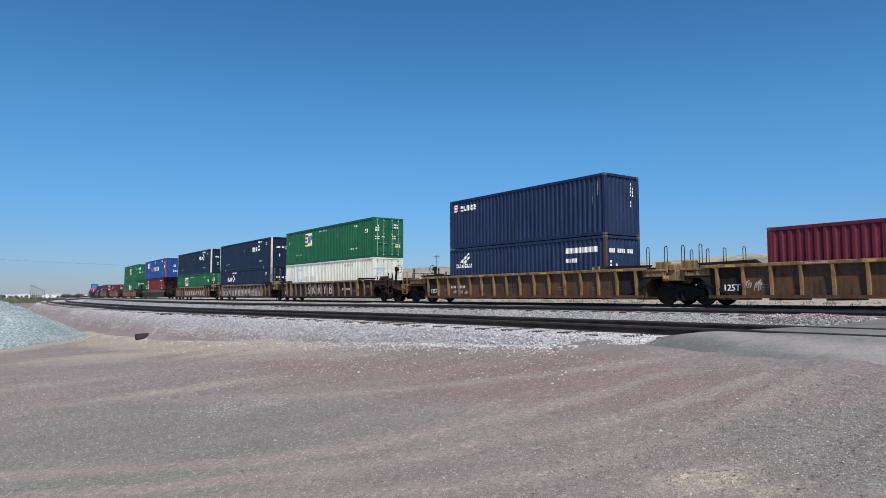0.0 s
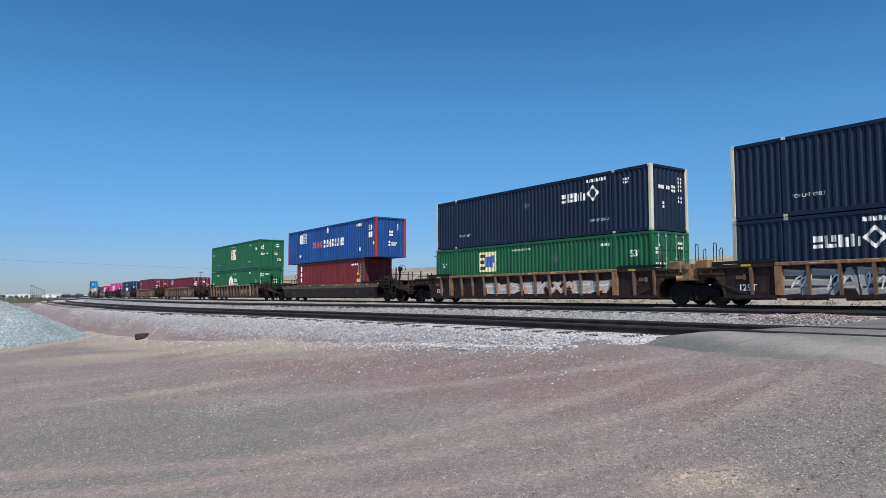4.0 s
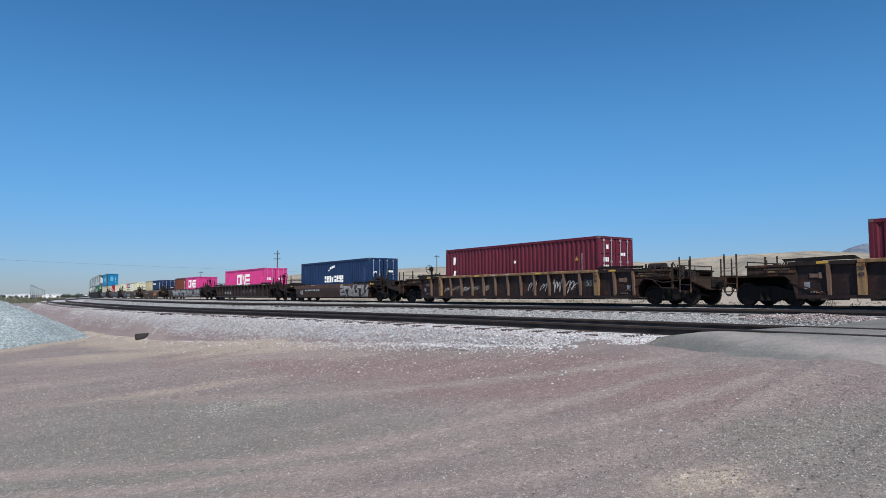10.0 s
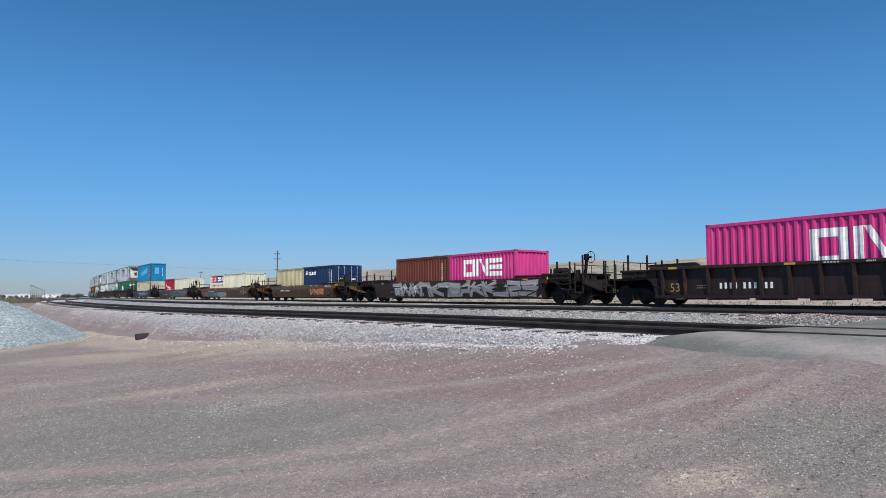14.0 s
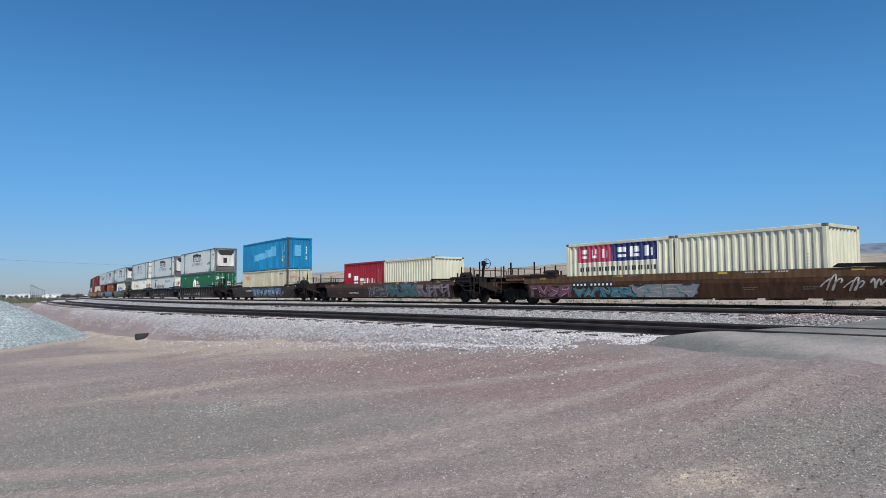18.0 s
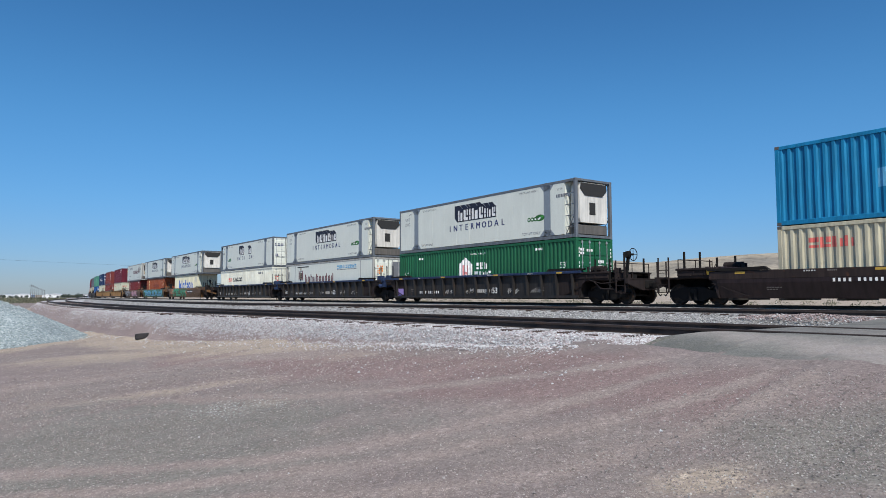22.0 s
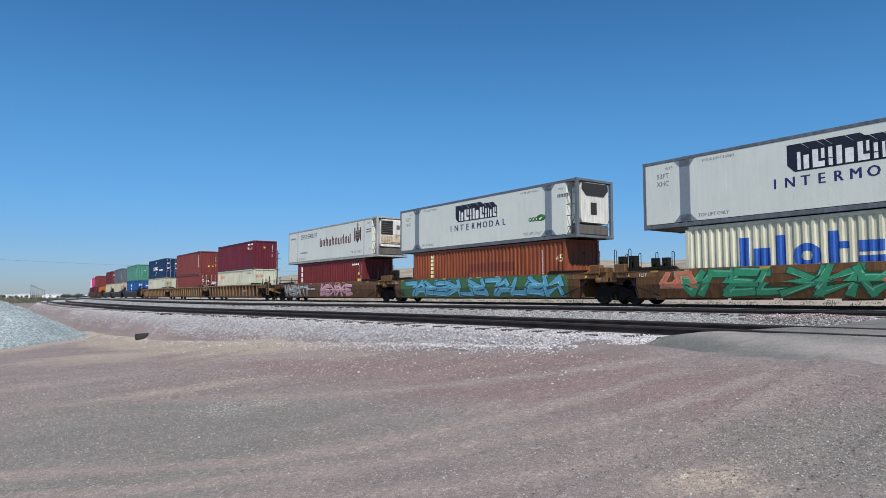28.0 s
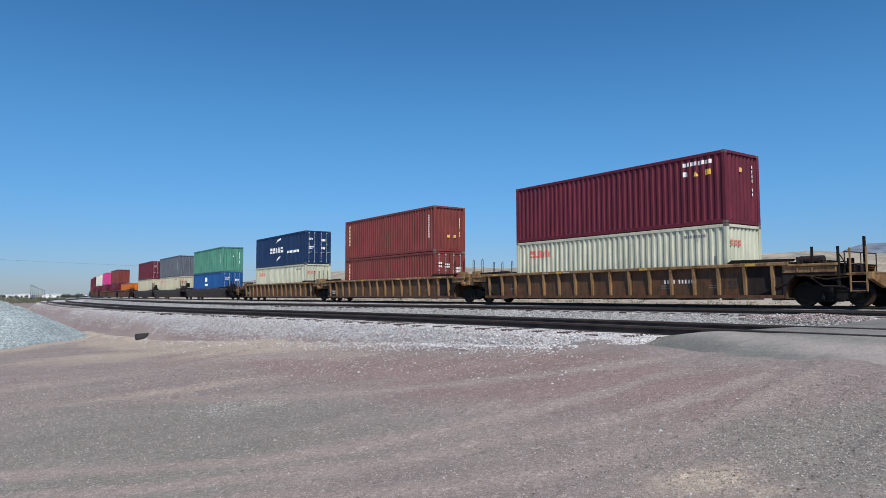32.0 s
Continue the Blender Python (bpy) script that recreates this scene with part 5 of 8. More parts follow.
            eb = part("end_band", shared(("end_band", kind == "end", hw), lambda: Geo().cbox(hw - 0.02, e + off, -1.50, -1.40, 1.163, 1.38, 0.012).cbox(hw, e + off + 0.05, -1.55, -1.38, 1.382, 1.47, 0.015).cbox(hw + 0.5, hw + 0.56, -1.53, -1.502, 1.18, 1.36, 0.005).cbox(hw + 1.0, hw + 1.06, -1.53, -1.502, 1.18, 1.36, 0.005)), end_paint, car)
            eb.matrix_basis = M @ far_side
            if sy < 0 and style != "rib":
                pc = part("placard", shared(("placard", hw), lambda: Geo().box(hw + 0.1, hw + 0.45, -1.506, -1.501, 1.19, 1.35)), YELLOW, car, "dull yellow placard")
                pc.matrix_basis = M @ far_side
            gd = part("guide_plate", shared(("guide_plate", hw), lambda: Geo().prism([(hw - 2.1, 1.57), (hw + 0.35, 1.57), (hw + 0.45, 1.66), (hw - 1.9, 1.70)], "y", -1.57, -1.40)), TRUCKM, car)
            gd.matrix_basis = pose(0, 0, -low) @ en.matrix_basis
    for k in range(9):
        x = -hw + 0.4 + (2 * hw - 0.8) * k / 8
        part("floor_beam", shared(("floor_beam",), lambda: Geo().box(-0.12, 0.12, -1.3, 1.3, 0.20, 0.268)), UNDER, car).location = (x, 0, 0)
    for sx, kind in ((1, front), (-1, rear)):
        S = pose(0, 0, 0) if sx > 0 else pose(0, 0, 0, 0, 0, 180)
        off = hw - 8.35

        def put(name, key, build, mat, label=""):
            o = part(name, shared((name, key, round(off, 2)), build), mat, car, label)
            o.matrix_basis = S
            return o
        put("bulkhead", 0, lambda: Geo().cbox(hw - 0.05, hw + 0.03, -1.4, 1.4, 0.28, 1.5, 0.01), wall)
        if kind == "end":
            put("end_deck", kind, lambda: Geo().cbox(hw, 11.25 + off, -1.3, 1.3, 1.05, 1.12, 0.01), end_paint)
            put("centre_sill", kind, lambda: Geo().cbox(hw, 11.3 + off, -0.33, 0.33, 0.70, 1.05, 0.02), TRUCKM)
            put("end_sill", kind, lambda: Geo().prism([(-1.5, 1.14), (1.5, 1.14), (1.5, 0.92), (0.45, 0.62), (-0.45, 0.62), (-1.5, 0.92)], "x", 11.1 + off, 11.25 + off), end_paint)
            put("coupler", kind, lambda: Geo().cbox(11.25 + off, 11.55 + off, -0.09, 0.09, 0.78, 0.95, 0.02).cbox(11.5 + off, 11.8 + off, -0.16, 0.13, 0.72, 1.0, 0.05), TRUCKM)
            put("brake_hose", kind, lambda: Geo().pipe([(11.3 + off, 0.35, 0.8), (11.45 + off, 0.34, 0.5), (11.6 + off, 0.3, 0.36), (11.75 + off, 0.2, 0.42)], 0.025, 6), RUBBER)
            for y in (-1.46, 1.46):
                lad = put("ladder", kind, lambda: ladder(0.5, 1.95, 0.5), trim if warm and style == "rib" else BROWN_END if brown else DARK_STEEL)
                lad.matrix_basis = S @ pose(10.58 + off, y, 0)
            rail_top = 1.62 if brown else 1.85
            put("handrail", (kind, rail_top), lambda: Geo().pipe([(10.3 + off, -1.2, 1.12), (10.3 + off, -1.2, rail_top), (10.3 + off, 1.2, rail_top), (10.3 + off, 1.2, 1.12)], 0.02, 6).pipe([(10.3 + off, 0, 1.12), (10.3 + off, 0, rail_top)], 0.018, 6), DARK_STEEL)
            for x, y, h in ((9.35, -1.42, 1.62), (10.2, -1.42, 1.70), (11.0, -1.38, 1.80)) if brown else ((9.35, -1.42, 2.05), (10.2, -1.42, 2.02), (11.0, -1.38, 2.3), (9.9, 1.35, 2.15)):
                post = put("corner_post", (kind, h), lambda: Geo().cbox(-0.042, 0.042, -0.03, 0.03, 0.62 if h in (2.02, 1.70) else 1.12, h, 0.008), BROWN_END if brown else TRUCKM)
                post.matrix_basis = S @ pose(x + off, y, 0)
            put("air_reservoir", kind, lambda: Geo().cyl((8.7 + off, -0.9, 1.62), (9.5 + off, -0.9, 1.62), 0.15, 12).cbox(8.75 + off, 8.85 + off, -1.1, -0.7, 1.46, 1.64, 0.01).cbox(9.35 + off, 9.45 + off, -1.1, -0.7, 1.46, 1.64, 0.01), DARK_STEEL)
            tagged(put("brake_rigging", kind, lambda: Geo().pipe([(9.9 + off, -1.3, 0.98), (10.5 + off, -1.35, 0.55), (11.0 + off, -1.3, 0.6), (11.1 + off, -1.2, 1.0)], 0.025, 6).pipe([(9.0 + off, -1.50, 1.1), (9.8 + off, -1.52, 0.92), (10.6 + off, -1.4, 1.0)], 0.022, 6).cbox(10.7 + off, 10.85 + off, -1.38, -0.4, 0.45, 0.5, 0.01).pipe([(8.9 + off, -1.25, 1.5), (9.6 + off, -1.3, 1.58), (10.3 + off, -1.1, 1.5), (10.9 + off, -1.0, 1.3)], 0.02, 6).pipe([(10.0 + off, -1.38, 1.2), (10.25 + off, -1.42, 1.75), (10.5 + off, -1.36, 1.25)], 0.018, 6).cyl((10.45 + off, -1.1, 1.12), (10.45 + off, -1.1, 1.62), 0.11, 10).cbox(10.6 + off, 10.8 + off, -1.3, -0.7, 1.12, 1.36, 0.02).pipe([(9.3 + off, -1.44, 0.98), (9.7 + off, -1.46, 0.7), (10.4 + off, -1.44, 0.66)], 0.03, 6).cyl((8.8 + off, -1.3, 1.3), (8.8 + off, -1.3, 1.72), 0.05, 8), DARK_STEEL), kind="stuff")
            put("walkway", kind, lambda: Geo().cbox(9.2 + off, 10.25 + off, -1.35, 1.35, 1.42, 1.47, 0.01), TRUCKM)
            put("valve_box", kind, lambda: Geo().cbox(9.5 + off, 10.1 + off, -1.25, -0.75, 1.12, 1.42, 0.02).cyl((9.3 + off, 0.3, 1.25), (10.2 + off, 0.3, 1.25), 0.16, 12), TRUCKM)
            truck(car, sx * (9.68 + off))
            if brake == sx or brake == 2:
                bw = put("brake_wheel", kind, lambda: Geo().ring((11.2 + off, -1.02, 2.2), 0.27, 0.018).pipe([(11.2 + off, -1.29, 2.2), (11.2 + off, -0.75, 2.2)], 0.013, 5).pipe([(11.2 + off, -1.02, 1.93), (11.2 + off, -1.02, 2.47)], 0.013, 5).cyl((10.95 + off, -1.02, 2.2), (11.23 + off, -1.02, 2.2), 0.05, 10).cbox(10.82 + off, 11.02 + off, -1.13, -0.91, 2.06, 2.36, 0.03).prism([(10.68 + off, 1.1), (10.82 + off, 1.1), (10.92 + off, 1.6), (10.98 + off, 2.08), (10.86 + off, 2.08), (10.80 + off, 1.6)], "y", -1.07, -0.97), TRUCKM)
        else:
            put("joint_deck", kind, lambda: Geo().cbox(hw, 9.7 + off, -1.28, 1.28, 1.2, 1.28, 0.01).cbox(hw, 9.85 + off, -0.4, 0.4, 0.85, 1.2, 0.03), TRUCKM)
            put("joint_box", kind, lambda: Geo().cbox(9.0 + off, 9.6 + off, -1.50, -1.2, 1.30, 1.78, 0.03), chord)
            put("joint_box", (kind, 2), lambda: Geo().cbox(9.0 + off, 9.6 + off, 1.2, 1.5, 1.30, 1.78, 0.03), chord)
            put("joint_casting", kind, lambda: Geo().cbox(9.5 + off, 9.93 + off, -1.42, -0.8, 0.98, 1.42, 0.03).cbox(9.62 + off, 9.92 + off, -1.50, -0.9, 1.40, 1.66, 0.03).cyl((9.35 + off, -1.5, 1.08), (9.55 + off, -1.36, 1.08), 0.12, 12), chord)
            put("joint_casting", (kind, 2), lambda: Geo().cbox(9.5 + off, 9.93 + off, 0.8, 1.42, 0.98, 1.42, 0.03), chord)
            for x, y in ((8.55, -1.47), (9.45, -1.47), (8.7, 1.4), (9.5, 1.4)):
                rod = put("joint_rod", kind, lambda: Geo().pipe([(0, 0, 1.0), (0, 0, 2.35), (0.05, 0, 2.42), (0.11, 0, 2.42), (0.13, 0, 2.35), (0.13, 0, 1.3)], 0.016, 6), TRUCKM)
                rod.matrix_basis = S @ pose(x + off, y, 0)
            if style == "smooth" and kind == "share":
                for x, y in ((8.75, -1.3), (9.35, -1.3), (8.75, 1.02), (9.35, 1.02)):
                    post = put("box_guide", kind, lambda: Geo().cbox(-0.16, -0.07, 0, 0.28, 1.56, 2.12, 0.01).cbox(0.07, 0.16, 0, 0.28, 1.56, 2.12, 0.01).cbox(-0.07, 0.07, 0, 0.28, 1.86, 2.12, 0.01), trim if y < 0 else TRUCKM)
                    post.matrix_basis = S @ pose(x + off, y, 0)
                put("air_pipe", kind, lambda: Geo().pipe([(8.6 + off, -1.52, 1.15), (9.2 + off, -1.55, 1.0), (9.7 + off, -1.5, 1.12), (10.1 + off, -1.4, 1.05)], 0.025, 6), TRUCKM)
            if kind == "share":
                truck(car, sx * (9.925 + off), 0.48, 0.91)
    return car


# ---- paints ----
def P(name, rgb, **k):
    return paint(name, rgb, **k)


# ochre and brown sheets: recess shade is put into a colour darker than the ribs
OCHRE = (P("ochre_car_shaded_sheet", (0.105, 0.062, 0.036), dirt=0.5, rust=0.3), P("ochre_car_chord", (0.28, 0.172, 0.082), dirt=0.45, rust=0.25), P("ochre_car_rib", (0.29, 0.18, 0.09), dirt=0.4, rust=0.22))
BROWN = (P("brown_car_shaded_sheet", (0.030, 0.017, 0.016), dirt=0.5, rust=0.18, rustcol=(0.085, 0.035, 0.02)), P("brown_car_chord", (0.30, 0.19, 0.10), dirt=0.45, rust=0.25), P("brown_car_rib", (0.19, 0.125, 0.095), dirt=0.4, rust=0.22))
SOOT = (P("sooty_car_sheet", (0.028, 0.018, 0.019), dirt=0.4, rust=0.10, rustcol=(0.07, 0.03, 0.02)), P("sooty_car_chord", (0.036, 0.024, 0.021), dirt=0.4, rust=0.15), P("sooty_car_rib", (0.036, 0.023, 0.021), dirt=0.4, rust=0.15))
# the sheet colour includes the shade on sides that lean inward below the band
TANBAND = (P("dark_car_shaded_sheet", (0.017, 0.013, 0.012), dirt=0.4, rust=0.08), P("tan_band_chord", (0.16, 0.115, 0.07), dirt=0.5, rust=0.25), P("dark_car_trim", (0.05, 0.04, 0.035), dirt=0.4, rust=0.15))
BLACKSET = (P("black_car_sheet", (0.028, 0.026, 0.026), dirt=0.35, rust=0.08), P("navy_band_chord", (0.022, 0.04, 0.10), dirt=0.4, rust=0.08), P("black_car_rib", (0.035, 0.032, 0.031), dirt=0.35, rust=0.08))
UMBER = (P("umber_car_sheet", (0.052, 0.026, 0.025), dirt=0.45, rust=0.15), P("umber_car_chord", (0.11, 0.055, 0.038), dirt=0.45, rust=0.18), P("umber_car_trim", (0.10, 0.055, 0.04), dirt=0.4, rust=0.18))
# sheet coloured darker than the lit chord, for shade on the leaning side
RUSSET = (P("russet_car_shaded_sheet", (0.085, 0.038, 0.020), dirt=0.45, rust=0.18), P("russet_car_chord", (0.14, 0.078, 0.038), dirt=0.45, rust=0.2), P("russet_car_trim", (0.16, 0.09, 0.045), dirt=0.4, rust=0.2))
TAWNY = (P("tawny_car_sheet", (0.15, 0.075, 0.032), dirt=0.45, rust=0.15), P("tawny_car_chord", (0.19, 0.10, 0.045), dirt=0.45, rust=0.18), P("tawny_car_trim", (0.21, 0.12, 0.055), dirt=0.4, rust=0.18))

for _set in (OCHRE, BROWN, SOOT, TANBAND, BLACKSET, UMBER, RUSSET, TAWNY):
    for _m in _set:
        _m.node_tree.nodes["Principled BSDF"].inputs["Specular IOR Level"].default_value = 0.25

COL = {
    "navy": P("navy_paint", (0.020, 0.036, 0.095), rust=0.03), "darknavy": P("dark_navy_paint", (0.016, 0.03, 0.085), rust=0.02),
    "blueblack": P("blue_black_paint", (0.007, 0.018, 0.046), rust=0.02, dirt=0.2), "green": P("green_paint", (0.012, 0.115, 0.052), rust=0.02, dirt=0.25),
    "white": P("white_paint", (0.70, 0.71, 0.63), rust=0.06, dirt=0.18), "royal": P("royal_blue_paint", (0.013, 0.072, 0.265), rust=0.03, dirt=0.25),
    "fadedred": P("faded_red_paint", (0.165, 0.022, 0.024), rust=0.06, dirt=0.3), "maroon": P("maroon_paint", (0.135, 0.017, 0.033), rust=0.04, dirt=0.3),
    "redbrown": P("red_brown_paint", (0.195, 0.044, 0.038), rust=0.04, dirt=0.25), "pink": P("magenta_paint", (0.62, 0.05, 0.24), rust=0.02, dirt=0.15),
    "brown": P("brown_paint", (0.17, 0.045, 0.024), rust=0.06), "tan": P("tan_paint", (0.52, 0.46, 0.285), rust=0.06, dirt=0.25),
    "blue": P("steel_blue_paint", (0.010, 0.034, 0.105), rust=0.03), "ivory": P("ivory_paint", (0.68, 0.66, 0.50), rust=0.04, dirt=0.15),
    "kred": P("bright_red_paint", (0.36, 0.012, 0.028), rust=0.03), "cream": P("cream_paint", (0.54, 0.50, 0.37), rust=0.1, dirt=0.25),
    "greycream": P("grey_cream_paint", (0.55, 0.56, 0.44), rust=0.1, dirt=0.22), "cyan": P("cyan_paint", (0.010, 0.215, 0.43), rust=0.05, dirt=0.25),
    "reefer": P("reefer_white_panel", (0.69, 0.72, 0.655), rough=0.4, rust=0.0, dirt=0.05, fade=0.2), "slate": P("slate_frame", (0.15, 0.17, 0.195), rust=0.03),
    "silver": P("silver_frame", (0.42, 0.42, 0.40), rust=0.12), "rustbox": P("orange_brown_paint", (0.29, 0.075, 0.030), rust=0.05),
    "teal": P("teal_paint", (0.085, 0.27, 0.20), rust=0.05), "brightblue": P("bright_blue_paint", (0.013, 0.095, 0.31), rust=0.04),
    "grey": P("grey_paint", (0.125, 0.14, 0.17), rust=0.03), "orange": P("orange_paint", (0.62, 0.17, 0.02), rust=0.04),
    "rustpost": P("rusted_post", (0.085, 0.06, 0.05), rust=0.3), "creampost": P("cream_post_paint", (0.70, 0.66, 0.54), rust=0.1), "redpost": P("red_post_paint", (0.50, 0.035, 0.035), rust=0.04),
}
for _m in COL.values():
    _m.node_tree.nodes["Principled BSDF"].inputs["Specular IOR Level"].default_value = 0.3
FLOOR, LIFT = 0.27, 0.018

CARS = {}
TRAIN = []  # (thing, arc position at the start, height)


def car(style, s0, paints, front, rear, label, **k):
    low = 0.0 if style == "rib" else 0.10 if paints is TAWNY else 0.26
    c = well_car(style, s0, paints, front, rear, label=label, low=low, **k)
    TRAIN.append((c, s0, 0.0))
    CARS[round(s0)] = Marks(c, -1.443, ()) if style == "rib" else Marks(c, -1.532, (), True)
    CARS[round(s0)].low = low
    return c


def load(s0, z, kind, L, H, colour, label, **k):
    k = dict(k)
    post = k.pop("post", None)
    c = container(kind, L, H, COL[colour], COL[post] if post else None, label=label, **k)
    TRAIN.append((c, s0, z))
    W = W53 if L > 14 else W40
    return c, Marks(c, -W / 2 + 0.012, [] if k.get("reefer") else corrugation(L)), L, H


def stack(s0, low, up):
    """Two loads, one on the other; each (L, H, colour, label, options)."""
    a = load(s0, FLOOR, "container", low[0], low[1], low[2], low[3], **low[4])
    z = FLOOR + low[1] + LIFT
    b = load(s0, z, "container", up[0], up[1], up[2], up[3], **up[4])
    return a, b


BOX53, BOX53W, BOX45, BOX40, BOX20 = 16.154, 16.04, 13.716, 12.192, 6.058


def wagon(style, s0, paints, front, rear, label, **k):
    return car(style, s0, paints, front, rear, label, **k)


# forward unit, only its rear half is seen
wagon("rib", 28.4, OCHRE, "end", "hang", "ochre ribbed well car at the joint of a set")
a, m, L, H = load(28.35, FLOOR, "container", BOX40, STD, "maroon", "maroon corrugated container low in its well car")
# two navy boxes
wagon("rib", 8.55, OCHRE, "share", "end", "ochre ribbed well car with rust and scrawls", brake=-1)
(lo, up) = stack(8.55, (BOX40, HC, "navy", "navy corrugated container in the well", dict()), (BOX40, HC, "darknavy", "dark navy corrugated container stacked on top", dict()))
navy_top, navy_low = up, lo
# three-unit set
wagon("rib", -15.0, BROWN, "end", "share", "brown ribbed well car with white scrawls", brake=1)
white_low, panelbox_top1 = stack(-15.0, (BOX53, HC, "white", "dirty white corrugated container in the well", dict(door=True)), (BOX53, HC, "green", "green corrugated container with doors forward", dict(door=True)))
wagon("rib", -34.85, BROWN, "hang", "share", "brown ribbed well car covered in grey scrawls")
inkbox_low, inkbox_top = stack(-34.85, (BOX53, HC, "blueblack", "blue-black corrugated container in the well", dict(door=True, post="silver")), (BOX53, HC, "blueblack", "blue-black container with cream corner posts", dict(post="creampost")))
wagon("rib", -54.68, BROWN, "hang", "end", "brown ribbed well car with faded scrawls")
panelbox_low, inkbox_top2 = stack(-54.68, (BOX53, HC, "green", "green corrugated container in the well", dict(door=True)), (BOX53, HC, "blueblack", "blue-black container with cream corner posts", dict(post="creampost")))
# single cars
wagon("smooth", -78.42, TANBAND, "end", "end", "dark smooth-sided well car with a tan top band", brake=2)
fadedred_low, redposts_top = stack(-78.42, (BOX40, HC, "fadedred", "faded red corrugated container in the well", dict()), (BOX53W, HC, "royal", "royal blue container with red corner posts", dict(post="redpost")))
wagon("rib", -102.02, BROWN, "end", "end", "brown ribbed well car with white scrawls", brake=1)
housemark_low, panelbox_top2 = stack(-102.02, (BOX53, HC, "green", "green corrugated container in the well", dict()), (BOX53, HC, "green", "green corrugated container stacked on top", dict()))
wagon("rib", -125.53, BROWN, "end", "end", "brown ribbed well car with chalk scrawls")
maroonmark = load(-125.53, FLOOR, "container", BOX40, STD, "maroon", "maroon container with a blue and white mark", door=True)
wagon("rib", -149.17, BROWN, "end", "end", "brown ribbed well car with chalk scrawls", brake=-1)
mar8 = load(-149.17, FLOOR, "container", BOX40, HC, "maroon", "maroon container with doors forward", door=True)
wagon("smooth", -171.0, UMBER, "end", "end", "umber smooth-sided well car with grey graffiti", brake=-1, half_well=6.45)
swooshbox = load(-170.95, FLOOR, "container", BOX40, HC, "blue", "steel blue container with a white swoosh", door=True)
wagon("rib", -192.3, SOOT, "end", "end", "sooty ribbed well car, almost black", brake=1, half_well=8.3)
magenta40 = load(-192.3, FLOOR, "container", BOX40, HC, "pink", "bright magenta container with white block marks", door=True)
wagon("smooth", -215.85, SOOT, "end", "end", "dark smooth-sided well car covered in graffiti", half_well=8.4, brake=1)
br20 = load(-218.93, FLOOR, "container", BOX20, STD, "brown", "short brown container at the rear of the well")
magenta20 = load(-212.75, FLOOR, "container", BOX20, STD, "pink", "short magenta container with white block marks")
wagon("smooth", -237.5, RUSSET, "end", "end", "russet smooth-sided well car with number panels", half_well=6.45)
tan20 = load(-240.55, FLOOR, "container", BOX20, STD, "tan", "short tan container at the rear of the well")
bluedoor20 = load(-234.4, FLOOR, "container", BOX20, STD, "blue", "short steel blue container with doors forward", door=True)
wagon("smooth", -259.25, RUSSET, "end", "end", "russet smooth-sided well car with graffiti", half_well=8.5)
dry20 = load(-262.32, FLOOR, "container", BOX20, STD, "ivory", "short ivory container with a red and navy panel")
ivory20 = load(-256.15, FLOOR, "container", BOX20, STD, "ivory", "short plain ivory container")
wagon("smooth", -283.0, UMBER, "end", "end", "dark umber well car with blue graffiti", half_well=8.4, brake=1)
redshort20 = load(-286.0, FLOOR, "container", BOX20, STD, "kred", "short bright red container with white marks")
ivory20b = load(-279.9, FLOOR, "container", BOX20, STD, "ivory", "short plain ivory container beside a red one")
wagon("smooth", -306.55, SOOT, "end", "end", "dark smooth-sided well car with blue lettering graffiti", half_well=8.35)
greycream40, cyan40 = stack(-306.55, (BOX40, STD, "cream", "cream corrugated container with rust at its corners", dict(door=True)), (BOX40, HC, "cyan", "cyan corrugated container with pale patches", dict()))
for c in (greycream40[0], cyan40[0], navy_low[0], fadedred_low[0]):
    for ob in c.children:
        if ob.name.startswith("corner_post") and ob.location.x > 0 > ob.location.y:
            ob.material_slots[0].link = "OBJECT"
            ob.material_slots[0].material = COL["rustpost"]
            ob["label"] = "dark rusted corner post"
# three-unit set, black with a navy band
wagon("rib", -330.47, BLACKSET, "end", "share", "black ribbed well car with a navy top band", brake=1)
housemark2_low, slatebox1 = stack(-330.47, (BOX53, HC, "green", "green corrugated container in the well", dict(door=True)), (BOX53, HC, "reefer", "white refrigerated container with slate frame", dict(post="slate", reefer="front")))
wagon("rib", -350.23, BLACKSET, "hang", "share", "black ribbed well car with a navy top band")
crestbox_low, slatebox2 = stack(-350.23, (BOX53, HC, "reefer", "white refrigerated container with silver frame", dict(post="silver", reefer="rear", door=True)), (BOX53, HC, "reefer", "white refrigerated container with slate frame", dict(post="slate", reefer="front")))
wagon("rib", -369.8, BLACKSET, "hang", "end", "black ribbed well car with a navy top band")
redmark_low, slatebox3 = stack(-369.8, (BOX53, HC, "white", "white corrugated container in the well", dict(door=True)), (BOX53, HC, "reefer", "white refrigerated container, doors forward", dict(post="slate", reefer="rear", door=True)))
# three-unit set, tawny with large graffiti
wagon("smooth", -393.8, TAWNY, "end", "share", "tawny smooth well car with large green graffiti", brake=1)
bluemark40, slatebox4 = stack(-393.8, (BOX40, HC, "ivory", "ivory container with large blue marks", dict(door=True)), (BOX53, HC, "reefer", "white refrigerated container with slate frame", dict(post="slate", reefer="front")))
wagon("smooth", -413.81, TAWNY, "hang", "share", "tawny smooth well car with large blue graffiti")
rustbox45 = load(-413.50, FLOOR, "container", BOX45, HC, "rustbox", "orange-brown corrugated container in the well")
slatebox5 = load(-413.81, FLOOR + HC + LIFT, "container", BOX53, HC, "reefer", "white refrigerated container with slate frame", post="slate", reefer="front")
wagon("smooth", -433.13, TAWNY, "hang", "end", "tawny smooth well car with pink graffiti")
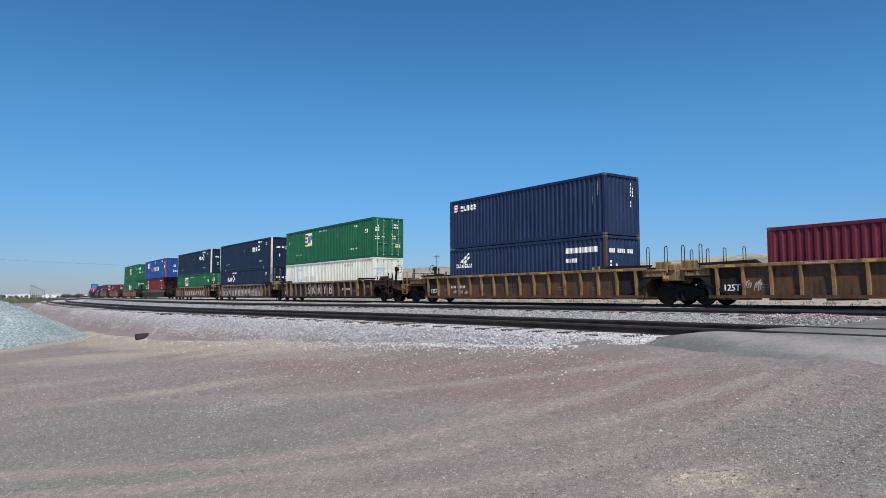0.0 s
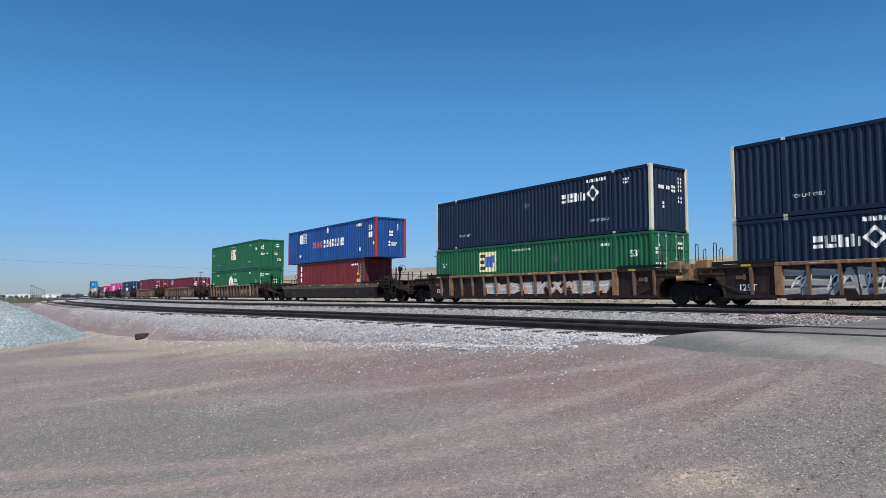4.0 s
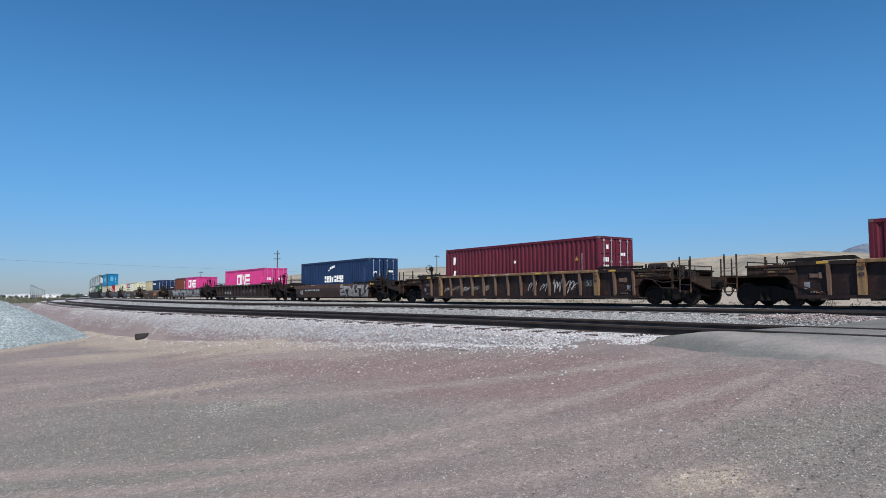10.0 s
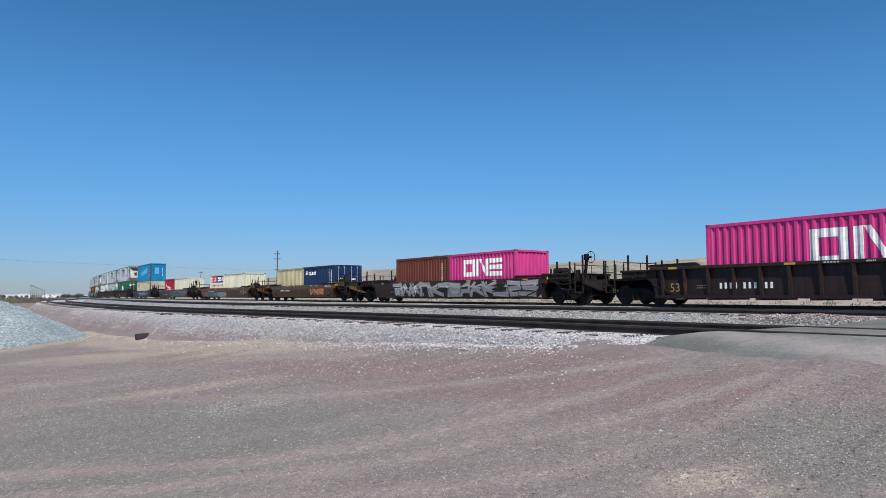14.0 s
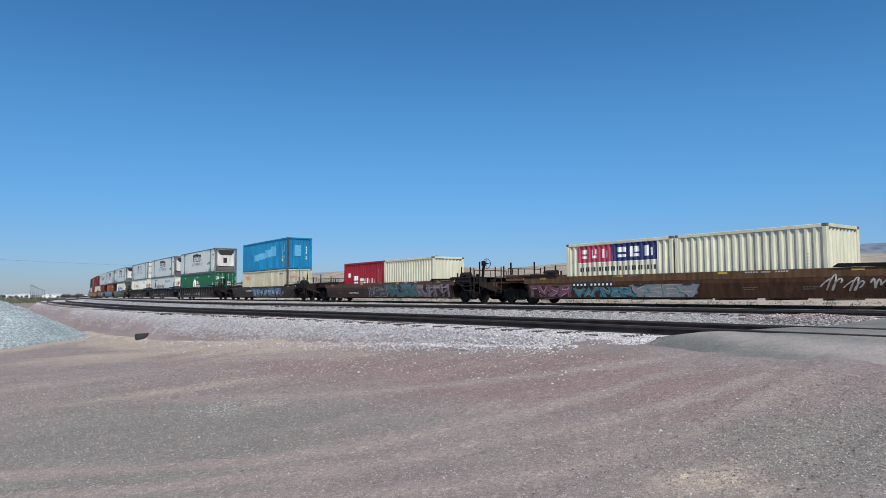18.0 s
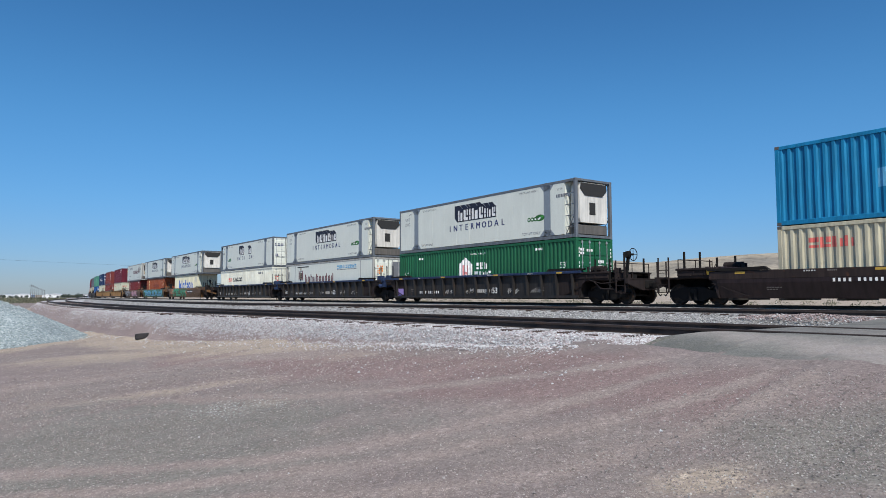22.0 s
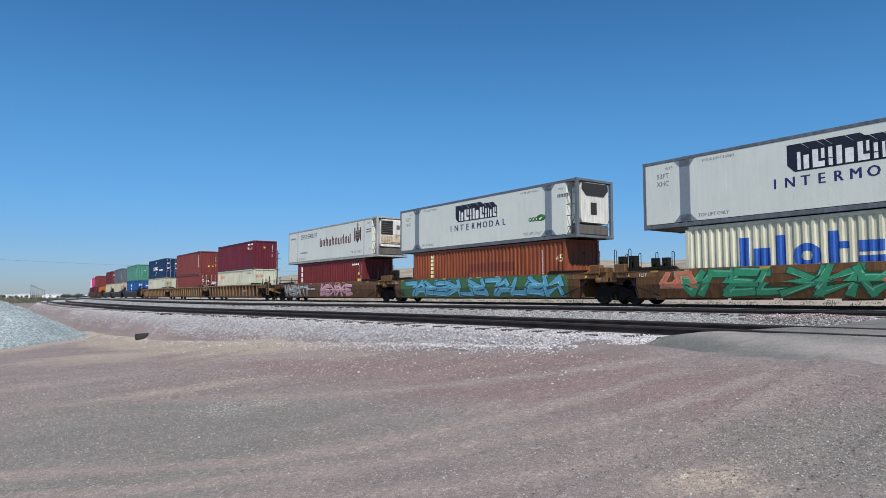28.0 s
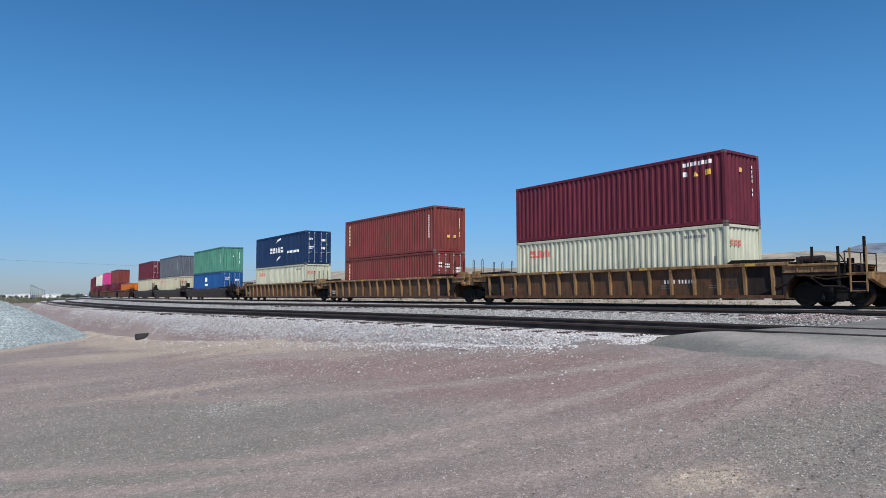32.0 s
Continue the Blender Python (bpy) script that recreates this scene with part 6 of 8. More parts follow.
fadedred2_low, crestbox_top = stack(-433.13, (BOX40, HC, "fadedred", "faded red corrugated container in the well", dict()), (BOX53, HC, "reefer", "white refrigerated container with a crest", dict(post="silver", reefer="front", unit="louvred")))
# ochre three-unit set
wagon("rib", -456.63, OCHRE, "end", "share", "ochre ribbed well car with rusty chord", brake=0)
greycream_b, maroon_b = stack(-456.63, (BOX40, HC, "greycream", "grey-cream container with rusty end", dict()), (BOX40, HC, "maroon", "maroon container stacked on top", dict()))
wagon("rib", -476.53, OCHRE, "hang", "share", "ochre ribbed well car with rusty chord")
rb_low, rb_top = stack(-476.53, (BOX40, HC, "redbrown", "red-brown container with doors forward", dict(door=True)), (BOX40, HC, "redbrown", "red-brown container stacked on top", dict()))
wagon("rib", -496.28, OCHRE, "hang", "end", "ochre ribbed well car with rusty chord")
greycream_d, swooshbox_d = stack(-496.28, (BOX40, HC, "greycream", "grey-cream container in the well", dict()), (BOX40, HC, "blue", "steel blue container with white swooshes", dict(door=True)))
# dark set and the far cars
wagon("smooth", -519.7, SOOT, "end", "share", "dark smooth-sided well car")
bb_low, teal_top = stack(-519.7, (BOX40, HC, "brightblue", "bright blue container in the well", dict(door=True)), (BOX40, HC, "teal", "pale teal container stacked on top", dict()))
wagon("smooth", -539.9, SOOT, "hang", "share", "dark smooth-sided well car")
greycream_g, grey_top = stack(-539.9, (BOX40, HC, "cream", "cream container in the well", dict()), (BOX40, HC, "grey", "plain grey container stacked on top", dict()))
wagon("smooth", -558.6, SOOT, "hang", "end", "dark smooth-sided well car")
_low, maroon_m = stack(-558.6, (BOX40, HC, "cream", "cream container in the well", dict()), (BOX40, HC, "maroon", "maroon container with doors forward", dict(door=True)))
wagon("rib", -580.5, UMBER, "end", "end", "umber well car with orange containers", half_well=7.6)
load(-583.6, FLOOR, "container", BOX20, STD, "orange", "short orange container in the well")
load(-577.4, FLOOR, "container", BOX20, STD, "orange", "short orange container in the well")
wagon("rib", -601.0, UMBER, "hang", "share", "umber well car far down the train")
stack(-599.5, (BOX40, HC, "maroon", "maroon container in the well", dict()), (BOX40, HC, "redbrown", "red-brown container stacked on top", dict()))
wagon("rib", -621.0, UMBER, "hang", "end", "umber well car far down the train")
stack(-621.0, (BOX40, HC, "maroon", "maroon container in the well", dict()), (BOX40, HC, "pink", "magenta container stacked on top", dict()))
wagon("rib", -644.5, UMBER, "end", "share", "umber well car far down the train")
stack(-644.5, (BOX40, HC, "maroon", "maroon container in the well", dict()), (BOX40, HC, "white", "white container stacked on top", dict(door=True)))
wagon("rib", -664.4, UMBER, "hang", "end", "umber well car far down the train")
stack(-664.4, (BOX40, HC, "maroon", "maroon container in the well", dict()), (BOX40, HC, "maroon", "maroon container stacked on top", dict()))
wagon("rib", -688.0, UMBER, "end", "end", "umber well car far down the train")
stack(-688.0, (BOX40, HC, "redbrown", "red-brown container in the well", dict()), (BOX40, HC, "maroon", "maroon container stacked on top", dict()))


# ---- marks on the containers ----
def quad(x0, x1, z0, z1, lean=0.0):
    return [(x0, z0), (x1, z0), (x1 + lean, z1), (x0 + lean, z1)]


def form(k, a, b, z0, z1):
    """One plain block of a brand mark, split once by a thin slit."""
    h, w = z1 - z0, b - a
    e = min(0.05, 0.14 * w)
    mid, zm = a + w * (0.42 if k % 2 else 0.6), z0 + h * (0.58 if k % 2 else 0.4)
    if k % 3 == 0 or w < 0.14:
        return [quad(a, b, z0, zm - e), quad(a, b, zm + e, z1)]
    if k % 3 == 1:
        return [quad(a, mid - e, z0, z1), quad(mid + e, b, z0, z1 - 0.22 * h)]
    return [quad(a, b, z0, z0 + 0.3 * h), quad(a, mid - e, z0 + 0.3 * h, z1), quad(mid + e, b, z0 + 0.45 * h, z1)]


def blocks(m, mat, x0, x1, z0, z1, widths, gap=0.3, up=0, label="", seed=0):
    """A brand mark as a row of abstract block shapes, no letters."""
    tot = sum(widths) + gap * (len(widths) - 1)
    k = (x1 - x0) / tot
    x, polys = x0, []
    for i, w in enumerate(widths):
        a, b = x, x + w * k
        polys += form(seed + i * 5 + i // 3, a, b, z0, z1)
        x = b + gap * k
    return m.poly(mat, *polys, name="logo", up=up, label=label)


def gothic(m, mat, x0, x1, z0, z1, n, label=""):
    """Broken-pen strokes with pointed heads and feet, nothing to read."""
    step = (x1 - x0) / n
    polys = []
    for i in range(n):
        a, w = x0 + i * step, step * 0.27
        tall = 1.0 if i in (0, 2, 4, n - 3, n - 1) else 0.72
        for j, o in enumerate((0.05, 0.5)):
            q, zt = a + o * step, z0 + (z1 - z0) * (tall if j == i % 2 else min(tall, 0.74))
            polys.append([(q, z0 + 0.07), (q + w / 2, z0), (q + w, z0 + 0.07), (q + w, zt - 0.08), (q + w / 2, zt), (q, zt - 0.08)])
        zc = z0 + (z1 - z0) * (0.66 if i % 3 else 0.06)
        polys.append([(a + 0.2 * step, zc), (a + 0.34 * step, zc - 0.05), (a + 0.62 * step, zc + 0.03), (a + 0.5 * step, zc + 0.09)])
    return m.poly(mat, *polys, name="logo", label=label)


def disc(x, z, rx, rz, n=14):
    return [(x + rx * math.cos(2 * math.pi * k / n), z + rz * math.sin(2 * math.pi * k / n)) for k in range(n)]


def diamond(m, mat, x, z, r, up=0):
    return m.poly(mat, [(x - r, z), (x, z - r), (x + r, z), (x, z + r)], name="placard", up=up)


def stencils(m, L, H, mat=WHITE, rear=True):
    """The small unreadable stencils that every box carries: plain bars."""
    m.bars(mat, L / 2 - 1.9, H - 0.48, 0.95, 0.12, 8, 0.35)
    m.bars(mat, L / 2 - 0.62, H - 1.75, 0.07, 0.5, 1)
    if rear:
        m.bars(mat, -L / 2 + 0.5, H - 0.42, 0.5, 0.1, 5, 0.4)


CRIMSON = ink("crimson", (0.42, 0.045, 0.085))
DULLPLATE = ink("dull_plate", (0.05, 0.075, 0.085))


def panelbox_marks(item, x, big53=True):
    c, m, L, H = item
    z = 1.15 if x > -1 else 1.45
    m.poly(CREAM, quad(x, x + 1.5, z, z + 1.1), name="logo", label="cream panel with dark blocks")
    m.poly(BLACK, quad(x + 0.12, x + 0.5, z + 0.12, z + 0.3), quad(x + 0.12, x + 0.45, z + 0.45, z + 0.65), quad(x + 0.12, x + 0.5, z + 0.8, z + 0.98), name="logo", up=1)
    m.poly(BLUE, quad(x + 0.6, x + 0.76, z + 0.25, z + 0.85), quad(x + 0.86, x + 1.02, z + 0.25, z + 0.85), quad(x + 1.12, x + 1.22, z + 0.2, z + 0.9), quad(x + 1.22, x + 1.4, z + 0.5, z + 0.9), name="logo", up=1)
    m.text(WHITE, "53'", 7.1, 1.95, 0.42)
    m.text(WHITE, "53'", -7.2, 1.9, 0.36)
    m.text(WHITE, "TOP LIFT ONLY", 5.15, 0.75, 0.18)
    m.text(WHITE, "TOP LIFT ONLY", -5.2, 0.75, 0.18)
    m.text(WHITE, "WARNING HIGH CUBE", -0.3, 2.52, 0.14)
    m.bars(WHITE, 5.2, 2.38, 0.5, 0.12, 4, 0.4)
    diamond(m, DULLPLATE, 2.2, 1.95, 0.26)
    end_bars(c, L, WHITE, [(-1.1, 1.9, 0.35, 0.5), (0.45, 2.35, 0.5, 0.1), (0.45, 2.15, 0.5, 0.1), (-1.1, 1.45, 0.8, 0.08), (-1.1, 1.3, 0.5, 0.08)])
    end_bars(c, L, CREAM, [(0.3, 1.35, 0.35, 0.3), (0.6, 0.75, 0.45, 0.3)])


def housemark_marks(item):
    c, m, L, H = item
    m.poly(WHITE, [(-1.4, 0.9), (-0.15, 0.9), (-0.15, 1.95), (-0.78, 2.35), (-1.4, 1.95)], name="logo", label="white gabled block with a red bar pattern")
    m.poly(ROSE, quad(-1.02, -0.88, 1.0, 1.9), quad(-0.66, -0.52, 1.0, 1.9), quad(-0.88, -0.66, 1.35, 1.5), name="logo", up=1)
    blocks(m, WHITE, 0.25, 1.2, 1.62, 2.0, (1, 0.8, 0.8))
    blocks(m, WHITE, 0.1, 1.55, 1.15, 1.5, (1, 0.7, 0.8, 0.8, 0.8))
    m.text(WHITE, "53'", 7.15, 1.6, 0.42)
    m.text(WHITE, "53'", -7.2, 1.5, 0.36)
    m.text(WHITE, "WARNING HIGH CUBE", 0.4, 2.5, 0.14)
    m.bars(WHITE, 5.2, 2.42, 0.5, 0.12, 4, 0.4)
    m.bars(WHITE, -5.7, 2.4, 0.45, 0.12, 3, 0.4)
    end_bars(c, L, WHITE, [(-1.05, 2.1, 0.3, 0.36), (-0.6, 2.25, 0.45, 0.12), (-1.15, 0.6, 0.06, 1.9), (1.1, 0.6, 0.06, 1.9), (0.2, 1.7, 0.6, 0.14), (0.2, 1.45, 0.6, 0.14), (-0.9, 0.75, 0.5, 0.1), (0.2, 0.75, 0.8, 0.1)])


def inkbox_marks(item, x, d):
    c, m, L, H = item
    blocks(m, WHITE, x, x + 1.5, 1.72, 2.14, (1, 1.3, 1, 1), 0.2, label="white block mark with a linked diamond")
    r = 0.38
    X, Z = d, 2.0
    for s in (1, -1):
        m.poly(WHITE, [(X - r, Z), (X, Z + s * r), (X, Z + s * r * 0.6), (X - r * 0.6, Z)], [(X + r, Z), (X, Z + s * r), (X, Z + s * r * 0.6), (X + r * 0.6, Z)], name="logo")
    m.text(WHITE, "TOP LIFT ONLY", 5.1, 0.7, 0.17)
    m.text(WHITE, "TOP LIFT ONLY", -5.2, 0.7, 0.17)
    m.bars(WHITE, x + 1.6, 2.52, 1.2, 0.15, 8, 0.3)
    m.bars(WHITE, 6.5, 2.35, 0.4, 0.1, 3, 0.4)
    m.bars(WHITE, 6.55, 2.2, 0.3, 0.1, 3, 0.3)
    end_bars(c, L, WHITE, [(-0.75, 1.85, 0.8, 0.16), (0.15, 1.75, 0.3, 0.36), (0.62, 1.3, 0.07, 1.2), (0.8, 1.3, 0.07, 1.2), (-0.5, 1.0, 0.12, 0.35)])


def slatebox_marks(item, flip=False, worn=False):
    c, m, L, H = item
    # slate dumb-bell posts
    for x in (-6.0, 6.1):
        m.poly(COLSLATE, quad(x - 0.24, x + 0.24, 0.2, H - 0.13), [(x - 0.55, 0.2), (x + 0.55, 0.2), (x + 0.24, 0.5), (x - 0.24, 0.5)], [(x - 0.24, H - 0.42), (x + 0.24, H - 0.42), (x + 0.5, H - 0.13), (x - 0.5, H - 0.13)], name="post_panel", label="slate painted lifting post")
    widths = (1, 1, 0.42, 1.3, 0.9, 0.4, 0.8, 0.75)
    x0, x1 = -1.45, 2.05
    k = (x1 - x0) / (sum(widths) + 0.14 * 7)
    x = x0
    for i, w in enumerate(widths):
        a, b = x, x + w * k
        x = b + 0.14 * k
        if worn and 3 <= i <= 5:
            continue
        top = 2.28 if i < 5 else 2.16
        m.poly(JET, quad(a - 0.07, b + 0.04, 1.56, top + 0.04), [(a - 0.07, top + 0.04), (b - 0.02, top + 0.04), (b - 0.3, top + 0.27), (a - 0.33, top + 0.27)],
               *([[(a - 0.33, 1.82), (a - 0.07, 1.56), (a - 0.07, top + 0.04), (a - 0.33, top + 0.27)]] if i == 0 else []), name="logo")
        m.poly(WHITE, *form((1, 2, 0, 1, 2, 0, 1, 2)[i], a + 0.03, b - 0.03, 1.62, top - 0.03), name="logo", up=1)
    if not worn:
        for i, ch in enumerate("INTERMODAL"):
            m.text(NAVY, ch, -2.25 + i * 0.545, 1.2, 0.52, bold=0.016)
        m.text(SLATEINK, "53FT", -7.05, 2.2, 0.29)
        m.text(SLATEINK, "XHC", -7.05, 1.88, 0.29)
        m.bars(SLATEINK, 6.75, 2.05, 0.95, 0.16, 9, 0.3)
    else:
        for i, ch in ((0, "I"), (1, "N"), (2, "T"), (3, "E"), (4, "R"), (7, "D"), (8, "A"), (9, "L")):
            m.text(NAVY, ch, -2.25 + i * 0.545, 1.2, 0.52, bold=0.016)
        m.bars(SLATEINK, -7.5, 1.9, 0.8, 0.14, 7, 0.3)
    ex = -5.1 if flip else 5.2
    m.poly(LEAFDARK, disc(ex + 0.36, 1.17, 0.36, 0.17), *[disc(ex + d, 1.13, 0.13, 0.115) for d in (-0.44, -0.2, 0.03)], name="logo", label="dark green leaf-shaped mark")
    m.poly(WHITE, [(ex + 0.18, 1.12), (ex + 0.3, 1.06), (ex + 0.52, 1.2), (ex + 0.45, 1.25)], *[disc(ex + d, 1.13, 0.06, 0.05) for d in (-0.44, -0.2, 0.03)], name="logo", up=1)
    m.poly(GREEN, disc(ex + 0.52, 1.22, 0.13, 0.06), name="logo", up=2)
    m.text(SLATEINK, "TOP LIFT ONLY", -4.75, 0.40, 0.19)
    m.text(SLATEINK, "TOP LIFT ONLY", 4.9, 0.40, 0.2)
    m.text(SLATEINK, "STACK LIMIT 3 HIGH", 4.7, 2.58, 0.15)
    m.text(SLATEINK, "STACK LIMIT 3 HIGH", -4.5, 2.58, 0.15)
    m.text(SLATEINK, "WTP", 7.0, 2.45, 0.17)
    m.text(SLATEINK, "WTP", -6.75, 2.5, 0.17)


OXBLOOD = ink("oxblood", (0.115, 0.012, 0.022))
DULLGOLD = ink("dull_gold", (0.30, 0.22, 0.12))
LEAFDARK = ink("leaf_dark", (0.03, 0.14, 0.03))
JET = ink("jet", (0.010, 0.012, 0.028))
COLSLATE = plain("slate_panel", (0.20, 0.235, 0.275), 0.5, 0, 0.12)
SLATEINK = ink("slate", (0.15, 0.16, 0.18))
SEAM = ink("seam", (0.40, 0.41, 0.41))


def crest(m, x, z, s):
    """A heraldic crest as plain coloured shapes."""
    m.poly(JET, [(x - 0.36 * s, z + 0.55 * s), (x - 0.36 * s, z - 0.1 * s), (x, z - 0.5 * s), (x + 0.36 * s, z - 0.1 * s), (x + 0.36 * s, z + 0.55 * s)], name="crest")
    m.poly(DULLGOLD, *[quad(x - 0.2 * s, x + 0.2 * s, z + k * s, z + (k + 0.13) * s) for k in (-0.12, 0.12, 0.36)], name="crest", up=1)
    m.poly(OXBLOOD, [(x - 0.62 * s, z - 0.35 * s), (x - 0.40 * s, z - 0.3 * s), (x - 0.40 * s, z + 0.75 * s), (x - 0.6 * s, z + 0.85 * s)], [(x + 0.40 * s, z - 0.3 * s), (x + 0.62 * s, z - 0.35 * s), (x + 0.6 * s, z + 0.85 * s), (x + 0.40 * s, z + 0.75 * s)], name="crest")
    m.poly(SLATEINK, disc(x, z + 0.72 * s, 0.2 * s, 0.15 * s), name="crest")
    m.poly(DULLGOLD, disc(x, z + 1.0 * s, 0.15 * s, 0.2 * s), name="crest")


def crestbox_marks(item, top):
    c, m, L, H = item
    for x in (-6.0, 6.15):
        m.poly(SEAM, quad(x - 0.06, x + 0.06, 0.2, H - 0.13), name="post_panel")
    if top:
        gothic(m, OXBLOOD, -1.5, 4.15, 1.22, 2.0, 10, "oxblood broken-pen mark")
        crest(m, 5.15, 1.6, 0.9)
        blocks(m, SLATEINK, -5.3, -2.0, 2.22, 2.48, (1,) * 9, 0.25)
        m.bars(SLATEINK, -5.3, 2.12, 3.2, 0.05, 14, 0.3)
        m.bars(SLATEINK, -5.4, 0.85, 1.4, 0.12, 12, 0.3)
        m.text(SLATEINK, "TOP LIFT ONLY", 4.9, 0.5, 0.25)
        m.text(SLATEINK, "TOP LIFT ONLY", -5.0, 0.4, 0.22)
        m.text(SLATEINK, "53'", 7.0, 0.6, 0.2)
        m.text(SLATEINK, "WTP", 6.85, 2.5, 0.17)
        m.bars(SLATEINK, 6.5, 2.0, 0.7, 0.1, 6, 0.3)
        m.bars(SLATEINK, 6.5, 1.83, 0.7, 0.1, 6, 0.3)
        m.bars(SLATEINK, -7.6, 2.2, 1.1, 0.12, 9, 0.3)
    else:
        gothic(m, OXBLOOD, -3.85, 1.75, 1.2, 1.98, 10, "oxblood broken-pen mark")
        crest(m, -4.75, 1.7, 0.75)
        blocks(m, LIGHTBLUE, 2.3, 5.5, 2.25, 2.5, (1,) * 9, 0.25)
        m.bars(SLATEINK, 2.3, 2.14, 3.2, 0.06, 14, 0.3)
        m.bars(BLACK, -5.5, 2.55, 2.4, 0.1, 3, 0.1)
        end_bars(c, L, ORANGE, [(-0.95, 1.7, 0.5, 0.65)])
        end_bars(c, L, SLATEINK, [(0.25, 0.3, 0.9, 2.3)])
        end_bars(c, L, ORANGE, [(-0.9, 1.0, 0.8, 0.12)])


for it, x in ((panelbox_top1, -3.9), (panelbox_top2, -0.73), (panelbox_low, -3.85)):
    panelbox_marks(it, x)
for it in (housemark_low, housemark2_low):
    housemark_marks(it)
inkbox_marks(inkbox_top, 2.65, 4.6)
inkbox_marks(inkbox_low, -5.1, -3.15)
inkbox_marks(inkbox_top2, 2.75, 4.75)
for it in (inkbox_top, inkbox_top2):
    diamond(it[1], DULLPLATE, 0.2, 1.9, 0.22)
for it in (slatebox1, slatebox2, slatebox4, slatebox5):
    slatebox_marks(it)
slatebox_marks(slatebox3, True, True)
end_bars(slatebox3[0], BOX53, NAVY, [(-1.05, 2.0, 0.22, 0.3), (-0.78, 2.0, 0.22, 0.3), (-0.5, 2.0, 0.3, 0.3), (0.1, 2.1, 0.9, 0.12), (-1.0, 1.0, 0.3, 0.3), (0.2, 1.4, 0.3, 0.4)])
crestbox_marks(crestbox_low, False)
crestbox_marks(crestbox_top, True)

c, m, L, H = redposts_top
m.poly(WHITE, disc(-5.15, 2.1, 0.42, 0.42), name="logo", label="white disc with fading bars")
m.poly(SILVER, *[quad(-4.75, -3.95, 1.72 + k * 0.13, 1.79 + k * 0.13) for k in range(7)], name="logo", up=1)
blocks(m, RED, -2.8, -0.9, 1.2, 1.72, (1, 0.9, 0.9, 0.8, 0.9), label="red block mark")
blocks(m, WHITE, -0.65, 3.0, 1.15, 1.75, (1.3, 0.9, 0.9, 0.9, 0.9, 0.9, 0.9, 0.9, 0.5, 0.9), label="white block mark")
m.bars(WHITE, -0.1, 2.32, 0.48, 0.42, 2, 0.15)
m.text(WHITE, "53", 7.2, 2.15, 0.55)
m.bars(WHITE, 6.98, 1.45, 0.46, 0.4, 2, 0.1)
m.bars(WHITE, 5.0, 2.4, 0.85, 0.2, 7, 0.3)
m.bars(WHITE, 5.55, 0.55, 0.25, 0.25, 2, 0.3)
m.bars(WHITE, -5.6, 0.55, 0.5, 0.2, 3, 0.5)
m.bars(YELLOW, 7.6, 0.9, 0.16, 0.25)
end_bars(c, L, WHITE, [(-0.15, 1.55, 0.35, 0.45), (-0.2, 0.8, 0.15, 0.45), (0.05, 0.85, 0.5, 0.3), (0.55, 2.0, 0.06, 0.5)])
for it in (fadedred_low, fadedred2_low):
    c, m, L, H = it
    m.poly(WHITE, quad(-5.42, -5.18, 2.2, 2.65), quad(-5.45, -5.15, 1.75, 2.1), quad(-5.42, -5.18, 1.3, 1.65), name="logo", label="white upright block mark")
    m.bars(WHITE, 5.5, 0.9, 0.08, 1.7)
    m.bars(WHITE, 5.2, 1.9, 0.1, 0.6)
    m.poly(YELLOW, [(5.05, 1.7), (5.45, 1.7), (5.25, 2.05)], quad(5.02, 5.45, 1.15, 1.4), name="placard")
    stencils(m, L, H, rear=False)
c, m, L, H = white_low
m.poly(PALEBLUE := ink("pale_blue", (0.36, 0.50, 0.62)), quad(-5.6, -4.5, 2.3, 2.5), quad(-5.6, -5.35, 1.5, 2.3), quad(-5.6, -4.5, 1.35, 1.55), name="logo", label="faded pale blue mark")
m.bars(ink("pale_grey", (0.50, 0.53, 0.56)), -4.2, 1.4, 2.6, 0.4, 8, 0.3)
m.bars(SEAM, 3.6, 2.35, 1.4, 0.22, 8, 0.4)
m.bars(BLACK, 6.6, 0.95, 0.14, 0.4)
end_bars(c, L, PALEBLUE, [(-1.0, 1.7, 0.75, 0.55)])
c, m, L, H = navy_top
m.poly(WHITE, quad(-5.75, -5.3, 2.2, 2.62), name="logo")
m.poly(RED, quad(-5.7, -5.35, 2.30, 2.36), quad(-5.7, -5.35, 2.46, 2.52), name="logo", up=1)
blocks(m, WHITE, -5.05, -3.6, 2.2, 2.5, (1, 1, 1, 0.4, 0.4, 0.4), 0.1, label="white block mark")
m.bars(WHITE, 5.25, 1.5, 0.09, 1.1)
m.bars(WHITE, 5.6, 1.9, 0.09, 0.7)
m.bars(YELLOW, 5.25, 1.7, 0.1, 0.14)
end_bars(c, L, WHITE, [(0.6, 1.4, 0.07, 1.2), (0.75, 1.9, 0.07, 0.5)])
c, m, L, H = navy_low
m.poly(WHITE, [(-5.2, 2.05), (-4.9, 2.05), (-4.2, 2.55), (-4.3, 2.6)], [(-4.9, 2.0), (-4.6, 2.0), (-4.15, 2.35), (-4.25, 2.4)], name="logo")
blocks(m, WHITE, -5.5, -4.0, 1.75, 1.98, (1, 1, 1, 1, 1, 1, 1), 0.2)
m.bars(WHITE, 3.55, 2.15, 2.0, 0.26, 10, 0.12)
m.bars(WHITE, 3.55, 1.7, 0.7, 0.2, 4, 0.3)
m.bars(YELLOW, 5.2, 1.25, 0.5, 0.2, 2, 0.9)
end_bars(c, L, WHITE, [(-0.95, 2.1, 1.7, 0.2), (-0.9, 1.3, 0.12, 0.5), (-0.5, 1.4, 0.1, 0.2)])
c, m, L, H = maroonmark
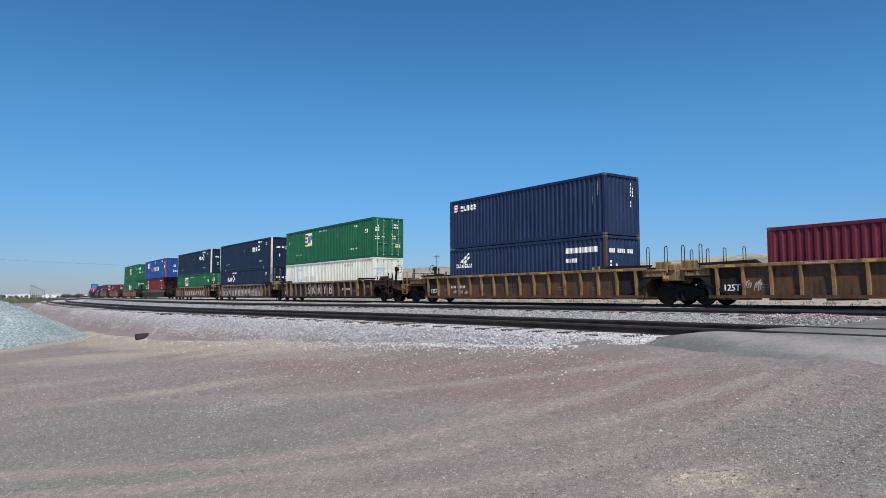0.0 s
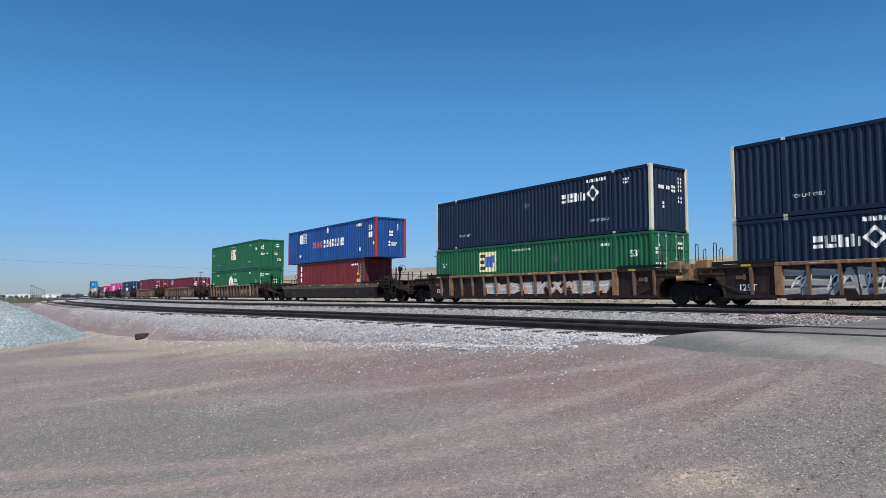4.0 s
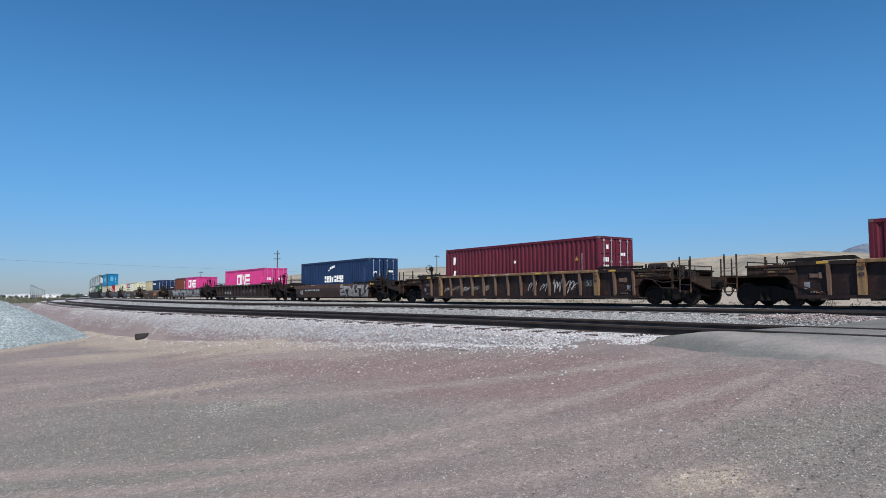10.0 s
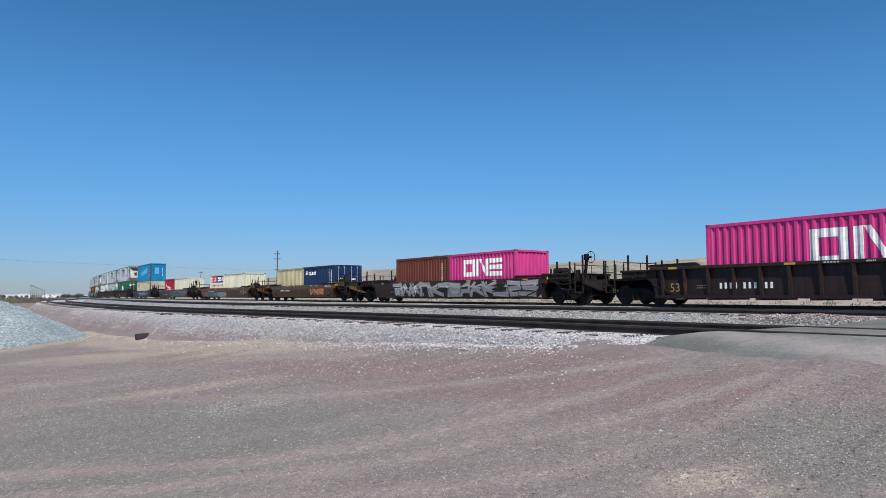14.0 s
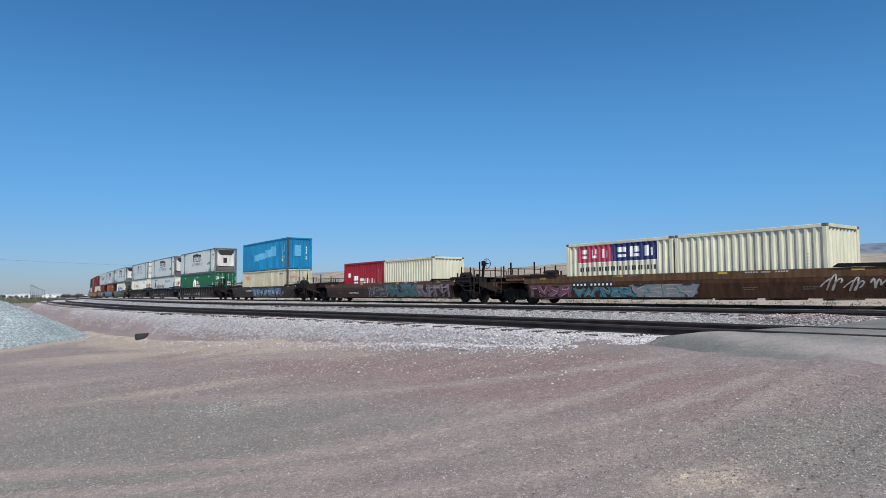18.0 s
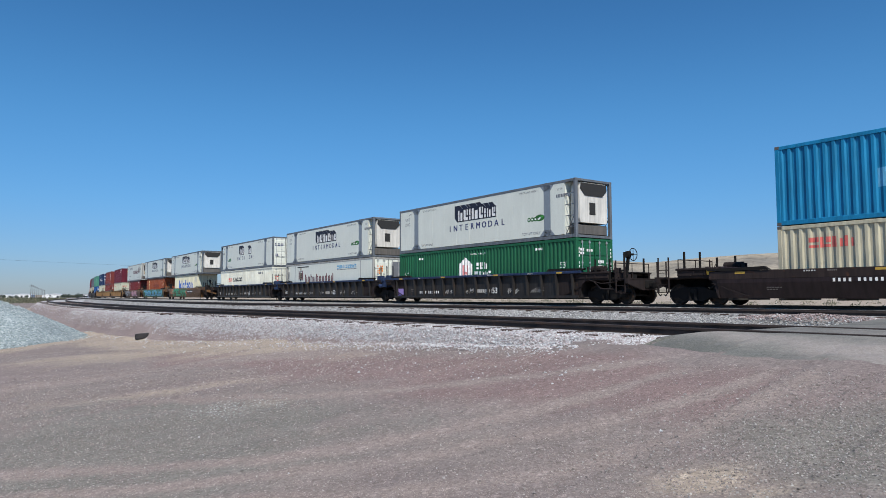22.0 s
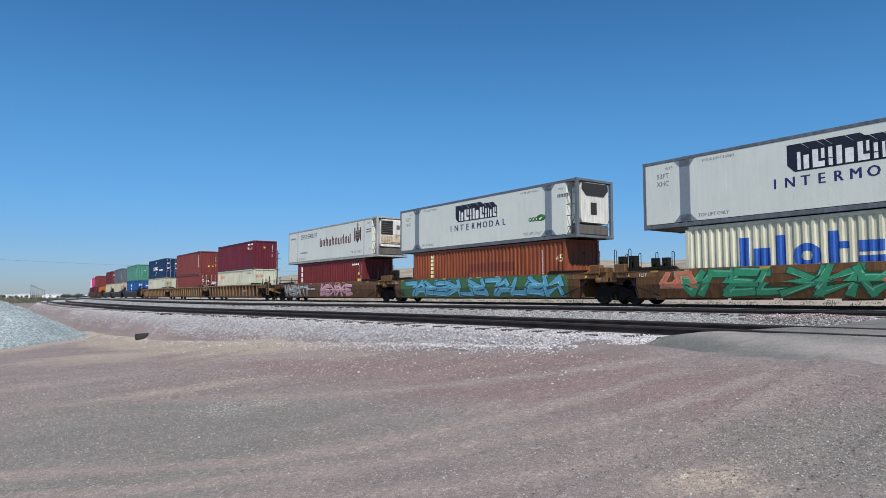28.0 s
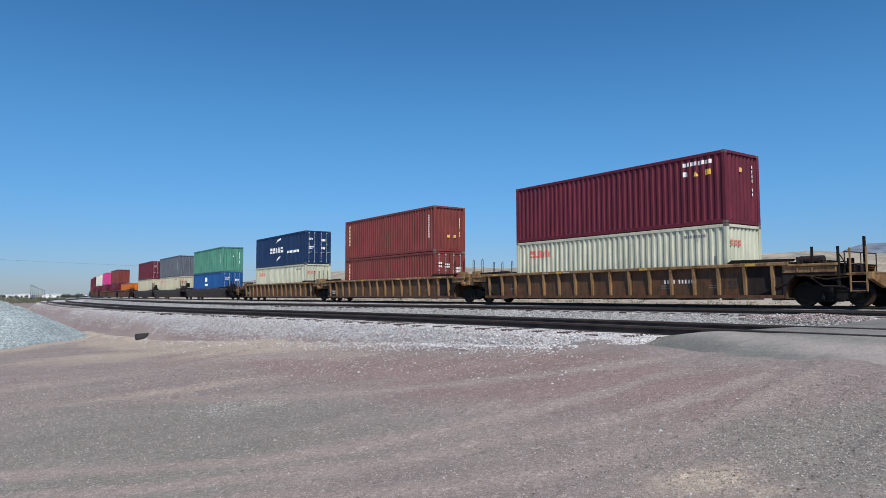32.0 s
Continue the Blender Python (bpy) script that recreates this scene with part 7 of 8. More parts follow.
m.poly(BLUE, quad(-5.28, -4.78, 1.75, 2.35), quad(-4.42, -3.85, 1.75, 2.35), name="logo", label="blue and white block mark")
m.poly(WHITE, quad(-4.78, -4.42, 1.75, 2.35), quad(-5.2, -5.1, 1.88, 2.22), quad(-4.95, -4.85, 1.88, 2.22), quad(-4.3, -4.2, 1.88, 2.22), quad(-4.2, -4.0, 1.88, 1.98), name="logo", up=1)
m.poly(BLUE, disc(-4.6, 2.05, 0.11, 0.16), name="logo", up=2)
m.bars(WHITE, 5.2, 1.0, 0.08, 1.0)
m.bars(WHITE, 5.55, 1.4, 0.08, 0.9)
m.bars(YELLOW, 5.5, 1.1, 0.14, 0.2)
end_bars(c, L, WHITE, [(-0.9, 1.5, 0.45, 0.6), (0.2, 1.9, 0.35, 0.25), (0.7, 1.2, 0.3, 0.7)])
c, m, L, H = mar8
m.poly(WHITE, quad(-5.4, -5.2, 1.95, 2.4, 0.1), quad(-5.35, -5.2, 1.2, 1.6, 0.1), disc(0.2, 1.9, 0.09, 0.09), name="logo")
m.bars(WHITE, 5.0, 0.9, 0.09, 1.3)
m.poly(YELLOW, [(4.55, 1.8), (4.8, 1.8), (4.67, 2.05)], name="placard")
end_bars(c, L, WHITE, [(-0.9, 1.7, 0.4, 0.2), (-0.9, 1.45, 0.4, 0.1), (0.3, 2.0, 0.5, 0.15), (0.3, 1.4, 0.5, 0.12), (-0.7, 2.3, 0.16, 0.2)])


def swoosh(m, x, z, s=1.0):
    m.poly(WHITE, [(x, z), (x + 0.5 * s, z + 0.38 * s), (x + 1.35 * s, z + 0.55 * s), (x + 1.3 * s, z + 0.34 * s), (x + 0.6 * s, z + 0.24 * s)], name="logo")


c, m, L, H = swooshbox
swoosh(m, -0.9, 2.02)
blocks(m, WHITE, -1.5, 1.85, 1.2, 1.72, (1, 1.2, 1.1, 0.2, 1, 1.1, 1.2), 0.14, label="white block mark under a swoosh")
m.bars(WHITE, 5.2, 1.0, 0.1, 1.3)
m.bars(WHITE, 5.55, 1.8, 0.1, 0.7)
end_bars(c, L, WHITE, [(-0.9, 1.75, 0.35, 0.16), (0.4, 1.85, 0.45, 0.14), (0.4, 1.1, 0.4, 0.12)])
for it, x0, x1, z0, z1 in ((magenta40, -2.1, 2.05, 1.15, 2.4), (magenta20, -1.6, 1.85, 1.22, 2.2)):
    c, m, L, H = it
    w = (x1 - x0) / 3.3
    h = z1 - z0
    t = w * 0.24
    a = x0
    m.poly(WHITE, quad(a, a + t, z0, z1), quad(a + w - t, a + w, z0, z1), quad(a + t, a + w - t, z0, z0 + t), quad(a + t, a + w - t, z1 - t, z1), name="logo", label="white hollow block mark")
    a = x0 + w * 1.15
    m.poly(WHITE, quad(a, a + t, z0, z1), quad(a + w - t, a + w, z0, z1), [(a + t, z1), (a + w - t, z0), (a + w - t, z0 + t * 1.5), (a + t * 1.8, z1)], name="logo")
    a = x0 + w * 2.3
    m.poly(WHITE, quad(a, a + w, z0, z0 + t), quad(a, a + w, z1 - t, z1), quad(a, a + w, z0 + h / 2 - t / 2, z0 + h / 2 + t / 2), name="logo")
    m.bars(WHITE, L / 2 - 0.85, 0.9, 0.09, 1.2)
    m.bars(WHITE, L / 2 - 0.5, 1.6, 0.08, 0.8)
end_bars(magenta40[0], BOX40, WHITE, [(-0.85, 1.7, 0.55, 0.25), (0.3, 1.75, 0.35, 0.16), (0.3, 1.1, 0.7, 0.1), (0.3, 0.9, 0.7, 0.1)])
c, m, L, H = bluedoor20
m.poly(WHITE, quad(-2.65, -2.2, 1.9, 2.22), name="logo")
m.poly(RED, quad(-2.6, -2.25, 1.97, 2.02), quad(-2.6, -2.25, 2.1, 2.15), name="logo", up=1)
blocks(m, WHITE, -2.0, -0.6, 1.88, 2.15, (1, 1, 1, 0.3, 0.3, 0.3), 0.1)
m.bars(WHITE, 2.0, 0.7, 0.08, 1.7)
m.bars(WHITE, 2.35, 1.3, 0.08, 1.0)
m.bars(YELLOW, 2.35, 1.1, 0.1, 0.14)
end_bars(c, L, WHITE, [(-0.9, 1.4, 0.6, 0.14), (0.3, 1.4, 0.5, 0.12), (0.3, 1.0, 0.6, 0.2)])
c, m, L, H = dry20
m.poly(WHITE, quad(-2.3, 2.3, 1.62, 2.48), name="logo", label="red and navy panel with white blocks")
m.poly(CRIMSON, quad(-2.26, -0.2, 1.66, 2.44), name="logo", up=1)
m.poly(NAVY, quad(-0.15, 2.26, 1.66, 2.44), name="logo", up=1)
blocks(m, WHITE, -2.05, -0.45, 1.85, 2.26, (1, 1, 1), 0.7, up=2)
blocks(m, WHITE, 0.1, 2.05, 1.83, 2.28, (1, 1, 1), 0.5, up=2)
m.bars(BLACK, -2.15, 1.24, 4.3, 0.2, 26, 1.0)
c, m, L, H = redshort20
m.poly(WHITE, quad(-2.43, -2.0, 1.5, 1.82), name="logo")
blocks(m, WHITE, -1.5, -0.75, 0.95, 1.6, (1,), 0.1, label="white block mark")
blocks(m, WHITE, -0.45, 1.7, 0.98, 1.4, (0.8, 0.5, 0.9, 0.9), 0.25)
m.bars(WHITE, 2.15, 0.6, 0.1, 1.6)
m.bars(WHITE, 2.5, 0.9, 0.09, 1.0)
c, m, L, H = cyan40
pale = ink("pale_cyan", (0.10, 0.36, 0.58))
rng = random.Random(3)
m.poly(pale, *[quad(x, x + w_, 1.0 + dz, 1.0 + dz + h_) for x, w_, dz, h_ in ((-2.75, 1.3, 0.0, 0.62), (-1.45, 1.9, 0.12, 0.62), (0.45, 1.5, 0.25, 0.75), (1.95, 1.2, 0.3, 0.95))], name="faded_patch", label="pale overpainted patch")
m.bars(WHITE, 4.85, 0.9, 0.1, 1.5)
m.bars(WHITE, 5.3, 1.5, 0.1, 1.0)
m.poly(YELLOW, [(5.2, 1.05), (5.45, 1.05), (5.32, 1.3)], quad(4.75, 5.05, 0.75, 0.95), name="placard")
end_bars(c, L, pale, [(-0.5, 1.2, 0.62, 1.0)])
end_bars(c, L, WHITE, [(0.6, 0.9, 0.1, 1.4)])
for it, x in ((greycream40, -5.0), (greycream_b, -5.1), (greycream_d, -5.1), (greycream_g, -5.0)):
    c, m, L, H = it
    z = 1.75 if H < 2.7 else 2.05
    blocks(m, ROSE := ink("faded_red", (0.62, 0.13, 0.11)), x, x + 1.45, z, z + 0.36, (1, 1, 1, 0.9), 0.12, label="faded red block mark")
    end_bars(c, L, ROSE, [(-0.95, z, 0.22, 0.28), (-0.68, z, 0.22, 0.28), (-0.41, z, 0.22, 0.28)])
    stencils(m, L, H, SLATEINK, False)
c, m, L, H = redmark_low
blocks(m, RED, -5.15, -3.8, 1.72, 2.08, (1, 1, 1), 0.1, label="red and black block mark")
blocks(m, BLACK, -3.65, -0.8, 1.68, 2.1, (0.7, 1, 1, 0.4, 0.8, 0.6, 0.4, 0.8, 0.8), 0.15)
m.bars(SLATEINK, 4.2, 2.3, 1.3, 0.2, 8, 0.35)
end_bars(c, L, RED, [(-1.0, 1.2, 0.35, 0.9)])
end_bars(c, L, SLATEINK, [(0.3, 0.8, 0.85, 1.6)])
c, m, L, H = bluemark40
z0 = 1.05


def hoop(x, w, h, t):
    """A thick rounded ring as two arcs."""
    out = []
    for k in range(12):
        p, q = 2 * math.pi * k / 12, 2 * math.pi * (k + 1) / 12
        pts = [(x + w / 2 + (w / 2 - d) * math.cos(g_), z0 + h / 2 + (h / 2 - d) * math.sin(g_)) for g_, d in ((p, 0), (q, 0), (q, t), (p, t))]
        out.append(pts)
    return out


m.poly(BLUE, quad(-3.75, -3.38, z0, 2.28), quad(-3.2, -2.55, z0, 1.85), quad(-2.37, -2.0, z0, 2.28), name="logo", label="large blue block mark")
m.poly(BLUE, *hoop(-1.75, 0.98, 0.9, 0.28), name="logo")
m.poly(BLUE, quad(-0.55, -0.2, z0, 2.3), quad(-0.2, 0.15, 1.68, 1.92), name="logo")
m.poly(BLUE, quad(0.4, 1.2, z0, 1.42), quad(0.4, 1.2, 1.54, 1.92), name="logo")
m.poly(BLUE, *hoop(1.4, 1.0, 0.9, 0.28), name="logo")
m.poly(BLUE, quad(2.6, 2.95, z0, 1.92), quad(3.15, 3.5, z0, 1.75), name="logo")
m.bars(SEAM, 4.5, 1.9, 0.7, 0.7, 4, 0.3)
c, m, L, H = rustbox45
m.poly(CREAM, *[quad(-4.85, -4.5, 1.25 + k * 0.24, 1.42 + k * 0.24) for k in range(6)], name="logo", label="cream upright block mark")
m.poly(ink("dark_brown", (0.15, 0.03, 0.015)), quad(-0.95, 3.1, 1.45, 1.95), name="overpainted_patch")
m.text(CREAM, "45", 6.42, 1.95, 0.5)
m.bars(WHITE, 5.2, 1.2, 0.1, 1.3)
m.bars(YELLOW, 5.6, 1.0, 0.2, 0.2)
c, m, L, H = maroon_b
m.bars(WHITE, 4.2, 2.45, 1.3, 0.16, 8, 0.4)
m.bars(YELLOW, 5.2, 2.0, 0.25, 0.22)
m.poly(YELLOW, [(4.65, 2.0), (4.9, 2.0), (4.78, 2.22)], name="placard")
m.bars(WHITE, 4.2, 2.05, 0.2, 0.2)
end_bars(c, L, YELLOW, [(-0.2, 2.1, 0.2, 0.18)])
end_bars(c, L, WHITE, [(0.7, 1.2, 0.06, 1.3)])
c, m, L, H = rb_top
m.poly(CREAM, *[quad(-5.5, -5.25, 1.0 + k * 0.26, 1.2 + k * 0.26) for k in range(6)], name="logo")
m.bars(WHITE, 5.4, 0.9, 0.08, 1.5)
end_bars(c, L, CREAM, [(0.75, 1.0, 0.07, 1.4)])
end_bars(c, L, YELLOW, [(-0.2, 0.9, 0.2, 0.18), (0.3, 0.9, 0.2, 0.18)])
c, m, L, H = rb_low
m.poly(CREAM, *[quad(-5.5, -5.25, 1.0 + k * 0.26, 1.2 + k * 0.26) for k in range(6)], name="logo")
end_bars(c, L, WHITE, [(-0.9, 1.9, 0.3, 0.4), (-0.4, 1.9, 0.4, 0.3), (0.4, 1.6, 0.5, 0.4), (-0.8, 1.1, 0.3, 0.3)])
c, m, L, H = swooshbox_d
swoosh(m, -0.8, 2.15, 0.9)
m.poly(WHITE, [(-0.8, 0.45), (-0.2, 0.6), (0.35, 0.85), (0.2, 0.95), (-0.3, 0.75)], name="logo")
blocks(m, WHITE, -2.2, 0.9, 1.25, 1.75, (1, 1, 1, 1, 1), 0.14, label="white block mark")
m.bars(WHITE, 2.0, 1.1, 2.6, 0.22, 12, 0.25)
end_bars(c, L, WHITE, [(-0.9, 2.1, 0.4, 0.16), (-0.9, 1.3, 0.5, 0.3), (0.3, 2.0, 0.4, 0.2), (0.3, 1.3, 0.5, 0.2)])
c, m, L, H = bb_low
m.poly(WHITE, disc(-0.4, 2.1, 0.5, 0.3), quad(-0.9, 0.4, 1.35, 1.6), name="logo")
end_bars(c, L, WHITE, [(-0.8, 2.0, 0.5, 0.35), (0.3, 1.9, 0.6, 0.2), (-0.3, 1.2, 0.4, 0.2)])
end_bars(teal_top[0], BOX40, WHITE, [(0.75, 1.0, 0.07, 1.5), (0.0, 1.7, 0.14, 0.18)])
for it in (teal_top, grey_top, tan20, br20):
    c, m, L, H = it
    m.bars(WHITE, L / 2 - 0.7, 1.0, 0.07, 1.2)
for it in (ivory20, ivory20b):
    c, m, L, H = it
    m.bars(SEAM, L / 2 - 0.7, 0.6, 0.07, 1.1)
end_bars(maroon_m[0], BOX40, WHITE, [(-0.9, 1.9, 0.5, 0.3), (0.3, 1.5, 0.5, 0.3)])


# ---- marks on the well cars ----
def scrawl(m, mat, x0, x1, z0, z1, n, seed, w=0.03, up=1):
    """Quick looping strokes of a paint pen that cannot be read."""
    rng = random.Random(seed)
    polys = []
    step = (x1 - x0) / n
    H = z1 - z0
    for i in range(n):
        wide = min(step * 0.95, 0.8)
        a, top, low = x0 + step * (i + 0.5) - wide / 2, z1 - H * rng.uniform(0, 0.25), z0 + H * rng.uniform(0, 0.25)
        turns, loop, ph = rng.uniform(2.2, 4.0), rng.uniform(0.06, 0.2), rng.uniform(0, 6.28)
        pts = []
        for j in range(33):
            th = 2 * math.pi * turns * j / 32 + ph
            pts.append((a + wide * (0.12 + 0.72 * j / 32 + loop * math.sin(th * 1.0 + 1.2)), (top + low) / 2 + (top - low) * 0.5 * math.cos(th) * (0.7 + 0.3 * math.sin(th * 0.37 + ph))))
        for (xa, za), (xb, zb) in zip(pts, pts[1:]):
            if abs(xb - xa) > abs(zb - za):
                polys.append([(xa, za - w / 2), (xb, zb - w / 2), (xb, zb + w / 2), (xa, za + w / 2)])
            else:
                polys.append([(xa - w / 2, za), (xa + w / 2, za), (xb + w / 2, zb), (xb - w / 2, zb)])
    return m.poly(mat, *polys, name="scrawl", up=up)


# skeletons of sprayed forms: (x, z, x, z) strokes in a unit box
STROKES = [((0.15, 0.0, 0.12, 1.0), (0.12, 0.95, 0.95, 0.88), (0.15, 0.5, 0.8, 0.55), (0.15, 0.06, 1.0, 0.12)), ((0.1, 0.0, 0.2, 1.0), (0.2, 0.95, 0.8, 0.08), (0.82, 0.0, 0.9, 1.0)),
           ((0.15, 0.0, 0.15, 1.0), (0.2, 0.48, 0.95, 0.95), (0.3, 0.5, 1.0, 0.05)), ((0.1, 0.0, 0.4, 1.0), (0.4, 0.95, 0.9, 0.0), (0.2, 0.35, 0.8, 0.35)),
           ((0.9, 0.92, 0.2, 0.85), (0.2, 0.85, 0.25, 0.55), (0.25, 0.55, 0.85, 0.45), (0.85, 0.45, 0.8, 0.1), (0.8, 0.08, 0.1, 0.1)), ((0.12, 1.0, 0.2, 0.1), (0.2, 0.06, 0.9, 0.1), (0.85, 0.0, 0.9, 0.95)),
           ((0.15, 0.0, 0.15, 1.0), (0.15, 0.92, 0.85, 0.85), (0.85, 0.85, 0.8, 0.55), (0.8, 0.52, 0.2, 0.48), (0.4, 0.48, 0.95, 0.02)), ((0.2, 1.0, 0.15, 0.05), (0.15, 0.06, 0.95, 0.1))]


def graffiti(m, fill, edge, shine, x0, x1, z0, z1, n, seed):
    """Large sprayed strokes with a dark edge and light glints; nothing to read."""
    rng = random.Random(seed)
    z0, z1 = m.level(z0), m.level(z1)
    step = (x1 - x0) / n
    H = z1 - z0
    for i in range(n):
        a, ww, lean = x0 + step * i - 0.12 * step, step * 1.24, rng.uniform(-0.35, 0.45)
        lo, hh = z0 + H * rng.uniform(0.08, 0.14), H * rng.uniform(0.72, 0.82)
        t = min(0.38 * step, 0.30) * rng.uniform(0.75, 1.2)
        lines = rng.choice(STROKES)
        flip, over = rng.random() < 0.5, rng.random() < 0.5
        for e, mat, up in ((0.055, edge, 0.2 * i), (0.0, fill, 0.2 * i + 0.1), (-0.42, shine, 0.2 * i + 0.15)):
            g = Geo()
            for k, (xa, za, xb, zb) in enumerate(lines):
                if flip:
                    xa, xb = 1 - xa, 1 - xb
                if over:
                    za, zb = 1 - za, 1 - zb
                xa, xb = a + ww * xa + lean * (za - 0.5) * step, a + ww * xb + lean * (zb - 0.5) * step
                za, zb = lo + hh * za, lo + hh * zb
                dx, dz = xb - xa, zb - za
                d = math.hypot(dx, dz) + 1e-6
                dx, dz = dx / d, dz / d
                w = t / 2 + e if e >= 0 else 0.02
                q = w * 0.8 if e >= 0 else -0.1 * d
                ox, oz = (0, 0) if e >= 0 else (-dz * t * 0.28, dx * t * 0.28)
                pts = [(xa - dx * q - dz * w + ox, za - dz * q + dx * w + oz), (xa - dx * q + dz * w + ox, za - dz * q - dx * w + oz), (xb + dx * q + dz * w * 0.8 + ox, zb + dz * q - dx * w * 0.8 + oz), (xb + dx * q - dz * w * 0.8 + ox, zb + dz * q + dx * w * 0.8 + oz)]
                pts = [(x, min(max(z, z0), z1)) for x, z in pts]
                strip(g, pts, m.y - 0.004 - 0.003 * up - 0.0001 * k, m.prof, m.lean)
            part("graffiti", g, mat, m.p, "sprayed graffiti stroke" if e == 0 else "")


def number_panel(m, x0, x1, z, h=0.22, ground=True, mat=WHITE):
    if ground:
        m.poly(BLACK, quad(x0 - 0.06, x1 + 0.06, z - 0.06, z + h + 0.06), name="number_panel")
    m.bars(mat, x0, z, (x1 - x0) * 0.34, h * 0.75, 4, 1.1, up=2)
    m.bars(mat, x0 + (x1 - x0) * 0.46, z, (x1 - x0) * 0.54, h * 0.75, 6, 1.1, up=2)


GREYINK, PINKINK, TEALINK, SKYINK, LEAFINK = ink("grey", (0.30, 0.30, 0.30)), ink("pink", (0.62, 0.30, 0.36)), ink("teal", (0.05, 0.22, 0.26)), ink("sky", (0.10, 0.36, 0.50)), ink("leaf", (0.03, 0.26, 0.13))
RUSTINK, SALMON, DUSTY = ink("salmon", (0.60, 0.22, 0.12)), ink("coral", (0.55, 0.16, 0.10)), ink("dusty_white", (0.48, 0.46, 0.43))
OCHRE_DUST = ink("ochre_dust", (0.24, 0.15, 0.07))
AMBER, FAINT = ink("amber", (0.50, 0.31, 0.05)), ink("faint_grey", (0.16, 0.14, 0.13))
rng = random.Random(77)
for key, m in CARS.items():
    top = Marks(m.p, -1.601 if not m.lean else -1.536, ())
    for x in (-7.4, -2.6, 2.4, 7.2):
        top.poly(AMBER, quad(x - 0.2, x + 0.2, 1.45 - m.low, 1.53 - m.low), name="reflector", label="dull yellow reflector")
    for k in range(5):
        x = rng.uniform(-6, 6)
        top.bars(FAINT if k % 2 else DUSTY, x, 1.465 - m.low, rng.uniform(0.2, 0.5), 0.05, 5, 0.5)
    for x in (-4.0, 4.3) if key in (-102, -126, -149) else (-6.4, 5.4, 3.2):
        m.bars(FAINT, x, 0.75, 0.55, 0.04, 6, 0.3)
        m.bars(FAINT, x, 0.66, 0.4, 0.04, 4, 0.3)
g = CARS
for key in (28, 9, -15, -35, -55, -477, -496, -350, -370):
    m = g[key]
    m.text(WHITE, "125T", -7.45, 0.66, 0.34, bold=0.012)
number_panel(g[9], -5.65, -4.3, 0.82, 0.2, False)
scrawl(g[9], DUSTY, -5.5, -3.9, 0.4, 0.75, 3, 1)
scrawl(g[9], BLACK, -3.0, 0.5, 0.4, 1.1, 5, 2)
scrawl(g[28], DUSTY, -7.0, -6.2, 0.5, 1.0, 2, 3)
g[9].text(BLACK, "53", 6.4, 0.75, 0.42)
m = g[-15]
for k, ch in enumerate("SKRYB"):
    for mat, bold, dz, up in ((BLACK, 0.085, -0.02, 1), (GREYINK, 0.05, 0.0, 2), (DUSTY, 0.008, 0.03, 4)):
        m.text(mat, ch, -2.59 + 1.035 * k, 0.86 + dz, 1.1, up, bold, "graffiti")
number_panel(m, 3.6, 5.0, 0.82, 0.2, False)
m.text(BLACK, "53", 6.4, 0.75, 0.42)
graffiti(g[-35], GREYINK, BLACK, DUSTY, -6.2, 6.2, 0.36, 1.32, 14, 12)
scrawl(g[-35], WHITE, -6.0, 5.5, 0.5, 1.2, 10, 13, 0.05, 3)
g[-35].text(LEAFINK, "55", 6.4, 0.8, 0.5, up=1)
graffiti(g[-55], DUSTY, RUSTINK, WHITE, -3.0, 5.8, 0.48, 1.1, 8, 14)
m = g[-78]
number_panel(m, -5.0, -3.2, 1.3, 0.18, False, BLACK)
scrawl(m, BLACK, -3.0, -0.5, 1.27, 1.52, 5, 15, 0.06)
m = g[-102]
number_panel(m, -5.08, -4.2, 0.78, 0.18, False)
scrawl(m, WHITE, -3.7, -1.0, 0.5, 1.05, 3, 16)
scrawl(m, WHITE, 3.15, 4.1, 0.42, 1.2, 1, 17, 0.045)
scrawl(m, WHITE, 4.2, 5.1, 0.45, 1.15, 1, 71, 0.045)
scrawl(m, DUSTY, 6.4, 7.15, 0.5, 1.0, 1, 18)
m = g[-126]
for k, ch in enumerate("UNCOD"):
    m.text(GREYINK, ch, -1.55 + 1.035 * k, 0.86, 0.52)
m.poly(LEAFINK, [(-3.85, 0.75), (-3.62, 0.38), (-3.39, 0.75), (-3.39, 1.12), (-3.85, 1.12)], name="emblem")
m.poly(YELLOW, disc(-3.62, 0.82, 0.13, 0.15), name="emblem", up=1)
m.poly(DUSTY, disc(-3.62, 0.82, 0.07, 0.08), name="emblem", up=2)
BEIGE = ink("beige", (0.36, 0.25, 0.15))
m.poly(BEIGE, quad(-2.85, -2.45, 0.8, 1.05), name="patch", label="beige repainted patch")
m.poly(BEIGE, quad(3.22, 3.85, 0.70, 1.08), name="patch", label="beige repainted patch")
m.poly(BEIGE, quad(4.20, 4.95, 0.72, 1.12), name="patch", label="beige repainted patch")
m.poly(RUSTINK, quad(4.35, 4.95, 1.04, 1.09), quad(4.45, 4.55, 0.8, 1.0), quad(4.68, 4.78, 0.8, 1.0), name="patch", up=1)
m.poly(DUSTY, quad(3.4, 3.9, 0.64, 0.68), quad(3.86, 3.9, 0.68, 0.95), quad(4.4, 4.95, 0.66, 0.70), name="scrawl", up=1)
scrawl(m, WHITE, 6.42, 7.12, 0.92, 1.12, 1, 20, 0.03)
scrawl(m, WHITE, 6.45, 7.1, 0.66, 0.86, 1, 61, 0.03)
m = g[-149]
scrawl(m, DUSTY, 1.4, 5.0, 0.45, 1.2, 4, 21, 0.05)
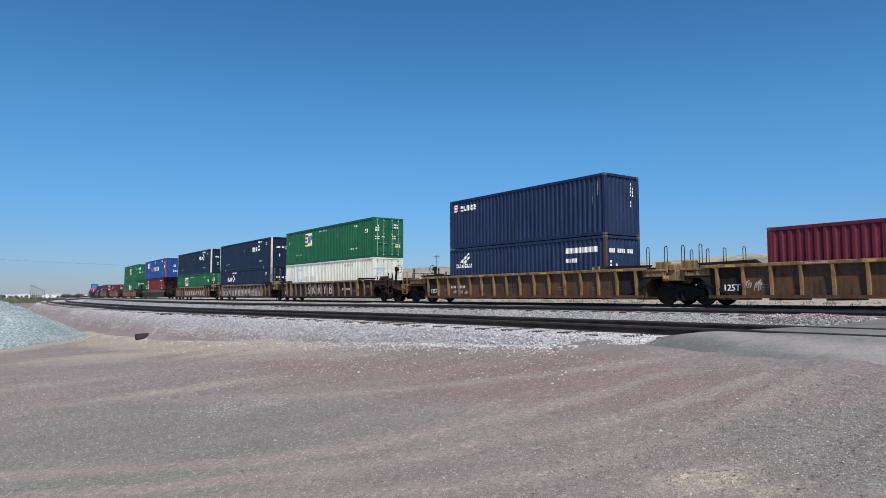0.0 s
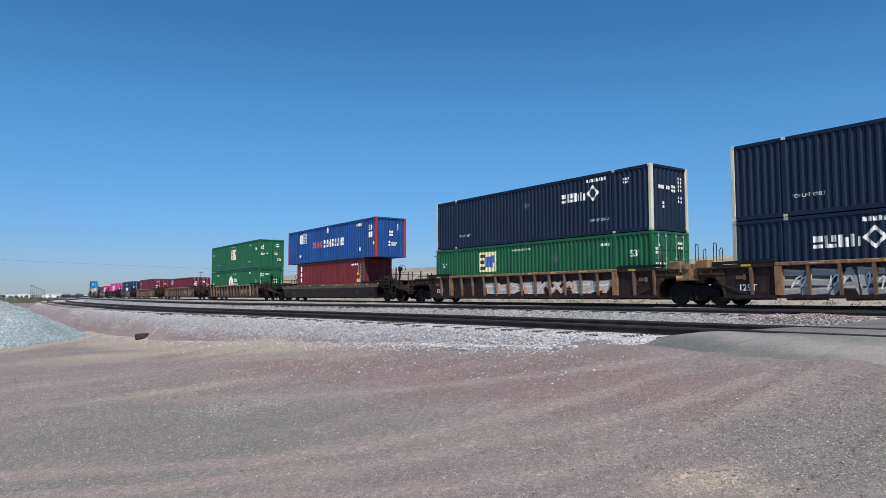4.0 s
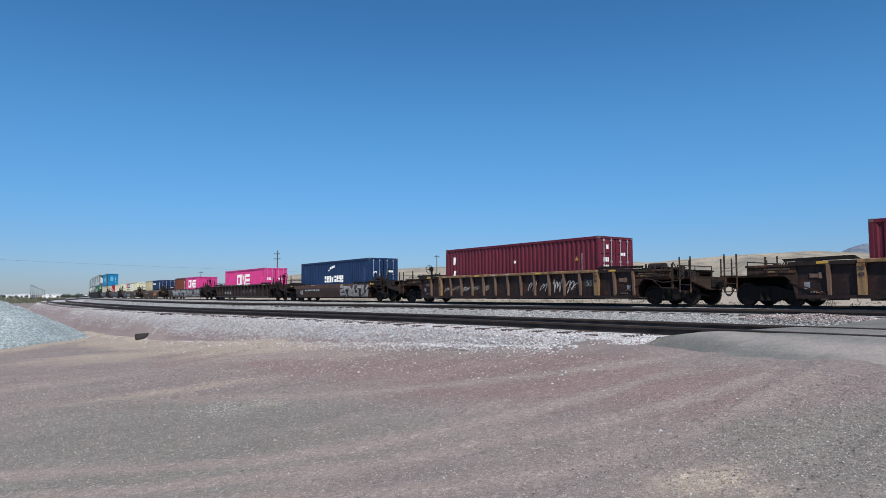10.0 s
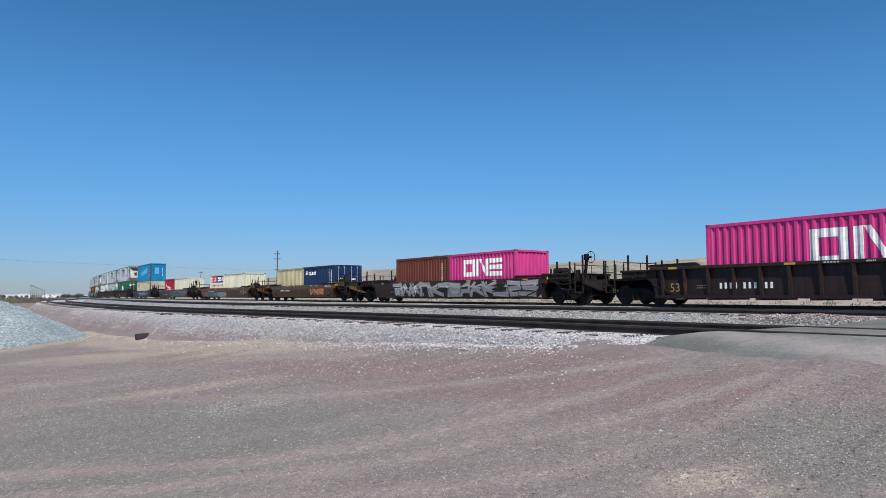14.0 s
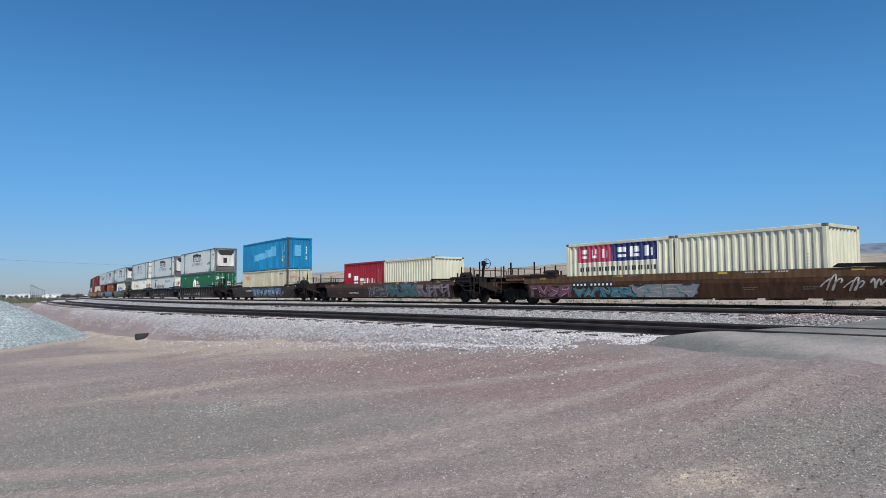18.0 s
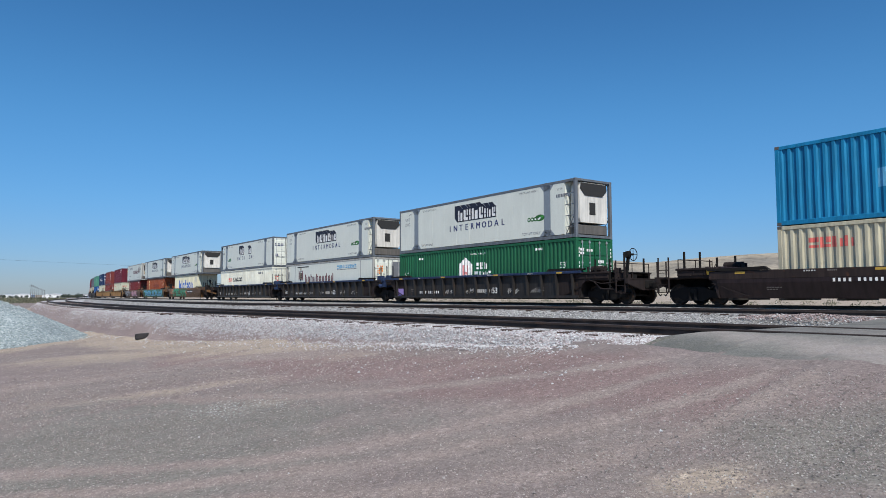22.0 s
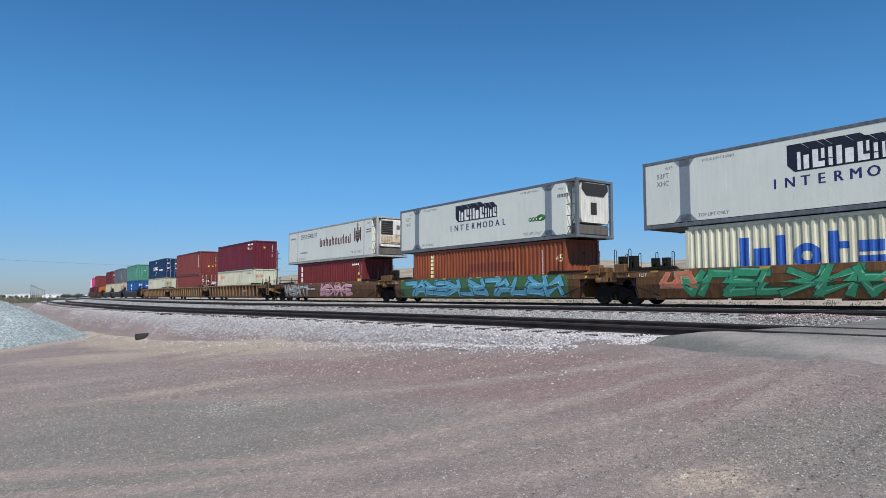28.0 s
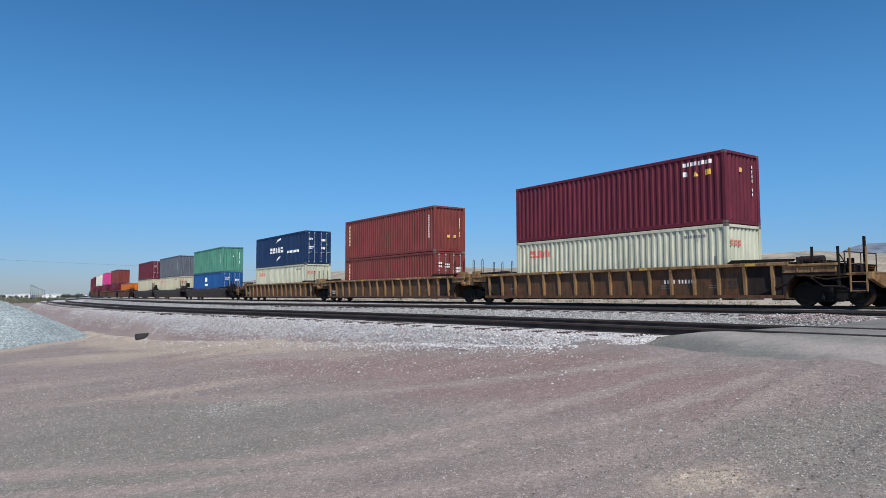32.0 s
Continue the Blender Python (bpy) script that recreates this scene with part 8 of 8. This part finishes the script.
scrawl(m, DUSTY, -6.0, -1.5, 0.6, 1.0, 5, 22)
# what the brown cars share: stencilled posts, a size plate, and small plates in the end bays
for key in (-102, -126, -149):
    m = g[key]
    post = Marks(m.p, -1.612)
    for x in (-6.21, 6.21):
        post.text(BLACK, "20", x, 1.25, 0.2, bold=0.006)
        post.text(BLACK, "40", x, 1.05, 0.2, bold=0.006)
    m.poly(BLACK, quad(5.38, 6.0, 0.78, 1.14), name="plate", label="black plate with a size figure")
    m.text(ink("faded_mint", (0.28, 0.32, 0.24)), "53", 5.69, 0.95, 0.36, up=1)
    for x in (-8.0, 7.98):
        m.poly(ink("dull_grey", (0.22, 0.23, 0.24)), quad(x - 0.1, x + 0.1, 0.60, 0.84), name="placard", label="dull grey placard")
    for x in (-7.9, 7.5):
        m.bars(BEIGE, x, 0.46, 0.42, 0.06, 5, 0.4)
    band = Marks(m.p, -1.501)
    for x in (-9.5, 8.55):
        band.poly(OCHRE_DUST, quad(x, x + 0.95, 1.29, 1.34), quad(x + 0.1, x + 0.4, 1.20, 1.24), name="stain", label="worn ochre stencil")
m = g[-171]
m.text(WHITE, "40", -5.2, 0.75, 0.55)
number_panel(m, -4.4, -3.2, 0.92, 0.2)
number_panel(m, -2.9, -1.65, 0.92, 0.2)
graffiti(m, GREYINK, BLACK, DUSTY, 2.1, 6.4, 0.34, 1.45, 6, 23)
m = g[-192]
m.text(OCHRE_INK := ink("ochre", (0.36, 0.20, 0.08)), "53", -7.4, 0.68, 0.5)
number_panel(m, -5.4, -3.3, 0.64, 0.3, False)
scrawl(m, DUSTY, 0.5, 4.8, 0.6, 1.1, 6, 24)
m = g[-216]
graffiti(m, GREYINK, BLACK, DUSTY, -5.9, 8.0, 0.32, 1.45, 13, 25)
scrawl(m, WHITE, -5.8, -3.0, 0.35, 1.3, 5, 26, 0.05, 3)
m.poly(PINKINK, [(8.0, 0.3), (8.3, 0.3), (8.3, 0.5)], name="patch", up=3)
m = g[-238]
number_panel(m, -4.3, -2.2, 0.92, 0.2)
graffiti(m, RUSTINK, ink("deep_russet", (0.10, 0.035, 0.015)), YELLOW, 2.2, 4.6, 0.5, 1.15, 3, 27)
scrawl(m, WHITE, 5.0, 6.2, 1.25, 1.5, 4, 28)
m = g[-259]
graffiti(m, ink("plum", (0.20, 0.09, 0.12)), BLACK, PINKINK, -8.3, -5.6, 0.32, 1.05, 4, 29)
graffiti(m, TEALINK, BLACK, GREYINK, -5.3, -2.0, 0.32, 0.9, 6, 30)
graffiti(m, GREYINK, TEALINK, DUSTY, -1.8, 1.2, 0.32, 1.0, 4, 31)
number_panel(m, -5.35, -3.0, 0.98, 0.16)
scrawl(m, DUSTY, 6.0, 8.2, 0.5, 1.3, 3, 32, 0.06)
m = g[-283]
number_panel(m, -4.6, -3.2, 0.62, 0.2, False)
graffiti(m, ink("smoke", (0.045, 0.04, 0.045)), GREYINK, GREYINK, -1.5, 0.8, 0.32, 1.2, 3, 33)
graffiti(m, ink("murky_teal", (0.06, 0.13, 0.14)), ink("dark_teal", (0.03, 0.06, 0.07)), TEALINK, 0.8, 4.6, 0.32, 1.4, 5, 34)
graffiti(m, ink("mauve", (0.19, 0.14, 0.17)), BLACK, GREYINK, 4.6, 8.2, 0.32, 1.3, 5, 35)
m = g[-307]
number_panel(m, -4.1, -2.4, 0.98, 0.2, False)
graffiti(m, ink("slate_blue", (0.07, 0.12, 0.20)), BLACK, LIGHTBLUE, -2.1, 5.3, 0.32, 1.35, 8, 36)
scrawl(m, WHITE, -2.0, 5.0, 0.4, 1.2, 7, 37, 0.045, 3)
m.text(DUSTY, "53", 5.9, 0.8, 0.4)
for key, x in ((-330, 2.13), (-350, 2.13), (-370, 2.13)):
    m = g[key]
    m.text(WHITE, "53", x, 0.65, 0.46, bold=0.012)
    number_panel(m, -5.35, -3.2, 0.52, 0.22, False)
    m.bars(DUSTY, 0.4, 0.56, 1.3, 0.18, 8, 0.2)
    for k in range(5):
        scrawl(m, DUSTY, -2.6 + k * 1.9, -1.6 + k * 1.9, 0.45, 0.8, 2, 40 + k + key)
g[-330].poly(ink("violet", (0.30, 0.22, 0.52)), quad(-8.0, -7.3, 0.4, 0.85), name="graffiti")
m = g[-394]
graffiti(m, LEAFINK, ink("deep_green", (0.01, 0.06, 0.035)), ink("mint", (0.16, 0.45, 0.32)), -6.2, 1.6, 0.32, 1.52, 7, 51)
graffiti(m, SALMON, RUSTINK, LEAFINK, -6.9, -5.6, 0.7, 1.45, 2, 52)
m.poly(SALMON, [(1.2, 0.9), (1.9, 0.45), (2.1, 0.6), (1.5, 1.2)], name="graffiti", up=3)
number_panel(m, 2.2, 4.7, 0.95, 0.22)
m.text(BLACK, "53", -7.35, 0.68, 0.55)
m.text(WHITE, "125T", -8.0, 1.32, 0.2, up=1)
scrawl(m, BLACK, 4.9, 7.0, 0.7, 1.4, 3, 53)
m = g[-414]
m.poly(ink("moss", (0.05, 0.14, 0.05)), quad(-7.6, 7.6, 0.30, 1.5), name="graffiti", label="mossy sprayed background")
g2 = Marks(m.p, m.y - 0.004, (), True)
g2.low = m.low
graffiti(g2, SKYINK, ink("ink_blue", (0.01, 0.04, 0.09)), ink("ice", (0.30, 0.58, 0.70)), -7.0, 7.2, 0.34, 1.48, 12, 54)
m.text(BLACK, "53", -7.4, 0.66, 0.55, up=5)
g2.text(WHITE, "125T", -8.1, 1.32, 0.22, up=1)
m = g[-433]
graffiti(m, GREYINK, BLACK, WHITE, -8.1, -3.3, 0.34, 1.46, 6, 55)
graffiti(m, PINKINK, BLACK, ink("blush", (0.75, 0.55, 0.60)), -0.7, 4.6, 0.34, 1.5, 6, 56)
number_panel(m, -3.2, -1.85, 0.95, 0.2)
m = g[-457]
number_panel(m, 3.35, 4.85, 0.86, 0.2, False)
m.text(BLACK, "53", 6.4, 0.77, 0.42)


# ---- the train runs ----
def motions():
    times = [i * 1.0 for i in range(33)]
    for ob, s0, z in TRAIN:
        rows = []
        for t in times:
            x, y, a = at(s0 + gone(t))
            rows.append((t, pose(x, y, z, 0, 0, math.degrees(a))))
        walk(ob, rows)


motions()
